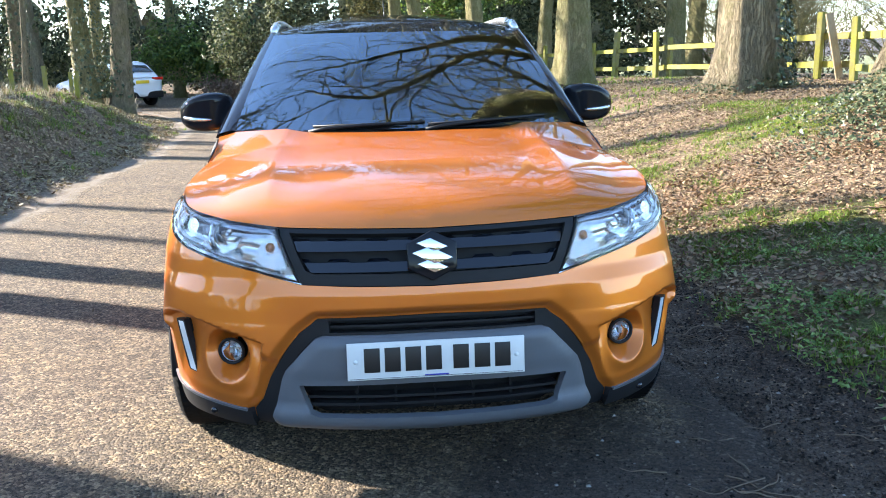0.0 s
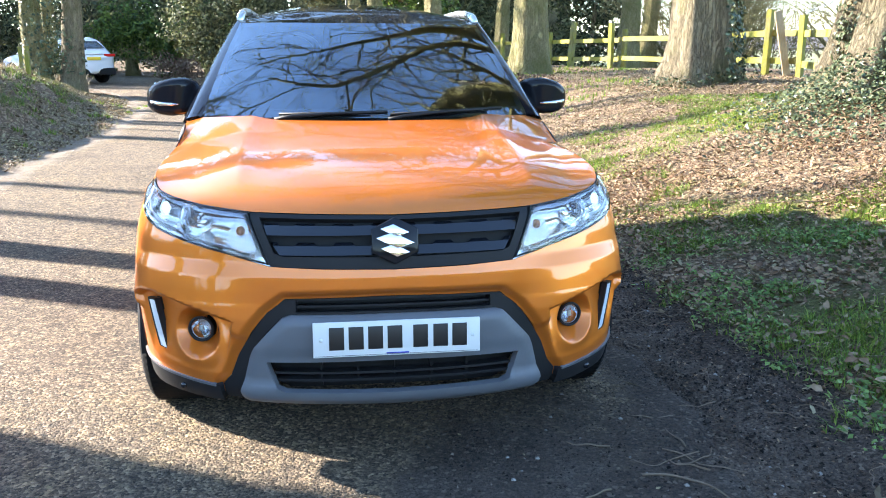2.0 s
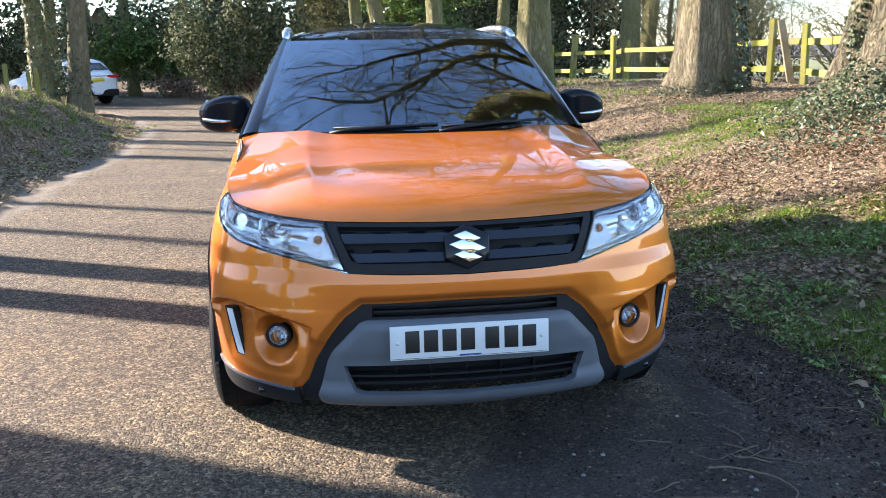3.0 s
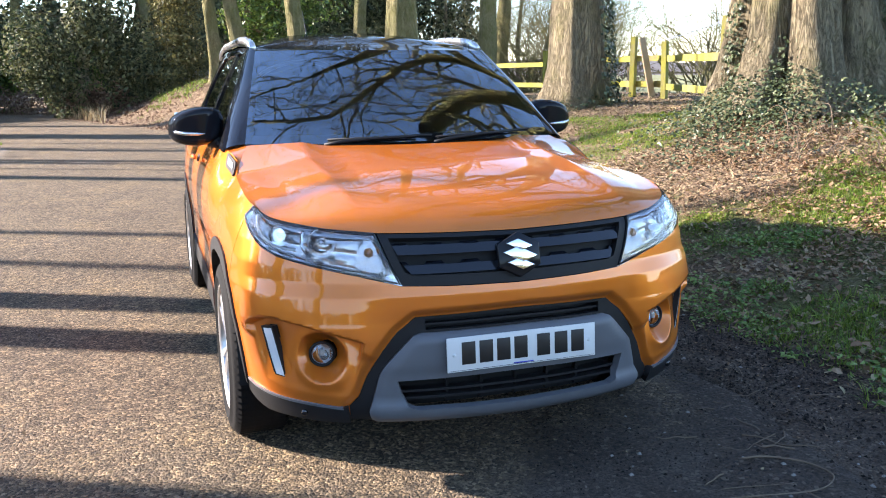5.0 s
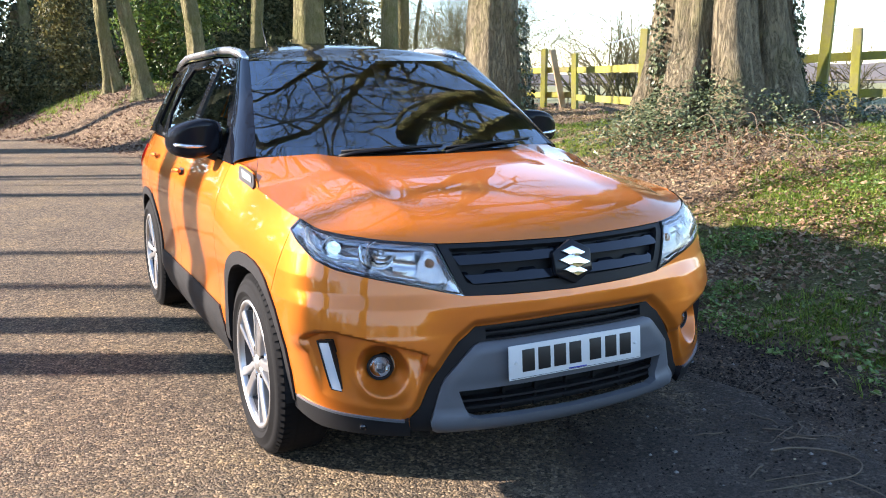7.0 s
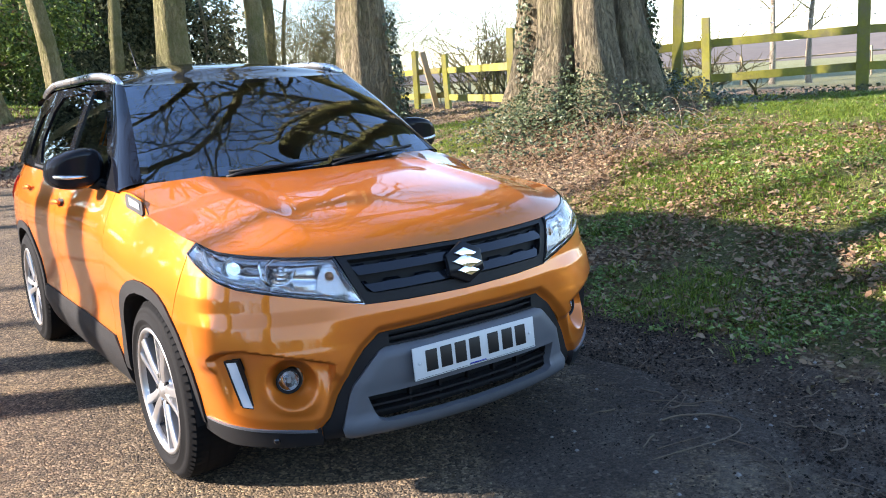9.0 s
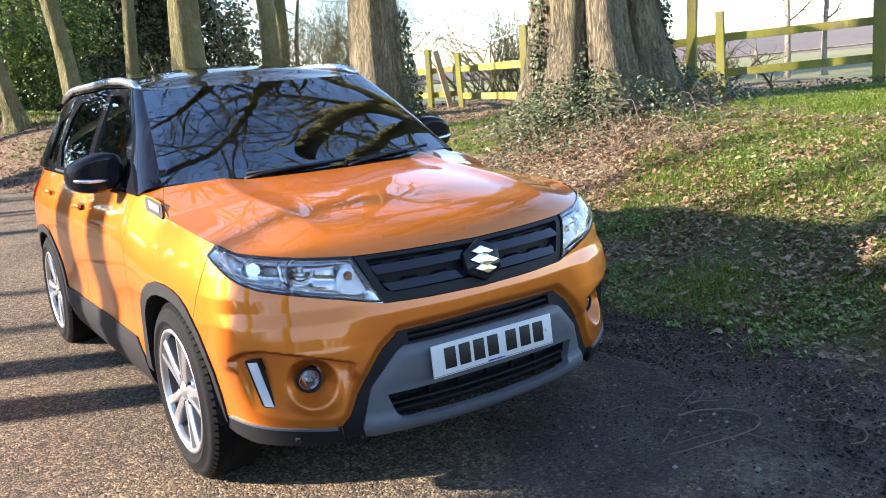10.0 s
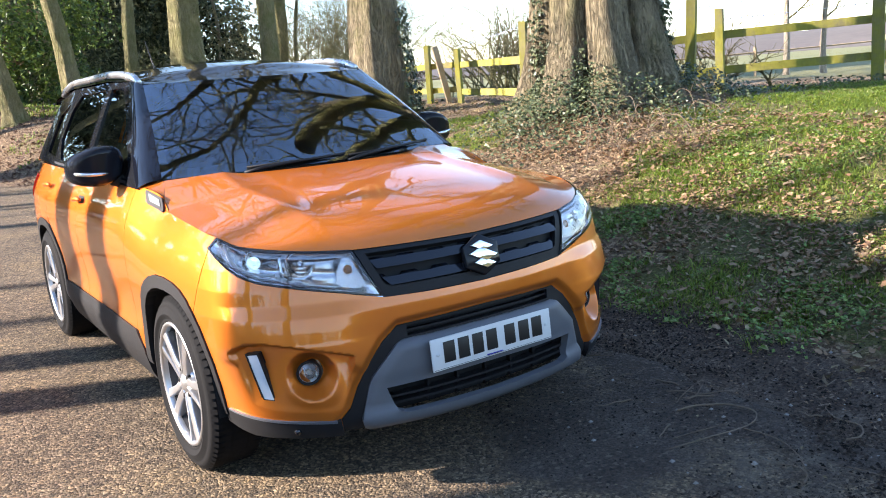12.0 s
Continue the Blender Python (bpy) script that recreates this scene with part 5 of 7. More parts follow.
# wheels
def make_wheel():
    wheel = tagged(new("wheel"), "five-spoke alloy wheel with black tyre")
    prof = [(0.236, -0.075), (0.239, -0.098), (0.247, -0.106), (0.250, -0.102), (0.253, -0.106), (0.266, -0.110), (0.268, -0.113), (0.272, -0.113), (0.274, -0.110), (0.293, -0.108), (0.297, -0.103), (0.301, -0.105), (0.314, -0.097), (0.326, -0.086), (0.331, -0.070), (0.333, 0.0), (0.331, 0.070), (0.326, 0.086), (0.290, 0.108), (0.250, 0.106), (0.236, 0.09)]
    tyre = part("tyre", lathe(prof, 64), M_RUBBER, wheel)
    lug = Wood()
    for k in range(72):
        for side in (-1, 1):
            t = 2 * math.pi * (k + 0.25 * side) / 72
            w = 2 * math.pi / 72 * 0.33
            pts = []
            for tt in (t - w, t + w):
                for r, x in ((0.3345, side * 0.052), (0.3355, side * 0.080), (0.318, side * 0.098)):
                    pts.append(Vector((x, r * math.cos(tt), r * math.sin(tt))))
            lug.add(pts, [(0, 1, 4, 3), (1, 2, 5, 4)])
    for x in (-0.045, -0.015, 0.015, 0.045):
        ring = []
        for k in range(64):
            t = 2 * math.pi * k / 64
            for dx in (-0.011, 0.011):
                ring.append(Vector((x + dx, 0.3355 * math.cos(t), 0.3355 * math.sin(t))))
        lug.add(ring, [(2 * k, 2 * k + 1, (2 * k + 3) % 128, (2 * k + 2) % 128) for k in range(64)])
    mesh_object("tread", lug.verts, lug.faces, M_RUBBER, tyre)
    rim = part("rim", lathe([(0.240, -0.094), (0.238, -0.103), (0.231, -0.106), (0.224, -0.103), (0.219, -0.094), (0.218, -0.080)], 48), M_ALLOY, wheel)
    part("barrel", lathe([(0.219, -0.082), (0.212, -0.04), (0.205, 0.05), (0.232, 0.09)], 40), M_ALLOY_DARK, wheel, "shaded grey rim barrel")
    part("back_plate", lathe([(0.0005, -0.004), (0.200, -0.004), (0.206, 0.004)], 32), M_SLOT, wheel)
    part("brake_disc", lathe([(0.07, -0.016), (0.136, -0.016), (0.138, -0.012), (0.136, -0.008)], 32), M_ALLOY_DARK, wheel, "dull grey brake disc")
    for k in range(5):
        turn = Matrix.Rotation(2 * math.pi * k / 5 + 0.31, 4, "X")
        web = slab([(-0.028, 0.045), (0.028, 0.045), (0.030, 0.110), (0.040, 0.165), (0.052, 0.218), (-0.052, 0.218), (-0.040, 0.165), (-0.030, 0.110)], 0.014, 0.003, "yz")
        bmesh.ops.transform(web, matrix=turn @ Matrix.Translation((-0.068, 0, 0)), verts=web.verts)
        spoke = part("spoke", web, M_ALLOY_MID, wheel, smooth=False)
        for side in (1, -1):
            arm = slab([(side * 0.004, 0.036), (side * 0.034, 0.044), (side * 0.037, 0.105), (side * 0.050, 0.165), (side * 0.066, 0.222), (side * 0.030, 0.226), (side * 0.018, 0.170), (side * 0.009, 0.118), (side * 0.005, 0.080)], 0.034, 0.006, "yz")
            for v in arm.verts:
                v.co.x -= 0.014 * (v.co.z / 0.2) - 0.010 * min(1.0, abs(v.co.y) / 0.06)
            bmesh.ops.transform(arm, matrix=turn @ Matrix.Translation((-0.090, 0, 0)), verts=arm.verts)
            part("spoke_face", arm, M_ALLOY, spoke, smooth=False)
        nut = lathe([(0.0005, -0.090), (0.009, -0.090), (0.012, -0.082), (0.012, -0.06)], 10)
        bmesh.ops.transform(nut, matrix=turn @ Matrix.Rotation(math.pi / 5, 4, "X") @ Matrix.Translation((0, 0, 0.056)), verts=nut.verts)
        part("wheel_nut", nut, M_SLOT, wheel)
    part("hub", lathe([(0.0005, -0.096), (0.024, -0.095), (0.030, -0.088), (0.052, -0.080), (0.075, -0.072), (0.078, -0.05)], 28), M_ALLOY, wheel)
    return wheel


wheel = make_wheel()
wheel.parent = car
wheel.matrix_basis = Matrix.Translation((-0.768, 0.80, 0.333))
for x, y, turn, spin in ((-0.768, 3.30, 0, 0.5), (0.768, 0.80, 180, 0.2), (0.768, 3.30, 180, 0.9)):
    copy_thing(wheel, Matrix.Translation((x, y, 0.333)) @ Matrix.Rotation(radians(turn), 4, "Z") @ Matrix.Rotation(spin, 4, "X"))
for y in (0.80, 3.30):
    for s in (1, -1):
        well = bmesh.new()
        n = 20
        rows = []
        for k in range(n + 1):
            t = math.pi * k / n
            rows.append([well.verts.new((s * x, y + 0.385 * math.cos(t) + 0.015, 0.30 + 0.395 * math.sin(t))) for x in (0.46, 0.855)])
        for a, b in zip(rows, rows[1:]):
            well.faces.new((a[0], a[1], b[1], b[0]))
        part("wheel_well", well, M_SLOT, car)
part("underbody", block(1.50, 3.2, 0.10, (0, 2.05, 0.27), 0.02), M_SLOT, car)
part("engine_bay", block(1.0, 0.85, 0.48, (0, 0.72, 0.52), 0.03), M_SLOT, car)
part("cabin_floor", block(1.50, 2.5, 0.10, (0, 2.45, 0.42), 0.02), M_CABIN, car)
part("bulkhead", block(1.45, 0.06, 0.70, (0, 1.20, 0.68), 0.01), M_CABIN, car)
part("tail_wall", block(1.35, 0.05, 0.75, (0, 3.86, 0.68), 0.01), M_CABIN, car)
part("headlining", block(1.04, 1.55, 0.02, (0, 2.75, 1.475), 0.01), plain_material("grey_headlining", (0.13, 0.13, 0.125), 0.9), car)

# cabin
dash = lambda U, V: np.stack([(2 * U - 1) * 0.70, 1.14 + 0.52 * V + 0.08 * np.abs(2 * U - 1) ** 2 * (1 - V), 1.030 - 0.015 * V - 0.35 * sstep(0.8, 1.0, V) + 0.03 * np.exp(-(((2 * U - 1) * 0.70 + 0.36) / 0.16) ** 2) * sstep(0.4, 0.8, V)], -1)
surface("dashboard", dash, 30, 14, M_DASH, car)
steer = bmesh.new()
sv, sf = tube([Vector((0.185 * math.cos(t), 0, 0.185 * math.sin(t))) for t in np.linspace(0, 2 * math.pi, 33)], [0.015] * 33, 8)
sv = [steer.verts.new(p) for p in sv]
for q in sf:
    steer.faces.new([sv[i] for i in q])
bmesh.ops.transform(steer, matrix=Matrix.Translation((-0.36, 1.80, 1.00)) @ Matrix.Rotation(radians(-24), 4, "X"), verts=steer.verts)
part("steering_wheel", steer, plain_material("grey_leather", (0.06, 0.06, 0.065), 0.4), car)
for x in (-0.36, 0.36):
    for name, b in (("seat_back", block(0.50, 0.16, 0.66, (x, 2.42, 0.90), 0.06, 4)), ("seat_base", block(0.50, 0.52, 0.18, (x, 2.16, 0.58), 0.06, 4)), ("headrest", block(0.26, 0.10, 0.19, (x, 2.48, 1.32), 0.04, 4))):
        part(name, b, M_CABIN, car)
part("rear_bench", block(1.30, 0.20, 0.62, (0, 3.25, 0.90), 0.07, 4), M_CABIN, car)
for x in (-0.42, 0.42):
    part("headrest", block(0.26, 0.10, 0.17, (x, 3.28, 1.28), 0.04, 4), M_CABIN, car)
part("rear_view_mirror", block(0.24, 0.03, 0.07, (0, 1.80, 1.40), 0.012, 3), M_TRIM, car)


# ---- fence ----
fence = tagged(new("fence"), "mossy timber post and rail fence along the verge", "fence")


def fence_post(x, y, z0, z1, w=0.10, lean=(0, 0)):
    bm = block(w, w, z1 - z0 + 0.3, (0, 0, (z1 - z0 - 0.3) / 2), 0.008)
    bmesh.ops.transform(bm, matrix=Matrix.Translation((x, y, z0)) @ Matrix.Rotation(lean[0], 4, "Y") @ Matrix.Rotation(lean[1], 4, "X") @ Matrix.Rotation(0.5, 4, "Z"), verts=bm.verts)
    part("post", bm, M_POST, fence, smooth=False)


def fence_rail(a, b, z0, z1, h=0.105, t=0.032, material=None):
    a, b = Vector((*a, z0)), Vector((*b, z1))
    bm = block((b - a).length + 0.06, t, h, (0, 0, 0), 0.004)
    d = (b - a).normalized()
    m = Matrix.Translation((a + b) / 2) @ Matrix.Rotation(math.atan2(d.y, d.x), 4, "Z") @ Matrix.Rotation(-math.asin(d.z), 4, "Y")
    bmesh.ops.transform(bm, matrix=m, verts=bm.verts)
    part("rail", bm, material or M_RAIL, fence, smooth=False)


P_A, P_B, P_C, P_E, P_F, P_G = (7.58, 11.85), (7.85, 11.2), (5.74, 6.72), (7.9, 5.26), (9.14, 3.82), (11.19, 1.53)
for (x, y), z0, z1, w, ln in ((P_A, 0.80, 2.0, 0.10, (0.01, 0)), (P_B, 0.80, 1.89, 0.10, (-0.02, 0)), (P_C, 0.95, 2.02, 0.10, (0.03, 0)), ((7.22, 5.2), 0.95, 2.308, 0.12, (0.035, 0.02)), (P_E, 0.85, 1.978, 0.105, (-0.01, 0)), (P_F, 0.75, 2.063, 0.15, (0.01, 0)),
                              (P_G, 0.7, 1.99, 0.1, (0, 0)), ((7.6, 15.6), 0.7, 1.85, 0.1, (0, 0)), ((7.33, 18.3), 0.65, 1.78, 0.1, (0.01, 0)), ((7.05, 18.45), 0.6, 1.92, 0.11, (-0.01, 0)), ((6.65, 20.6), 0.65, 2.0, 0.13, (0.06, 0)), ((6.35, 21.6), 0.65, 1.75, 0.1, (0, 0)), ((5.6, 24.4), 0.6, 1.75, 0.1, (0, 0)), ((4.4, 28), 0.6, 1.7, 0.1, (0, 0))):
    fence_post(x, y, z0, z1, w, ln)
for a, b, ha, hb in ((P_F, P_E, 1.68, 1.642), (P_E, P_C, 1.642, 1.53), (P_C, P_B, 1.53, 1.59), (P_B, P_A, 1.60, 1.60), (P_A, (7.6, 15.6), 1.60, 1.55), ((7.6, 15.6), (7.2, 18.4), 1.55, 1.55), ((7.2, 18.4), (6.65, 20.6), 1.52, 1.50), ((6.65, 20.6), (5.6, 24.4), 1.50, 1.45), ((5.6, 24.4), (4.4, 28), 1.45, 1.4), (P_F, P_G, 1.68, 1.637)):
    fence_rail((a[0] + 0.05, a[1] + 0.04), (b[0] + 0.05, b[1] + 0.04), ha, hb)
    if a != P_C:
        fence_rail((a[0] + 0.05, a[1] + 0.04), (b[0] + 0.05, b[1] + 0.04), ha - 0.46, hb - 0.46)
fence_rail((6.02, 7.2), (P_B[0] + 0.05, P_B[1] + 0.04), 1.10, 1.09)
plank = block(0.15, 0.03, 1.25, (0, 0, 0.55), 0.006)
bmesh.ops.transform(plank, matrix=Matrix.Translation((7.78, 11.45, 0.82)) @ Matrix.Rotation(-0.24, 4, "Y") @ Matrix.Rotation(0.25, 4, "Z"), verts=plank.verts)
part("leaning_plank", plank, M_PLANK, fence, "pale bare plank leaning on the rails", smooth=False)
for a, b, z in ((P_F, P_E, 2.08), (P_E, P_C, 2.02), (P_C, P_B, 1.96), (P_F, P_G, 2.06), (P_F, P_E, 1.88), (P_F, P_G, 1.86)):
    wire = rod([(*a, z), ((a[0] + b[0]) / 2, (a[1] + b[1]) / 2, z - 0.03), (*b, z - 0.04)], 0.0035, 4)
    knots = int(math.hypot(a[0] - b[0], a[1] - b[1]) / 0.13)
    for k in range(1, knots):
        t = k / knots
        x, y, h = a[0] + (b[0] - a[0]) * t, a[1] + (b[1] - a[1]) * t, z - 0.04 * t - 0.04 * t * (1 - t)
        barb = block(0.012, 0.012, 0.034, (0, 0, 0), 0.003)
        bmesh.ops.transform(barb, matrix=Matrix.Translation((x, y, h)) @ Matrix.Rotation(0.6 * (-1) ** k, 4, "Y"), verts=barb.verts)
        spare = bpy.data.meshes.new("barb")
        barb.to_mesh(spare), barb.free()
        wire.from_mesh(spare)
        bpy.data.meshes.remove(spare)
    part("wire", wire, M_SILVER, fence, "rusting barbed wire strand")

paddock = tagged(new("paddock_fence"), "distant weathered paddock rail fence across the field", "fence")
for k in range(16):
    x, y = 16 + 2.4 * k, 26 - 1.3 * k
    z = float(ground_z(x, y))
    part("post", block(0.09, 0.09, 1.3, (x, y, z + 0.5), 0), M_PLANK, paddock, smooth=False)
    if k:
        for h in (0.45, 0.95):
            part("rail", rod([(x - 2.4, y + 1.3, float(ground_z(x - 2.4, y + 1.3)) + h), (x, y, z + h)], 0.035, 4), M_PLANK, paddock, smooth=False)
for x, y, z, h in ((-6.0, 14.6, 0.9, 0.45), (-5.75, 15.6, 0.9, 0.40), (-6.3, 13.8, 0.9, 0.38), (-6.1, 16.8, 0.8, 0.5), (-6.8, 18.6, 0.75, 0.6)):
    stake = block(0.07, 0.07, h + 0.3, (x, y, float(ground_z(x, y)) + h / 2 - 0.1), 0.006)
    ob = part("stake", stake, M_POST, None, smooth=False)
    tagged(ob, "short mossy wooden stake on the bank", "stake", "stakes on the bank")


# ---- leaves, grass and undergrowth ----
def scatter(name, centres, normals, sizes, material, label, category, shape="leaf", seed=0, parent=None, kind="stuff", aspect=0.6):
    """Many small leaves as one mesh: a folded four-cornered leaf at each centre."""
    rng = np.random.default_rng(seed)
    c, n = np.asarray(centres, float), np.asarray(normals, float)
    n = n / np.linalg.norm(n, axis=1)[:, None]
    r = rng.normal(size=c.shape)
    t = np.cross(n, r)
    t /= np.linalg.norm(t, axis=1)[:, None] + 1e-9
    b = np.cross(n, t)
    s = np.asarray(sizes, float)[:, None]
    curl = rng.uniform(-0.25, 0.35, (len(c), 1)) * s
    tip, tail_ = c + t * s * 0.5, c - t * s * 0.5
    left, right = c + b * s * 0.5 * aspect + n * curl - t * s * 0.08, c - b * s * 0.5 * aspect + n * curl * 0.8 - t * s * 0.08
    if shape == "lobed":
        w = aspect * rng.uniform(0.6, 1.1, (len(c), 1))
        hook = n * s * rng.uniform(-0.1, 0.35, (len(c), 1))
        ring = [tail_]
        for f, g in ((-0.22, 0.42), (0.12, 0.30), (0.26, 0.36)):
            ring.append(c + t * s * f - b * s * w * g * rng.uniform(0.7, 1.2, (len(c), 1)) + n * curl)
        ring.append(tip + hook)
        for f, g in ((0.20, 0.30), (0.02, 0.44), (-0.26, 0.34)):
            ring.append(c + t * s * f + b * s * w * g * rng.uniform(0.7, 1.2, (len(c), 1)) + n * curl * 0.7)
        verts = np.stack(ring, 1).reshape(-1, 3)
        k = np.arange(len(c))[:, None] * 8
        faces = np.concatenate([k + np.array([q]) for q in ((0, 1, 2), (0, 2, 6), (0, 6, 7), (2, 3, 4), (2, 4, 5), (2, 5, 6))])
    else:
        verts = np.stack([tail_, right, tip, left], 1).reshape(-1, 3)
        k = np.arange(len(c))[:, None] * 4
        faces = np.concatenate([k + np.array([[0, 1, 2]]), k + np.array([[0, 2, 3]])])
    ob = mesh_object(name, verts.tolist(), faces.tolist(), material, parent)
    return tagged(ob, label, category, kind=kind)


def pick(n, x0, x1, y0, y1, weight, seed):
    """Random places in a box, kept by a weight between 0 and 1."""
    rng = np.random.default_rng(seed)
    x, y = rng.uniform(x0, x1, n), rng.uniform(y0, y1, n)
    keep = rng.random(n) < weight(x, y)
    return x[keep], y[keep], rng


def off_right(x, y):
    return x - road_right(np.minimum(y, 30))


def off_left(x, y):
    return road_left(np.minimum(y, 30)) - x


def lay(x, y, rng, name, lo, hi, material, label, category, tilt=0.45, lift=0.012, seed=1, aspect=0.6):
    z = ground_z(x, y) + lift * rng.random(len(x)) + 0.004
    n = np.stack([rng.normal(0, tilt, len(x)), rng.normal(0, tilt, len(x)), np.ones(len(x))], -1)
    return scatter(name, np.stack([x, y, z], -1), n, lo + (hi - lo) * rng.random(len(x)) ** 1.6, material, label, category, shape="lobed" if lo > 0.02 and material is not M_IVY else "leaf", seed=seed, aspect=aspect)


def patchy(x, y, s, seed, lo=-0.1, hi=0.5):
    return sstep(lo, hi, bumps(x, y, s, seed))


x, y, rng = pick(130000, 1.2, 9.0, -2.5, 20, lambda x, y: sstep(0.3, 0.8, off_right(x, y)) * (0.20 + 0.30 * sstep(5.0, 3.5, off_right(x, y)) * sstep(3.8, 2.2, y) + 0.60 * (1 - patchy(x, y, 1.4, 2.0))) * (0.25 + 0.75 * sstep(9.0, 4.0, off_right(x, y))) * (1 - 0.3 * sstep(4.2, 2.4, y)), 11)
lay(x, y, rng, "leaf_litter", 0.021, 0.055, M_LITTER, "brown curled fallen leaves strewn over the verge", "fallen leaves", 0.5, 0.02, 1, 0.66)
x, y, rng = pick(60000, -8.0, -3.4, 2, 22, lambda x, y: sstep(0.02, 0.3, off_left(x, y)) * (0.35 + 0.45 * patchy(x, y, 2.4, 1.0, -0.4, 0.4)), 12)
lay(x, y, rng, "leaf_litter", 0.03, 0.09, M_LITTER, "brown fallen leaves over the far bank", "fallen leaves", 0.5, 0.02, 2, 0.66)
x, y, rng = pick(34000, 1.5, 5.8, -1.6, 5.0, lambda x, y: sstep(0.45, 0.9, off_right(x, y)) * (0.22 + 0.78 * patchy(x, y, 3.1, 9.0, -0.15, 0.25)), 17)
M_OAK = leaf_material("dry_oak_leaves", (0.12, 0.062, 0.031), (0.25, 0.152, 0.080), (0.35, 0.24, 0.14), 0.7, 0.1)
lay(x, y, rng, "oak_leaves", 0.025, 0.060, M_OAK, "large curled oak leaves lying in drifts", "fallen leaves", 0.38, 0.04, 18, 0.75)
x, y, rng = pick(14000, 6.0, 11.5, 1.0, 6.5, lambda x, y: np.exp(-(((x - 7.9) * 0.755 + (y - 5.26) * 0.655 + 0.22) / 0.30) ** 2) * (0.3 + 0.7 * patchy(x, y, 3.0, 5.0, -0.4, 0.2)), 23)
lay(x, y, rng, "ivy", 0.030, 0.065, M_IVY, "dark ivy trailing along the foot of the fence", "ivy", 0.55, 0.10, 24, 0.85)
x, y, rng = pick(46000, -8.0, 4.5, 13, 32, lambda x, y: sstep(-0.1, 0.5, off_right(x, y)) * 0.75, 16)
M_REDLITTER = leaf_material("reddish_dead_leaves", (0.070, 0.036, 0.024), (0.14, 0.080, 0.052), (0.25, 0.16, 0.105), 0.75, 0.1)
lay(x, y, rng, "leaf_litter", 0.05, 0.12, M_REDLITTER, "reddish-brown leaf litter on the bank at the bend", "fallen leaves", 0.5, 0.02, 16, 0.66)
x, y, rng = pick(22000, 0.2, 2.6, -2.5, 4, lambda x, y: 0.05 + 0.34 * sstep(-0.4, 0.9, off_right(x, y)), 13)
lay(x, y, rng, "leaf_scraps", 0.006, 0.024, M_OAK, "torn leaf scraps trodden into the mud", "leaf scraps", 0.3, 0.006, 3, 0.45)


x, y, rng = pick(2600, -3.4, 0.9, -2, 12, lambda x, y: 0.15 + 0.85 * sstep(0.6, 0.0, np.minimum(-off_left(x, y), -off_right(x, y))), 14)
c = np.stack([x, y, 0.022 + 0 * x], -1)
scatter("leaf_scraps", c, np.stack([rng.normal(0, 0.3, len(x)), rng.normal(0, 0.3, len(x)), np.ones(len(x))], -1), rng.uniform(0.006, 0.03, len(x)), M_LITTER, "dry leaf crumbs blown over the asphalt", "leaf scraps", seed=15, aspect=0.5)


def blades(name, x, y, rng, lo, hi, material, label, per=6, width=0.004, lean=0.6, wide=0.03):
    """Tufts of bent grass blades as one mesh."""
    x, y = np.repeat(x, per), np.repeat(y, per)
    n = len(x)
    a = rng.uniform(0, 2 * np.pi, n)
    x, y = x + np.cos(a) * rng.random(n) * wide, y + np.sin(a) * rng.random(n) * wide
    z = ground_z(x, y) - 0.005
    h = rng.uniform(lo, hi, n)
    b = rng.uniform(0.1, lean, n) * h
    side = np.stack([-np.sin(a), np.cos(a), 0 * a], -1) * (width * rng.uniform(0.6, 1.3, n))[:, None]
    out = np.stack([np.cos(a), np.sin(a), 0 * a], -1)
    p0 = np.stack([x, y, z], -1)
    p1 = p0 + out * (b * 0.35)[:, None] + np.array((0, 0, 1)) * (h * 0.6)[:, None]
    p2 = p0 + out * b[:, None] + np.array((0, 0, 1)) * (h * 0.92)[:, None]
    verts = np.stack([p0 - side, p0 + side, p1 + side * 0.8, p1 - side * 0.8, p2], 1).reshape(-1, 3)
    k = np.arange(n)[:, None] * 5
    quads = (k + np.array([[0, 1, 2, 3]])).tolist()
    tris = (k + np.array([[3, 2, 4]])).tolist()
    ob = mesh_object(name, verts.tolist(), quads + tris, material)
    return tagged(ob, label, "grass", kind="stuff")


near_side = lambda y: sstep(4.2, 2.4, y)
grassy = lambda x, y: sstep(0.4, 1.0, off_right(x, y)) * np.maximum(sstep(1.8, 2.8, off_right(x, y)), patchy(x, y, 3.6, 7.0, -0.1, 0.2)) * patchy(x, y, 1.4, 2.0, -0.30 - 0.34 * near_side(y), 0.35 - 0.36 * near_side(y)) * (0.22 + 0.78 * patchy(x, y, 4.3, 3.0, -0.25 - 0.25 * near_side(y), 0.3 - 0.15 * near_side(y)))
x, y, rng = pick(92000, 1.4, 9.0, -3, 9, lambda x, y: grassy(x, y) * (1.0 - 0.4 * sstep(3.5, 7, y)) * (1 - 0.6 * np.exp(-(((x - 5.2) / 1.6) ** 2 + ((y - 4.8) / 1.3) ** 2))), 21)
blades("grass", x, y, rng, 0.018, 0.060, M_GRASS, "short patchy green grass on the verge", 7, 0.0025, 1.9, 0.035)
x, y, rng = pick(9000, 1.2, 7.5, 8, 20, lambda x, y: 0.35 * grassy(x, y), 22)
blades("grass", x, y, rng, 0.03, 0.09, M_GRASS, "thin green grass among leaf litter", 5, 0.006)
x, y, rng = pick(30000, -9, -3.6, 4, 24, lambda x, y: sstep(0.8, 1.8, off_left(x, y)) * (0.04 + 0.6 * patchy(x, y, 1.7, 4.0, 0.05, 0.5)), 23)
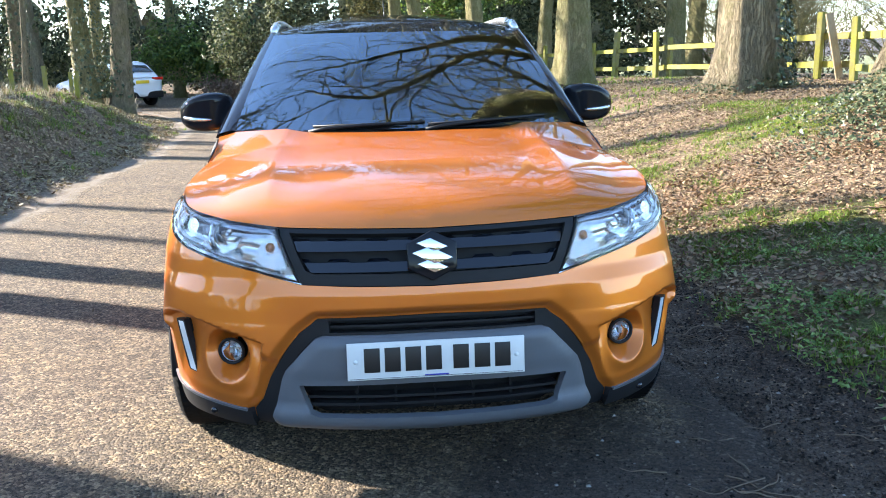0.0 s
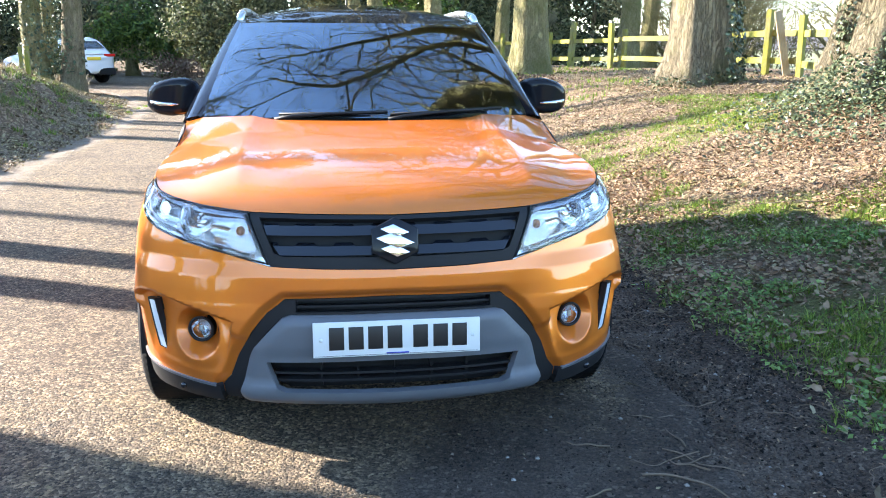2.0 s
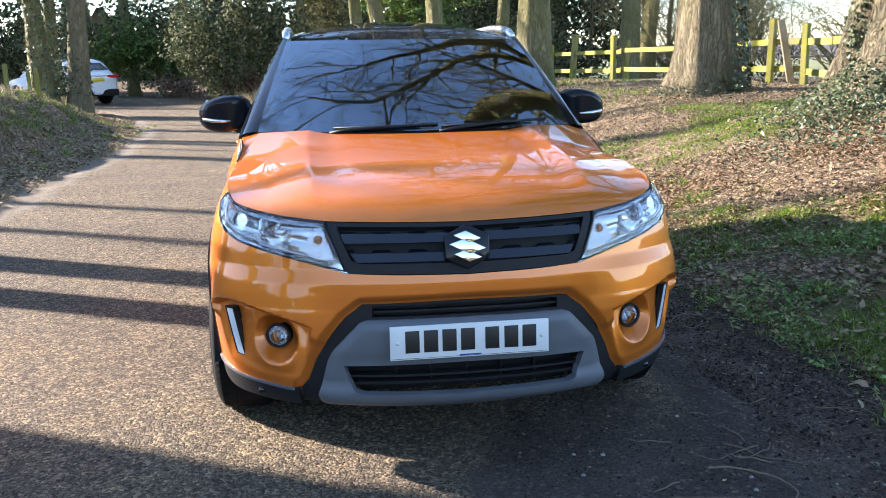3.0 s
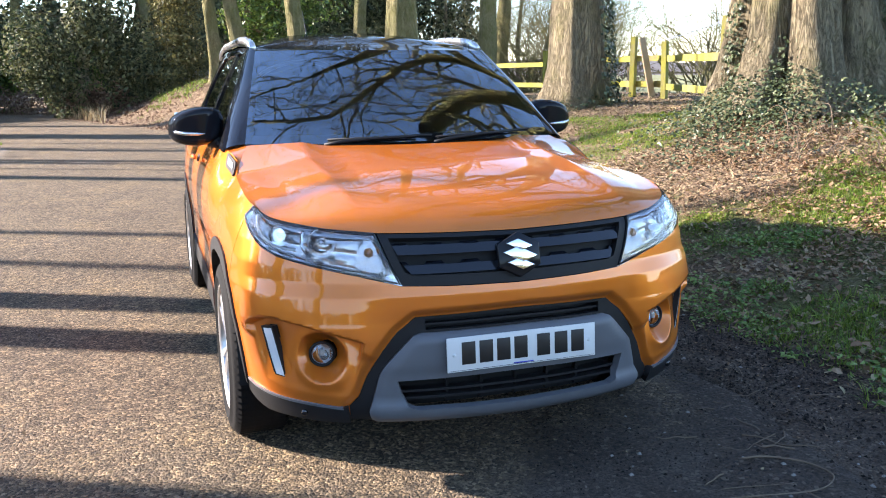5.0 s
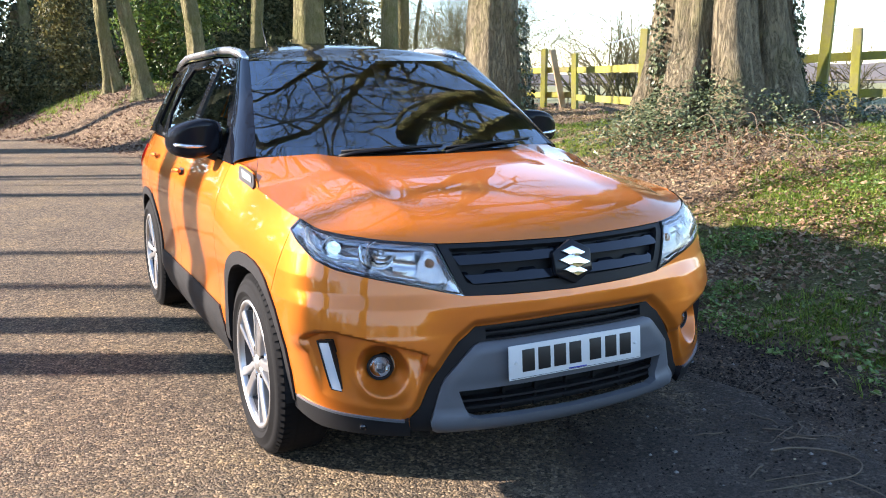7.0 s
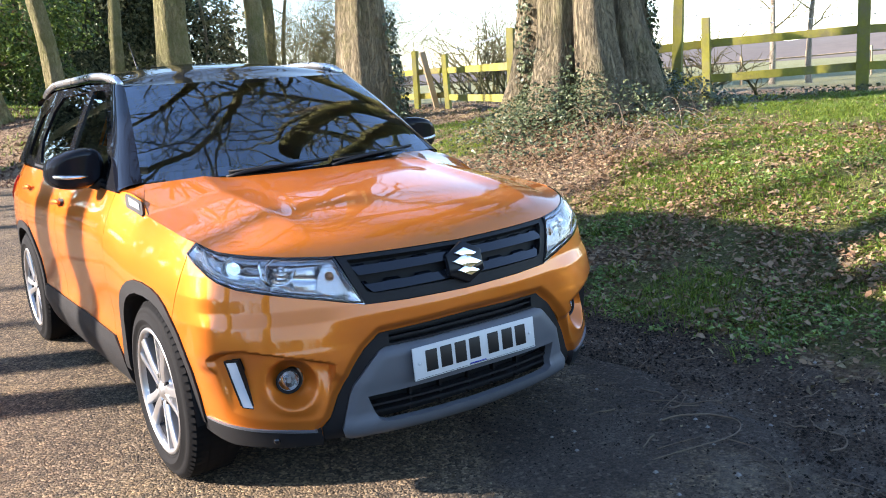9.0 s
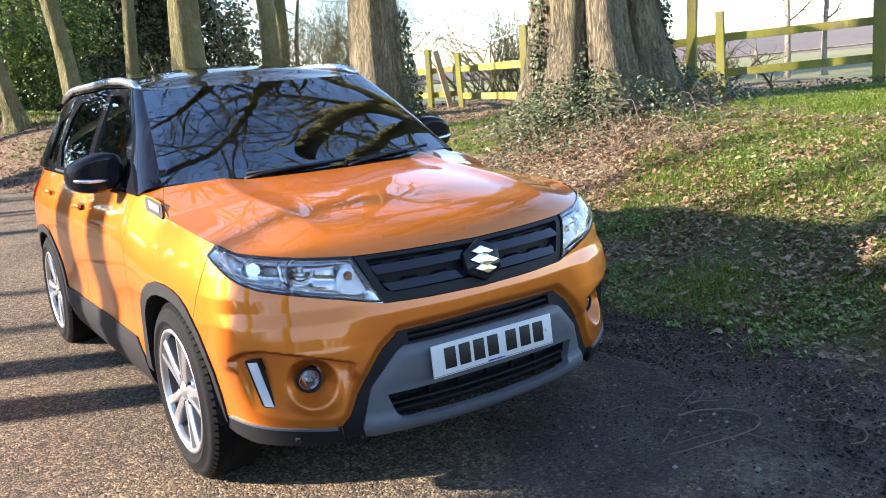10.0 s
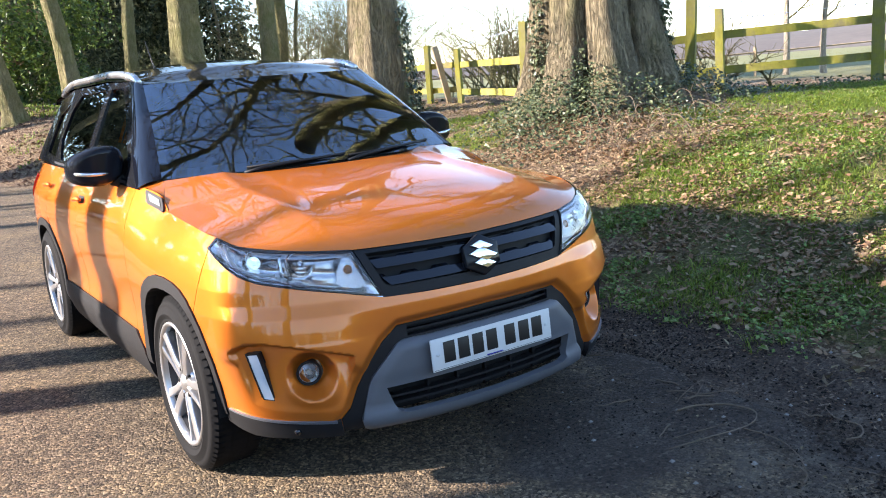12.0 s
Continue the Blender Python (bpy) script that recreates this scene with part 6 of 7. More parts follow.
blades("grass", x, y, rng, 0.03, 0.10, M_BANK, "rough olive grass on the far bank", 7, 0.005, 1.3, 0.08)
x, y, rng = pick(5000, -6, 4.5, 18, 30, lambda x, y: sstep(0.8, 2.0, off_right(x, y)) * patchy(x, y, 1.1, 4.0, 0.0, 0.5), 26)
blades("grass", x, y, rng, 0.05, 0.14, M_GRASS, "mossy green tufts on the bank at the bend", 7, 0.008, 1.3, 0.12)
x, y, rng = pick(240, -6.6, -3.9, 3, 18, lambda x, y: 0.25 + 0.75 * sstep(0.9, 1.6, off_left(x, y)), 27)
blades("grass", x, y, rng, 0.04, 0.11, M_GRASS, "green tussocks on the far bank", 26, 0.005, 1.2, 0.10)
M_STRAW = leaf_material("dry_stems", (0.20, 0.14, 0.075), (0.32, 0.25, 0.14), (0.45, 0.37, 0.23), 0.7, 0.2)
x, y, rng = pick(5000, -9, -4.2, 4, 24, lambda x, y: 0.8 * sstep(1.6, 2.8, off_left(x, y)) * patchy(x, y, 1.7, 1.0), 24)
blades("dry_stems", x, y, rng, 0.10, 0.30, M_STRAW, "dry straw-coloured stems on the bank top", 4, 0.005, 0.7, 0.06)
x, y, rng = pick(2600, -12, 1, 25, 34, lambda x, y: ((off_left(x, y) > 0.3) | ((off_right(x, y) > 0.2) & (x < -2.2))) * 0.8, 25)
blades("dry_stems", x, y, rng, 0.15, 0.6, M_STRAW, "dry bracken stems beyond the bend", 5, 0.012, 0.9, 0.12)
x, y, rng = pick(30000, 1.4, 5.8, -2.5, 5, lambda x, y: sstep(0.40, 0.75, off_right(x, y)) * (0.06 + 0.94 * patchy(x, y, 2.1, 6.0, -0.25, 0.15)) * patchy(x, y, 6.0, 1.0, -0.3, 0.1) * sstep(4.2, 2.2, off_right(x, y)) * sstep(3.2, 1.4, y), 31)
for k in range(3):
    x2, y2 = x + rng.normal(0, 0.022, len(x)), y + rng.normal(0, 0.022, len(x))
    z2 = ground_z(x2, y2) + rng.uniform(0.01, 0.05, len(x))
    scatter("low_weeds", np.stack([x2, y2, z2], -1), np.stack([rng.normal(0, 0.5, len(x)), rng.normal(0, 0.5, len(x)), np.ones(len(x))], -1), rng.uniform(0.014, 0.036, len(x)), M_WEED, "low green weeds and seedlings in the shade", "weeds", seed=40 + k, aspect=0.7)


x, y, rng = pick(60000, 1.5, 8.5, -2.5, 9, lambda x, y: 0.75 * grassy(x, y) * patchy(x, y, 5.1, 2.0, -0.2, 0.4), 33)
z = ground_z(x, y) + rng.uniform(0.006, 0.032, len(x))
M_CLOVER = leaf_material("clover_leaves", (0.085, 0.125, 0.013), (0.18, 0.225, 0.026), (0.33, 0.35, 0.06), 0.55, 0.35)
scatter("low_weeds", np.stack([x, y, z], -1), np.stack([rng.normal(0, 0.6, len(x)), rng.normal(0, 0.6, len(x)), np.ones(len(x))], -1), rng.uniform(0.012, 0.030, len(x)), M_CLOVER, "low clover and moss among the verge grass", "weeds", seed=44, aspect=0.8)


def ivy_round(cx, cy, r0, r1, z0, z1, n, seed, size, a0=0.0, a1=2 * math.pi, flare=0.0, parent=None):
    rng = np.random.default_rng(seed)
    a, z = rng.uniform(a0, a1, n), z0 + (z1 - z0) * rng.random(n) ** 1.5
    r = (r0 + (r1 - r0) * (z - z0) / (z1 - z0)) + rng.uniform(-0.01, 0.10, n) + flare * np.exp(-(z - z0) / 0.3)
    c = np.stack([cx + r * np.cos(a), cy + r * np.sin(a), z], -1)
    nn = np.stack([np.cos(a), np.sin(a), 0.5 + 0 * a], -1) + rng.normal(0, 0.45, (n, 3))
    return scatter("ivy", c, nn, rng.uniform(size * 0.6, size * 1.2, n), M_IVY, "dark glossy ivy climbing the trunk", "ivy", seed=seed, aspect=0.85)


x, y, rng = pick(72000, 3.0, 7.6, 2.6, 7.4, lambda x, y: np.clip(1.2 * np.exp(-(((x - 5.0) / 0.95) ** 2 + ((y - 4.8) / 0.95) ** 2) ** 1.1) + 0.9 * np.exp(-(((x - 6.55) / 0.6) ** 2 + ((y - 4.45) / 0.5) ** 2)), 0, 1) * (0.20 + 0.65 * patchy(x, y, 3.0, 5.0, -0.5, 0.3)), 51)
z = ground_z(x, y) + rng.random(len(x)) * (0.08 + 0.42 * np.exp(-(((x - 5.05) / 0.8) ** 2 + ((y - 4.75) / 0.8) ** 2))) + 0.02
foot = np.exp(-(((x - 6.5) / 0.55) ** 2 + ((y - 4.45) / 0.5) ** 2))
z = z + rng.random(len(x)) * 0.30 * foot
scatter("ivy", np.stack([x, y, z], -1), np.stack([rng.normal(-0.3, 0.5, len(x)), rng.normal(-0.3, 0.5, len(x)), np.ones(len(x))], -1), rng.uniform(0.024, 0.052, len(x)), M_IVY, "glossy ivy mounded round the foot of the trunk", "ivy", seed=52, aspect=0.85)
ivy_round(5.64, 5.16, 0.90, 0.66, 0.75, 1.7, 1000, 53, 0.048, 2.5, 3.7)
ivy_round(5.64, 5.16, 0.86, 0.58, 0.75, 3.6, 1700, 58, 0.050, 2.1, 2.95)
ivy_round(5.64, 5.16, 0.80, 0.56, 0.75, 2.6, 320, 59, 0.042, 3.86, 4.08)
ivy_round(5.64, 5.16, 0.80, 0.52, 0.75, 4.2, 3600, 54, 0.055, -1.05, 0.35)
ivy_round(5.85, 10.8, 0.66, 0.50, 0.75, 2.6, 900, 55, 0.08, -1.3, 0.8)
x, y, rng = pick(2600, 4.6, 7.2, 9.7, 12, lambda x, y: np.exp(-(((x - 5.7) / 0.75) ** 2 + ((y - 10.5) / 0.6) ** 2)), 56)
lay(x, y, rng, "ivy", 0.04, 0.08, M_IVY, "ivy at the foot of the roadside tree", "ivy", 0.6, 0.18, 57, 0.85)
for k, (cx, cy, r) in enumerate(((-7.3, 21.6, 0.33), (-6.6, 21.9, 0.32), (-9.6, 19.5, 0.26), (-9.9, 24, 0.3), (-12.2, 24.5, 0.32), (-8.6, 27.5, 0.27))):
    ivy_round(cx, cy, r, r * 0.85, 0.6, 6.5, 900, 60 + k, 0.10)


def leaf_cloud(blobs, n, size, material, name, label, category, seed):
    """Leaves over a group of uneven clumps."""
    rng = np.random.default_rng(seed)
    c, nn = [], []
    per = max(1, n // len(blobs))
    for bx, by, bz, rx, ry, rz in blobs:
        d = rng.normal(size=(per, 3))
        d /= np.linalg.norm(d, axis=1)[:, None]
        lump = 1 + 0.28 * np.sin(3.1 * d[:, :1] + bx) * np.sin(2.7 * d[:, 1:2] + by) + 0.2 * np.sin(6.3 * d[:, 2:] + bz)
        r = (rng.random((per, 1)) ** 0.4) * lump
        c.append(np.array((bx, by, bz)) + d * r * np.array((rx, ry, rz)))
        nn.append(d + rng.normal(0, 0.7, (per, 3)) + np.array((0, 0, 0.4)))
    c, nn = np.concatenate(c), np.concatenate(nn)
    keep = c[:, 2] > 0.05
    c, nn = c[keep], nn[keep]
    return scatter(name, c, nn, rng.uniform(size * 0.6, size * 1.3, len(c)), material, label, category, seed=seed)


rng = np.random.default_rng(77)
wall = []
for k in range(74):
    bx = -32 + 44.5 * k / 73 + rng.normal(0, 0.6)
    far = 35 + 0.10 * abs(bx) + rng.uniform(0, 9)
    wall.append((bx, far, rng.uniform(1.0, 7.5) if bx > -3 else (rng.uniform(0.6, 4.0) if k % 3 else rng.uniform(6.0, 10.0)), rng.uniform(1.6, 2.8), 1.6, rng.uniform(1.6, 3.0) if bx > -3 else rng.uniform(1.2, 2.0)))
for k in range(13):
    wall.append((8.2 + 0.45 * k + rng.normal(0, 0.3), 37 + rng.uniform(-1.5, 3), rng.uniform(0.8, 6.5), 1.4, 1.3, rng.uniform(1.2, 2.2)))
leaf_cloud(wall, 70000, 0.24, M_EVER, "evergreen_wood", "dark evergreen woodland beyond the lane", "wood", 78)
leaf_cloud([(bx, 46 + rng.uniform(0, 4), rng.uniform(1, 17) if bx > -3 else rng.uniform(6.5, 14.0), 3.2 if bx > -3 else 2.2, 2, 3.4 if bx > -3 else 1.9) for bx in np.linspace(-38, 12.5, 58)], 45000, 0.50, M_EVER, "evergreen_wood", "dense dark trees deep in the wood", "wood", 79)
# Added tops above the view; they only darken what roof and bonnet reflect.
leaf_cloud([(bx, 50 + rng.uniform(0, 4), rng.uniform(17, 27), 3.4, 2, 3.2) for bx in np.linspace(-22, 11, 30)], 20000, 0.55, M_EVER, "evergreen_wood", "unseen dark tree tops added for the car's reflections", "wood", 80)
side_wood = []
for k in range(44):
    side_wood.append((-19 - rng.uniform(0, 7), -24 + 1.35 * k, rng.uniform(0.4, 4.2), 2.2, 2.0, rng.uniform(1.2, 2.2)))
leaf_cloud(side_wood, 30000, 0.34, M_EVER, "evergreen_wood", "dark woodland understorey behind the far bank", "wood", 91)
# Added wood behind the camera, never in view: closes the car's reflections and low sky.
back_wood = [(-22 + 2.1 * k, -17 - rng.uniform(0, 5), rng.uniform(0.3, 2.2), 2.0, 2.0, rng.uniform(1.0, 1.6)) for k in range(20)]
leaf_cloud(back_wood, 22000, 0.34, M_EVER, "evergreen_wood", "unseen dark wood added behind the camera", "wood", 92)
leaf_cloud([(-9.5 + 1.1 * k, 35.2 + rng.uniform(-0.8, 0.8), rng.uniform(0.9, 2.4), 1.0, 0.9, 1.1) for k in range(7)], 9000, 0.17, M_LAUREL, "laurel_bush", "bright green laurel bushes at the bend", "bush", 80)
leaf_cloud([(2.6, 25.8, 3.6, 1.3, 1.0, 1.6), (3.6, 26.5, 2.2, 1.3, 1.0, 1.5), (2.2, 26.8, 1.5, 0.9, 0.8, 1.2), (4.4, 27, 4.2, 1.2, 1.0, 1.5)], 8000, 0.15, M_LAUREL, "laurel_bush", "leafy green evergreen bush behind the trunks", "bush", 81)
leaf_cloud([(-0.9 - 0.9 * k, 29 + 0.2 * k, 1.4 + 0.8 * (k % 3), 0.9, 0.9, 1.5) for k in range(5)], 9000, 0.15, M_EVER, "holly_bush", "dark glossy holly by the lane end", "bush", 82)
cone = []
for k in range(14):
    z = 0.8 + 0.62 * k
    cone.append((0.25 + rng.normal(0, 0.12), 28.2 + rng.normal(0, 0.12), z, 1.15 * (1 - 0.05 * k), 1.1 * (1 - 0.05 * k), 0.65))
leaf_cloud(cone, 12000, 0.13, M_CONIFER, "conifer", "olive-brown conifer at the lane end", "conifer", 83)
M_BEECH = leaf_material("brown_beech_leaves", (0.13, 0.075, 0.04), (0.24, 0.15, 0.085), (0.36, 0.26, 0.16), 0.6, 0.2)
M_BRACKEN = leaf_material("dead_bracken", (0.10, 0.055, 0.036), (0.20, 0.125, 0.080), (0.32, 0.225, 0.15), 0.7, 0.15)
leaf_cloud([(-4.0 + 0.45 * k, 31.6 - 0.35 * k, 0.45 + 0.25 * (k % 2), 0.55, 0.45, 0.5) for k in range(6)] + [(-5.2, 33.4, 0.5, 0.7, 0.5, 0.55), (-6.2, 35.0, 0.5, 0.8, 0.5, 0.6)], 6000, 0.11, M_BRACKEN, "bracken", "reddish dead bracken and brush at the bend", "bracken", 86)
leaf_cloud([(1.5 + 0.5 * k, 27.2, 1.2 + 0.9 * k, 0.6, 0.5, 0.9) for k in range(4)], 2600, 0.12, M_BEECH, "beech_hedge", "beech with brown winter leaves", "hedge", 84)
for k, (bx, by, h) in enumerate(((13.2, 31.5, 6.5), (15.4, 34.5, 8.0), (16.8, 31.0, 6.0), (18.6, 35.0, 7.5), (12.0, 36.0, 7.0))):
    tree(bx, by, 0.14, h, 430 + k, "bare brown field tree behind the fence", sides=10, flare=1.3, limbs=9, first=1.6, spread=3.0, depth=1, curve=0.5)
leaf_cloud([(14.6 + 1.6 * k, 34 + 1.2 * (k % 2), 0.9 + 0.5 * (k % 3), 1.3, 1.0, 0.9) for k in range(5)], 5000, 0.11, M_BEECH, "beech_hedge", "low brown hedge in winter leaf behind the fence", "hedge", 85)

# bare hedge and field trees against the sky
def twiggy(x, y, h, seed, n=9):
    rng_ = random.Random(seed)
    w = Wood()
    z = float(ground_z(x, y)) - 0.05
    for k in range(n):
        limb(w, rng_, (x + rng_.gauss(0, 0.25), y + rng_.gauss(0, 0.25), z), (rng_.gauss(0, 0.4), rng_.gauss(0, 0.4), 1), h * rng_.uniform(0.7, 1.1), 0.03, 2, 0.0, 4, 0.2)
    ob = mesh_object("bare_bush", w.verts, w.faces, M_BRANCH, None, True)
    return tagged(ob, "leafless twiggy bush beyond the fence", "bush", "bare bushes beyond the fence")


for k, (bx, by, h) in enumerate(((9.6, 12.5, 2.0), (8.4, 9.3, 1.5), (11.5, 14.6, 2.3), (13.6, 15.4, 2.2), (15.5, 21.5, 3.4), (18.5, 24, 3.8), (21, 26, 3.5), (7.9, 6.9, 1.2), (8.3, 5.4, 0.9), (24.5, 25, 3.4), (13.5, 25, 4.0), (13.6, 29.5, 5.5), (14.6, 27.5, 5.0), (15.8, 30.5, 6.0), (12.9, 27.0, 4.5), (11.6, 24.0, 3.6), (17.2, 29.5, 4.6), (10.6, 19.5, 2.8))):
    twiggy(bx, by, h, 300 + k, 9 if k < 11 else 20)
for bx, by, sd in ((21.4, 13.6, 401), (22.4, 13.0, 402)):
    tree(bx, by, 0.10, 7, sd, "slender bare tree standing out in the field", sides=10, flare=1.3, limbs=8, first=1.6, spread=2.2, depth=1, curve=0.5, material=M_PALE)

ridge_a = np.radians(np.linspace(5, 150, 60))
HX, HV = np.meshgrid(ridge_a, np.linspace(0, 1, 5))
dist = 420 + 160 * HV
hill_h = (9 + 13 * sstep(0.75, 1.35, HX) + 1.6 * np.sin(HX * 17) + 0.8 * np.sin(HX * 61)) * np.sqrt(HV)
M_HILL = Nodes("far_woods", 0.95, spec=0.1)
M_HILL.set("Base Color", M_HILL.mix(M_HILL.noise(0.09, 6, 0.7), (0.085, 0.075, 0.072), (0.16, 0.14, 0.125)))
tagged(sheet("backdrop", dist * np.sin(HX), dist * np.cos(HX), hill_h + 0.3, M_HILL.mat), "low wooded hills on the horizon", "hills", kind="structure")

# deep wood that closes the view up the lane: a sheet with shade and haze in its colour
wx = np.linspace(-85, 17, 240)
WX, WV = np.meshgrid(wx, np.linspace(0, 1, 14))
tops = 4.6 + 6.9 * sstep(-6, 6, wx) + 1.6 * np.sin(wx * 0.7) + 1.1 * np.sin(wx * 1.9 + 1) + 0.8 * np.sin(wx * 4.7)
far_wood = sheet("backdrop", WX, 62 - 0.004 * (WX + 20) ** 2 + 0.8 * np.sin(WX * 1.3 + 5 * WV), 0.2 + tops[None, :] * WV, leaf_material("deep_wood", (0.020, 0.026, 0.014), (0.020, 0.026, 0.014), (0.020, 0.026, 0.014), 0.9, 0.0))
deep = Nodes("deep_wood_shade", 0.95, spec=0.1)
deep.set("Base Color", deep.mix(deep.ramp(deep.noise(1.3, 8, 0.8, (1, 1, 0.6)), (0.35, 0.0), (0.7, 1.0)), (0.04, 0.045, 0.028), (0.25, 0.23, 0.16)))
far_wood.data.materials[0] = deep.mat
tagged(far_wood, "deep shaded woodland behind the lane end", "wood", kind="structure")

# low stone wall at the bend
M_STONE = plain_material("grey_stones", (0.22, 0.20, 0.175), 0.9)
wall_ob = tagged(new("stone_wall"), "low grey stone wall behind the trees", "wall")
rs = random.Random(9)
for row in range(-2, 4):
    for k in range(12):
        b = block(0.40 * rs.uniform(0.8, 1.1), 0.25, 0.17, (0.6 + 0.42 * k + 0.2 * (row % 2), 31.0 + 0.12 * k, 0.95 + 0.185 * row), 0.02, 1)
        part("stone", b, M_STONE, wall_ob, smooth=False)

# twigs and stones on the mud
def twig(points, r, label="thin bare fallen twig on the mud"):
    points = spline(points, 4)
    pts = [(x, y, float(ground_z(x, y)) + 0.012 + h) for x, y, h in points]
    ob = part("twig", rod(pts, [r * (1 - 0.5 * k / len(pts)) for k in range(len(pts))], 5), M_TWIG, None)
    return tagged(ob, label, "twig", "fallen twigs")


twig([(x, y, 0.012) for x, y in ((0.772, -0.149), (0.849, -0.16), (0.923, -0.211), (0.963, -0.261), (0.976, -0.35), (0.908, -0.409), (0.815, -0.423), (0.672, -0.396), (0.483, -0.362))], 0.0045, "pale curved fallen twig on the gritty mud")
twig([(x, y, 0.010) for x, y in ((0.815, -0.423), (0.822, -0.56), (0.756, -0.693), (0.635, -0.812))], 0.003)
rt = random.Random(17)
for k in range(90):
    x0, y0, a, l = rt.uniform(0.55, 2.3), rt.uniform(-1.2, 2.2), rt.uniform(0, 6.3), rt.uniform(0.08, 0.30)
    pts, b = [], a
    for j in range(5):
        pts.append((x0 + l * j / 4 * math.cos(b), y0 + l * j / 4 * math.sin(b), rt.uniform(0, 0.012)))
        b += rt.gauss(0, 0.16)
    twig(pts, rt.uniform(0.002, 0.0045))
for k in range(16):
    x0, y0, a, l = rt.uniform(2.6, 6.0), rt.uniform(2.5, 6.0), rt.uniform(0, 6.3), rt.uniform(0.25, 0.7)
    twig([(x0 + l * j / 4 * math.cos(a), y0 + l * j / 4 * math.sin(a), rt.uniform(0.01, 0.06)) for j in range(5)], rt.uniform(0.003, 0.006), "thin fallen branch lying in the leaf litter")
for k in range(64):
    x0, y0, a, l = rt.gauss(4.6, 0.55), rt.gauss(3.6, 0.42), rt.uniform(0, 6.3), rt.uniform(0.2, 0.62)
    hgt = rt.uniform(0.04, 0.28)
    twig([(x0 + l * j / 6 * math.cos(a + 0.1 * j), y0 + l * j / 6 * math.sin(a + 0.1 * j), hgt * math.sin(math.pi * (j + 0.3) / 6.6)) for j in range(7)], rt.uniform(0.002, 0.0042), "dead arching bramble stem before the ivy")
stones = Wood()
rng = np.random.default_rng(90)
for k in range(420):
    left_side = k % 3 == 0
    x = rng.uniform(-3.6, -2.6) if left_side else rng.uniform(0.3, 2.0)
    y = rng.uniform(3, 14) if left_side else rng.uniform(-1.6, 2.6)
    s = 0.003 + 0.007 * rng.random() ** 3
    z = float(ground_z(x, y)) + (0.010 if -2.8 < x < 1.0 else 0.0)
    q = [Vector((x + s * dx, y + s * dy, z + s * dz)) for dx, dy, dz in ((-1, -0.8, 0), (1, -1, 0), (0.9, 1, 0), (-1, 0.9, 0), (-0.5, -0.5, 0.9), (0.6, -0.4, 0.8), (0.4, 0.5, 1.0), (-0.6, 0.4, 0.8))]
    stones.add(q, [(4, 5, 6, 7), (0, 1, 5, 4), (1, 2, 6, 5), (2, 3, 7, 6), (3, 0, 4, 7)])
tagged(mesh_object("pebbles", stones.verts, stones.faces, M_STONE), "small pale stones in the mud and grit", "pebbles", kind="stuff")

crumb_soil = Nodes("mud_crumbs", 0.9, spec=0.15)
crumb_soil.set("Base Color", crumb_soil.ramp(crumb_soil.island(), (0.0, (0.006, 0.005, 0.004)), (0.55, (0.034, 0.025, 0.020)), (0.92, (0.085, 0.064, 0.050)), (1.0, (0.17, 0.135, 0.105))))
cx, cy, rng = pick(90000, -0.2, 2.3, -1.5, 2.8, lambda x, y: sstep(-0.05, 0.45, x + 0.16 * bumps(x, y, 4.0)) * sstep(0.9, 0.45, off_right(x, y)) * (0.25 + 0.75 * patchy(x, y, 5.0, 2.0, -0.5, 0.4)), 95)
cs = 0.002 + 0.007 * rng.random(len(cx)) ** 4
cz = np.maximum(ground_z(cx, cy), 0.010 * (off_right(cx, cy) < 0.1)) - 0.001
base = np.array(((-1, -0.8, 0), (1, -0.9, 0), (0.1, 1.1, 0), (0.1, 0, 1.0)))
spin = rng.uniform(0, 2 * np.pi, len(cx))
rot = np.stack([np.cos(spin), -np.sin(spin), np.sin(spin), np.cos(spin)], -1).reshape(-1, 2, 2)
shape4 = base[None] * cs[:, None, None] * rng.uniform(0.7, 1.4, (len(cx), 1, 3))
flat = np.einsum("nij,nkj->nki", rot, shape4[..., :2])
pts4 = np.concatenate([flat, shape4[..., 2:]], -1) + np.stack([cx, cy, cz], -1)[:, None, :]
k4 = np.arange(len(cx))[:, None] * 4
tri4 = np.concatenate([k4 + np.array([q]) for q in ((0, 1, 3), (1, 2, 3), (2, 0, 3))])
tagged(mesh_object("mud_crumbs", pts4.reshape(-1, 3).tolist(), tri4.tolist(), crumb_soil.mat), "crumbly dark mud and grit at the road edge", "mud", kind="stuff")

# ---- the white car on the bend ----
white_car = tagged(new("white_car"), "white five-door car with red rear lamps at the bend", "car")
white_car.matrix_basis = Matrix.Translation((-9.35, 30.7, 0.02)) @ Matrix.Rotation(radians(46), 4, "Z")
M_WHITE = paint_material("white_car_paint", (0.74, 0.75, 0.77), 0.0, 0.3, False)
M_YELLOW = plain_material("yellow_plate", (0.70, 0.48, 0.03), 0.4, bump=0.0)


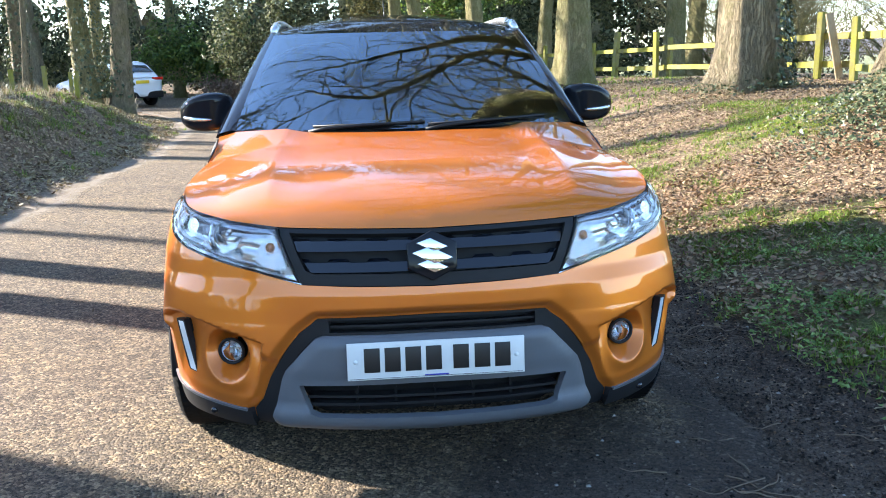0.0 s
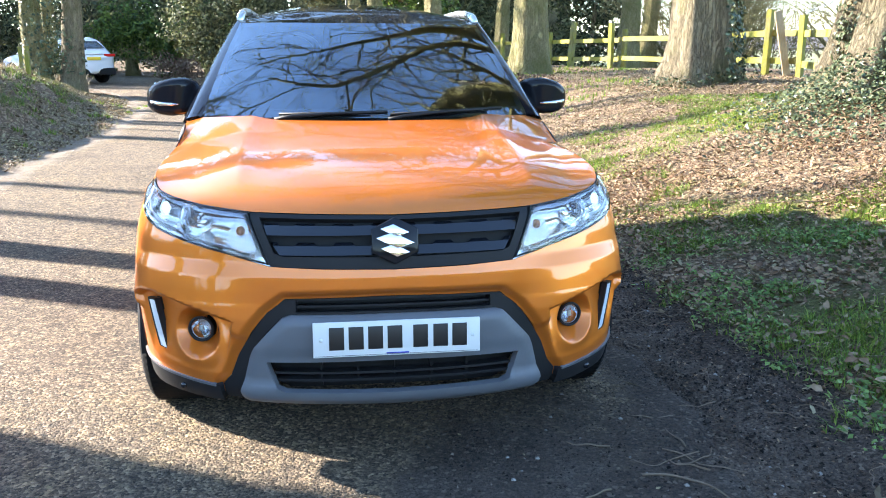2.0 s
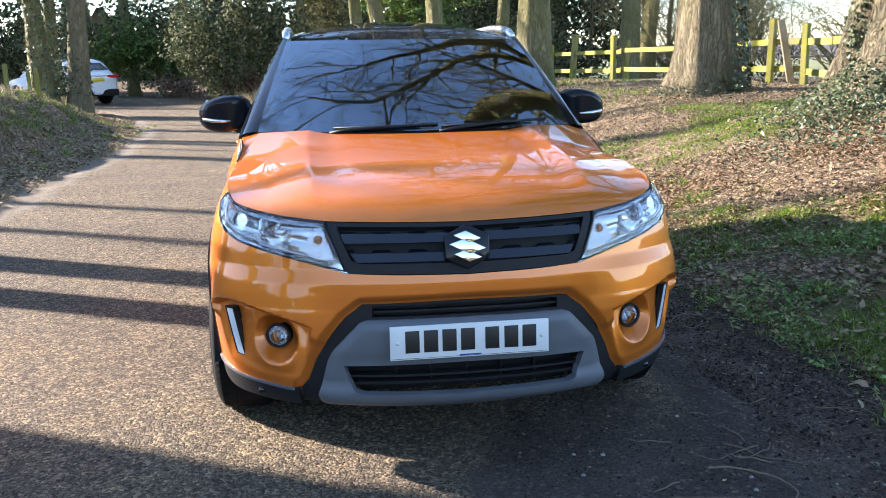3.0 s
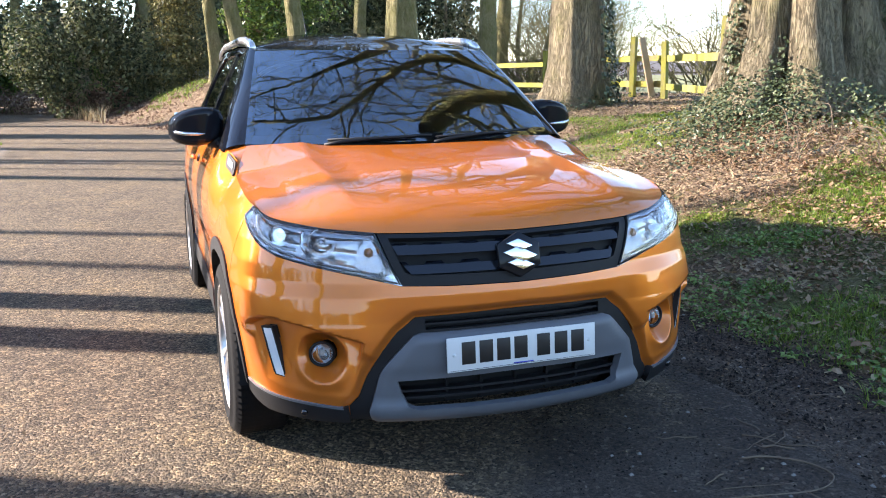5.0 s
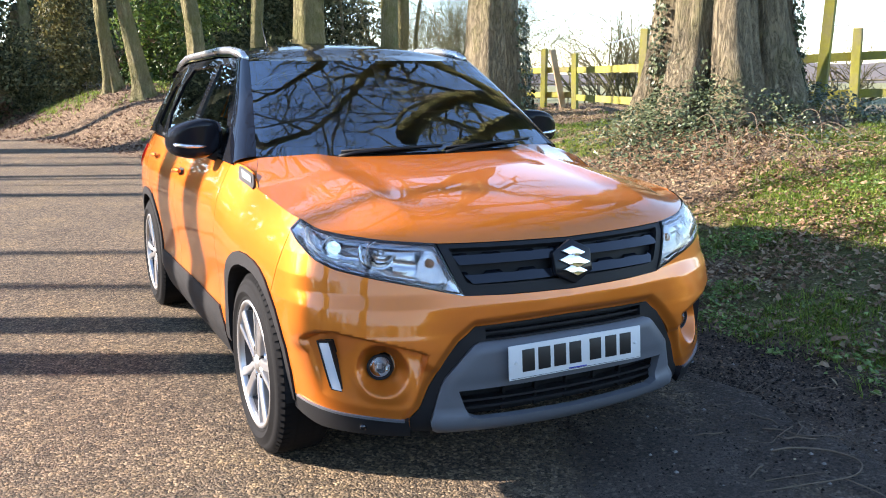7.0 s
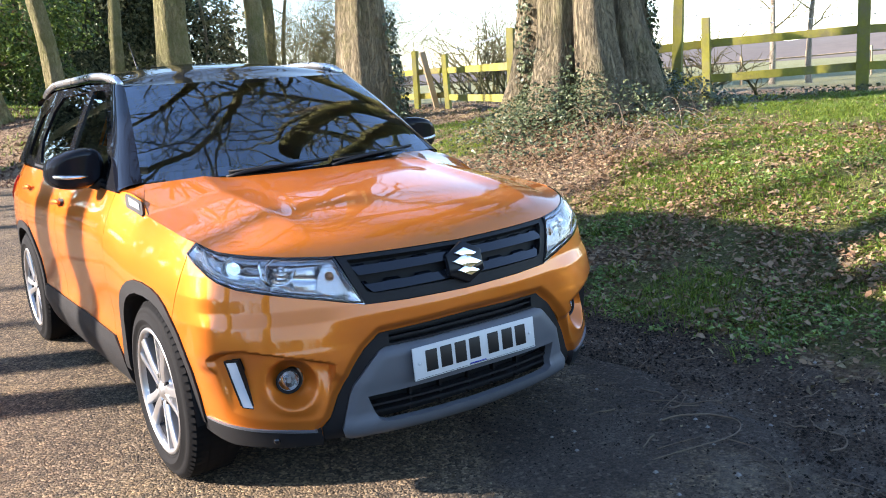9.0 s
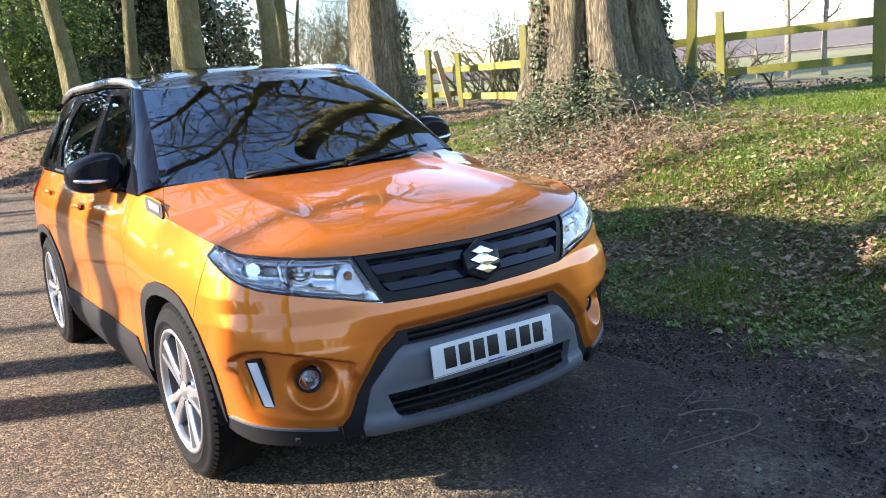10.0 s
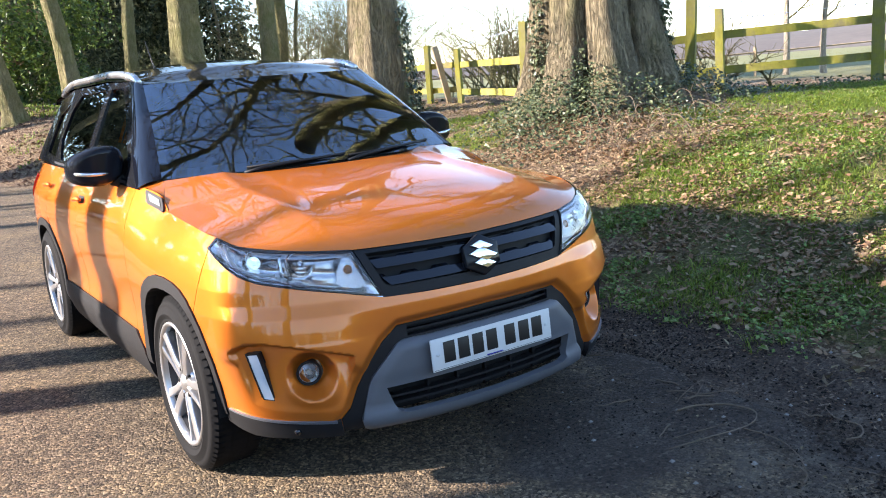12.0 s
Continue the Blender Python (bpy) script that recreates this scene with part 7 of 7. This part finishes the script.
def hull(outline, half, pull, z_mid):
    """A car shell: a side outline (y, z) swept across, narrowing upwards."""
    bm = bmesh.new()
    rings = []
    for x in np.linspace(-1, 1, 13):
        f = 1 - 0.10 * abs(x) ** 4
        rings.append([bm.verts.new((half * x * (1 - pull * max(0, z - z_mid)), (y - 2.3) * f + 2.3 - 2.3, z_mid + (z - z_mid) * (1 - 0.05 * abs(x) ** 5))) for y, z in outline])
    n = len(outline)
    for a, b in zip(rings, rings[1:]):
        for k in range(n):
            bm.faces.new((a[k], a[(k + 1) % n], b[(k + 1) % n], b[k]))
    bm.faces.new(rings[0][::-1])
    bm.faces.new(rings[-1])
    bmesh.ops.recalc_face_normals(bm, faces=bm.faces)
    return bm


lower = spline([(0.0, 0.35), (0.0, 0.75), (0.05, 0.98), (0.9, 1.03), (2.6, 1.0), (3.5, 0.95), (4.3, 0.80), (4.5, 0.60), (4.48, 0.32), (2.3, 0.26)], 4)
part("body", hull([tuple(p) for p in lower], 0.92, 0.0, 0.9), M_WHITE, white_car)
upper = spline([(0.02, 1.0), (0.30, 1.24), (0.62, 1.50), (1.2, 1.60), (2.0, 1.61), (2.7, 1.46), (3.55, 0.98)], 5)
part("cabin", hull([tuple(p) for p in upper], 0.86, 0.30, 0.98), M_WHITE, white_car)
part("rear_screen", slab([(-0.58, 0.0), (0.58, 0.0), (0.48, 0.36), (-0.48, 0.36)], 0.02, 0.004), M_TINT, white_car)
white_car.children[-1].matrix_basis = Matrix.Translation((0, -2.10, 1.21)) @ Matrix.Rotation(radians(-50), 4, "X")
for s in (1, -1):
    win = slab([(-1.65, 1.06), (0.75, 1.04), (0.15, 1.40), (-0.4, 1.52), (-1.2, 1.50)], 0.02, 0.004, "yz")
    bmesh.ops.transform(win, matrix=Matrix.Translation((s * 0.872, 0, 0)) @ Matrix.Translation((0, 0, 1.0)) @ Matrix.Rotation(s * radians(-14), 4, "Y") @ Matrix.Translation((0, 0, -1.0)), verts=win.verts)
    part("side_window", win, M_TINT, white_car)
    part("rear_lamp", block(0.42, 0.06, 0.10, (s * 0.64, -2.27, 0.97), 0.02), M_RED, white_car)
    for y in (-1.42, 1.36):
        t = lathe([(0.20, -0.11), (0.33, -0.11), (0.36, -0.06), (0.36, 0.10), (0.2, 0.11)], 24)
        bmesh.ops.translate(t, vec=(s * 0.82, y, 0.36), verts=t.verts)
        tyre = part("wheel", t, M_RUBBER, white_car)
        r = lathe([(0.0005, -0.10 * s), (0.22, -0.09 * s), (0.23, 0.0)], 16)
        bmesh.ops.translate(r, vec=(s * 0.86, y, 0.36), verts=r.verts)
        part("rim", r, M_ALLOY_DARK, tyre)
part("rear_bumper", block(1.66, 0.12, 0.24, (0, -2.24, 0.42), 0.04, 3), M_TRIM, white_car)
part("number_plate", block(0.52, 0.02, 0.11, (0, -2.32, 0.86), 0.003), M_YELLOW, white_car)
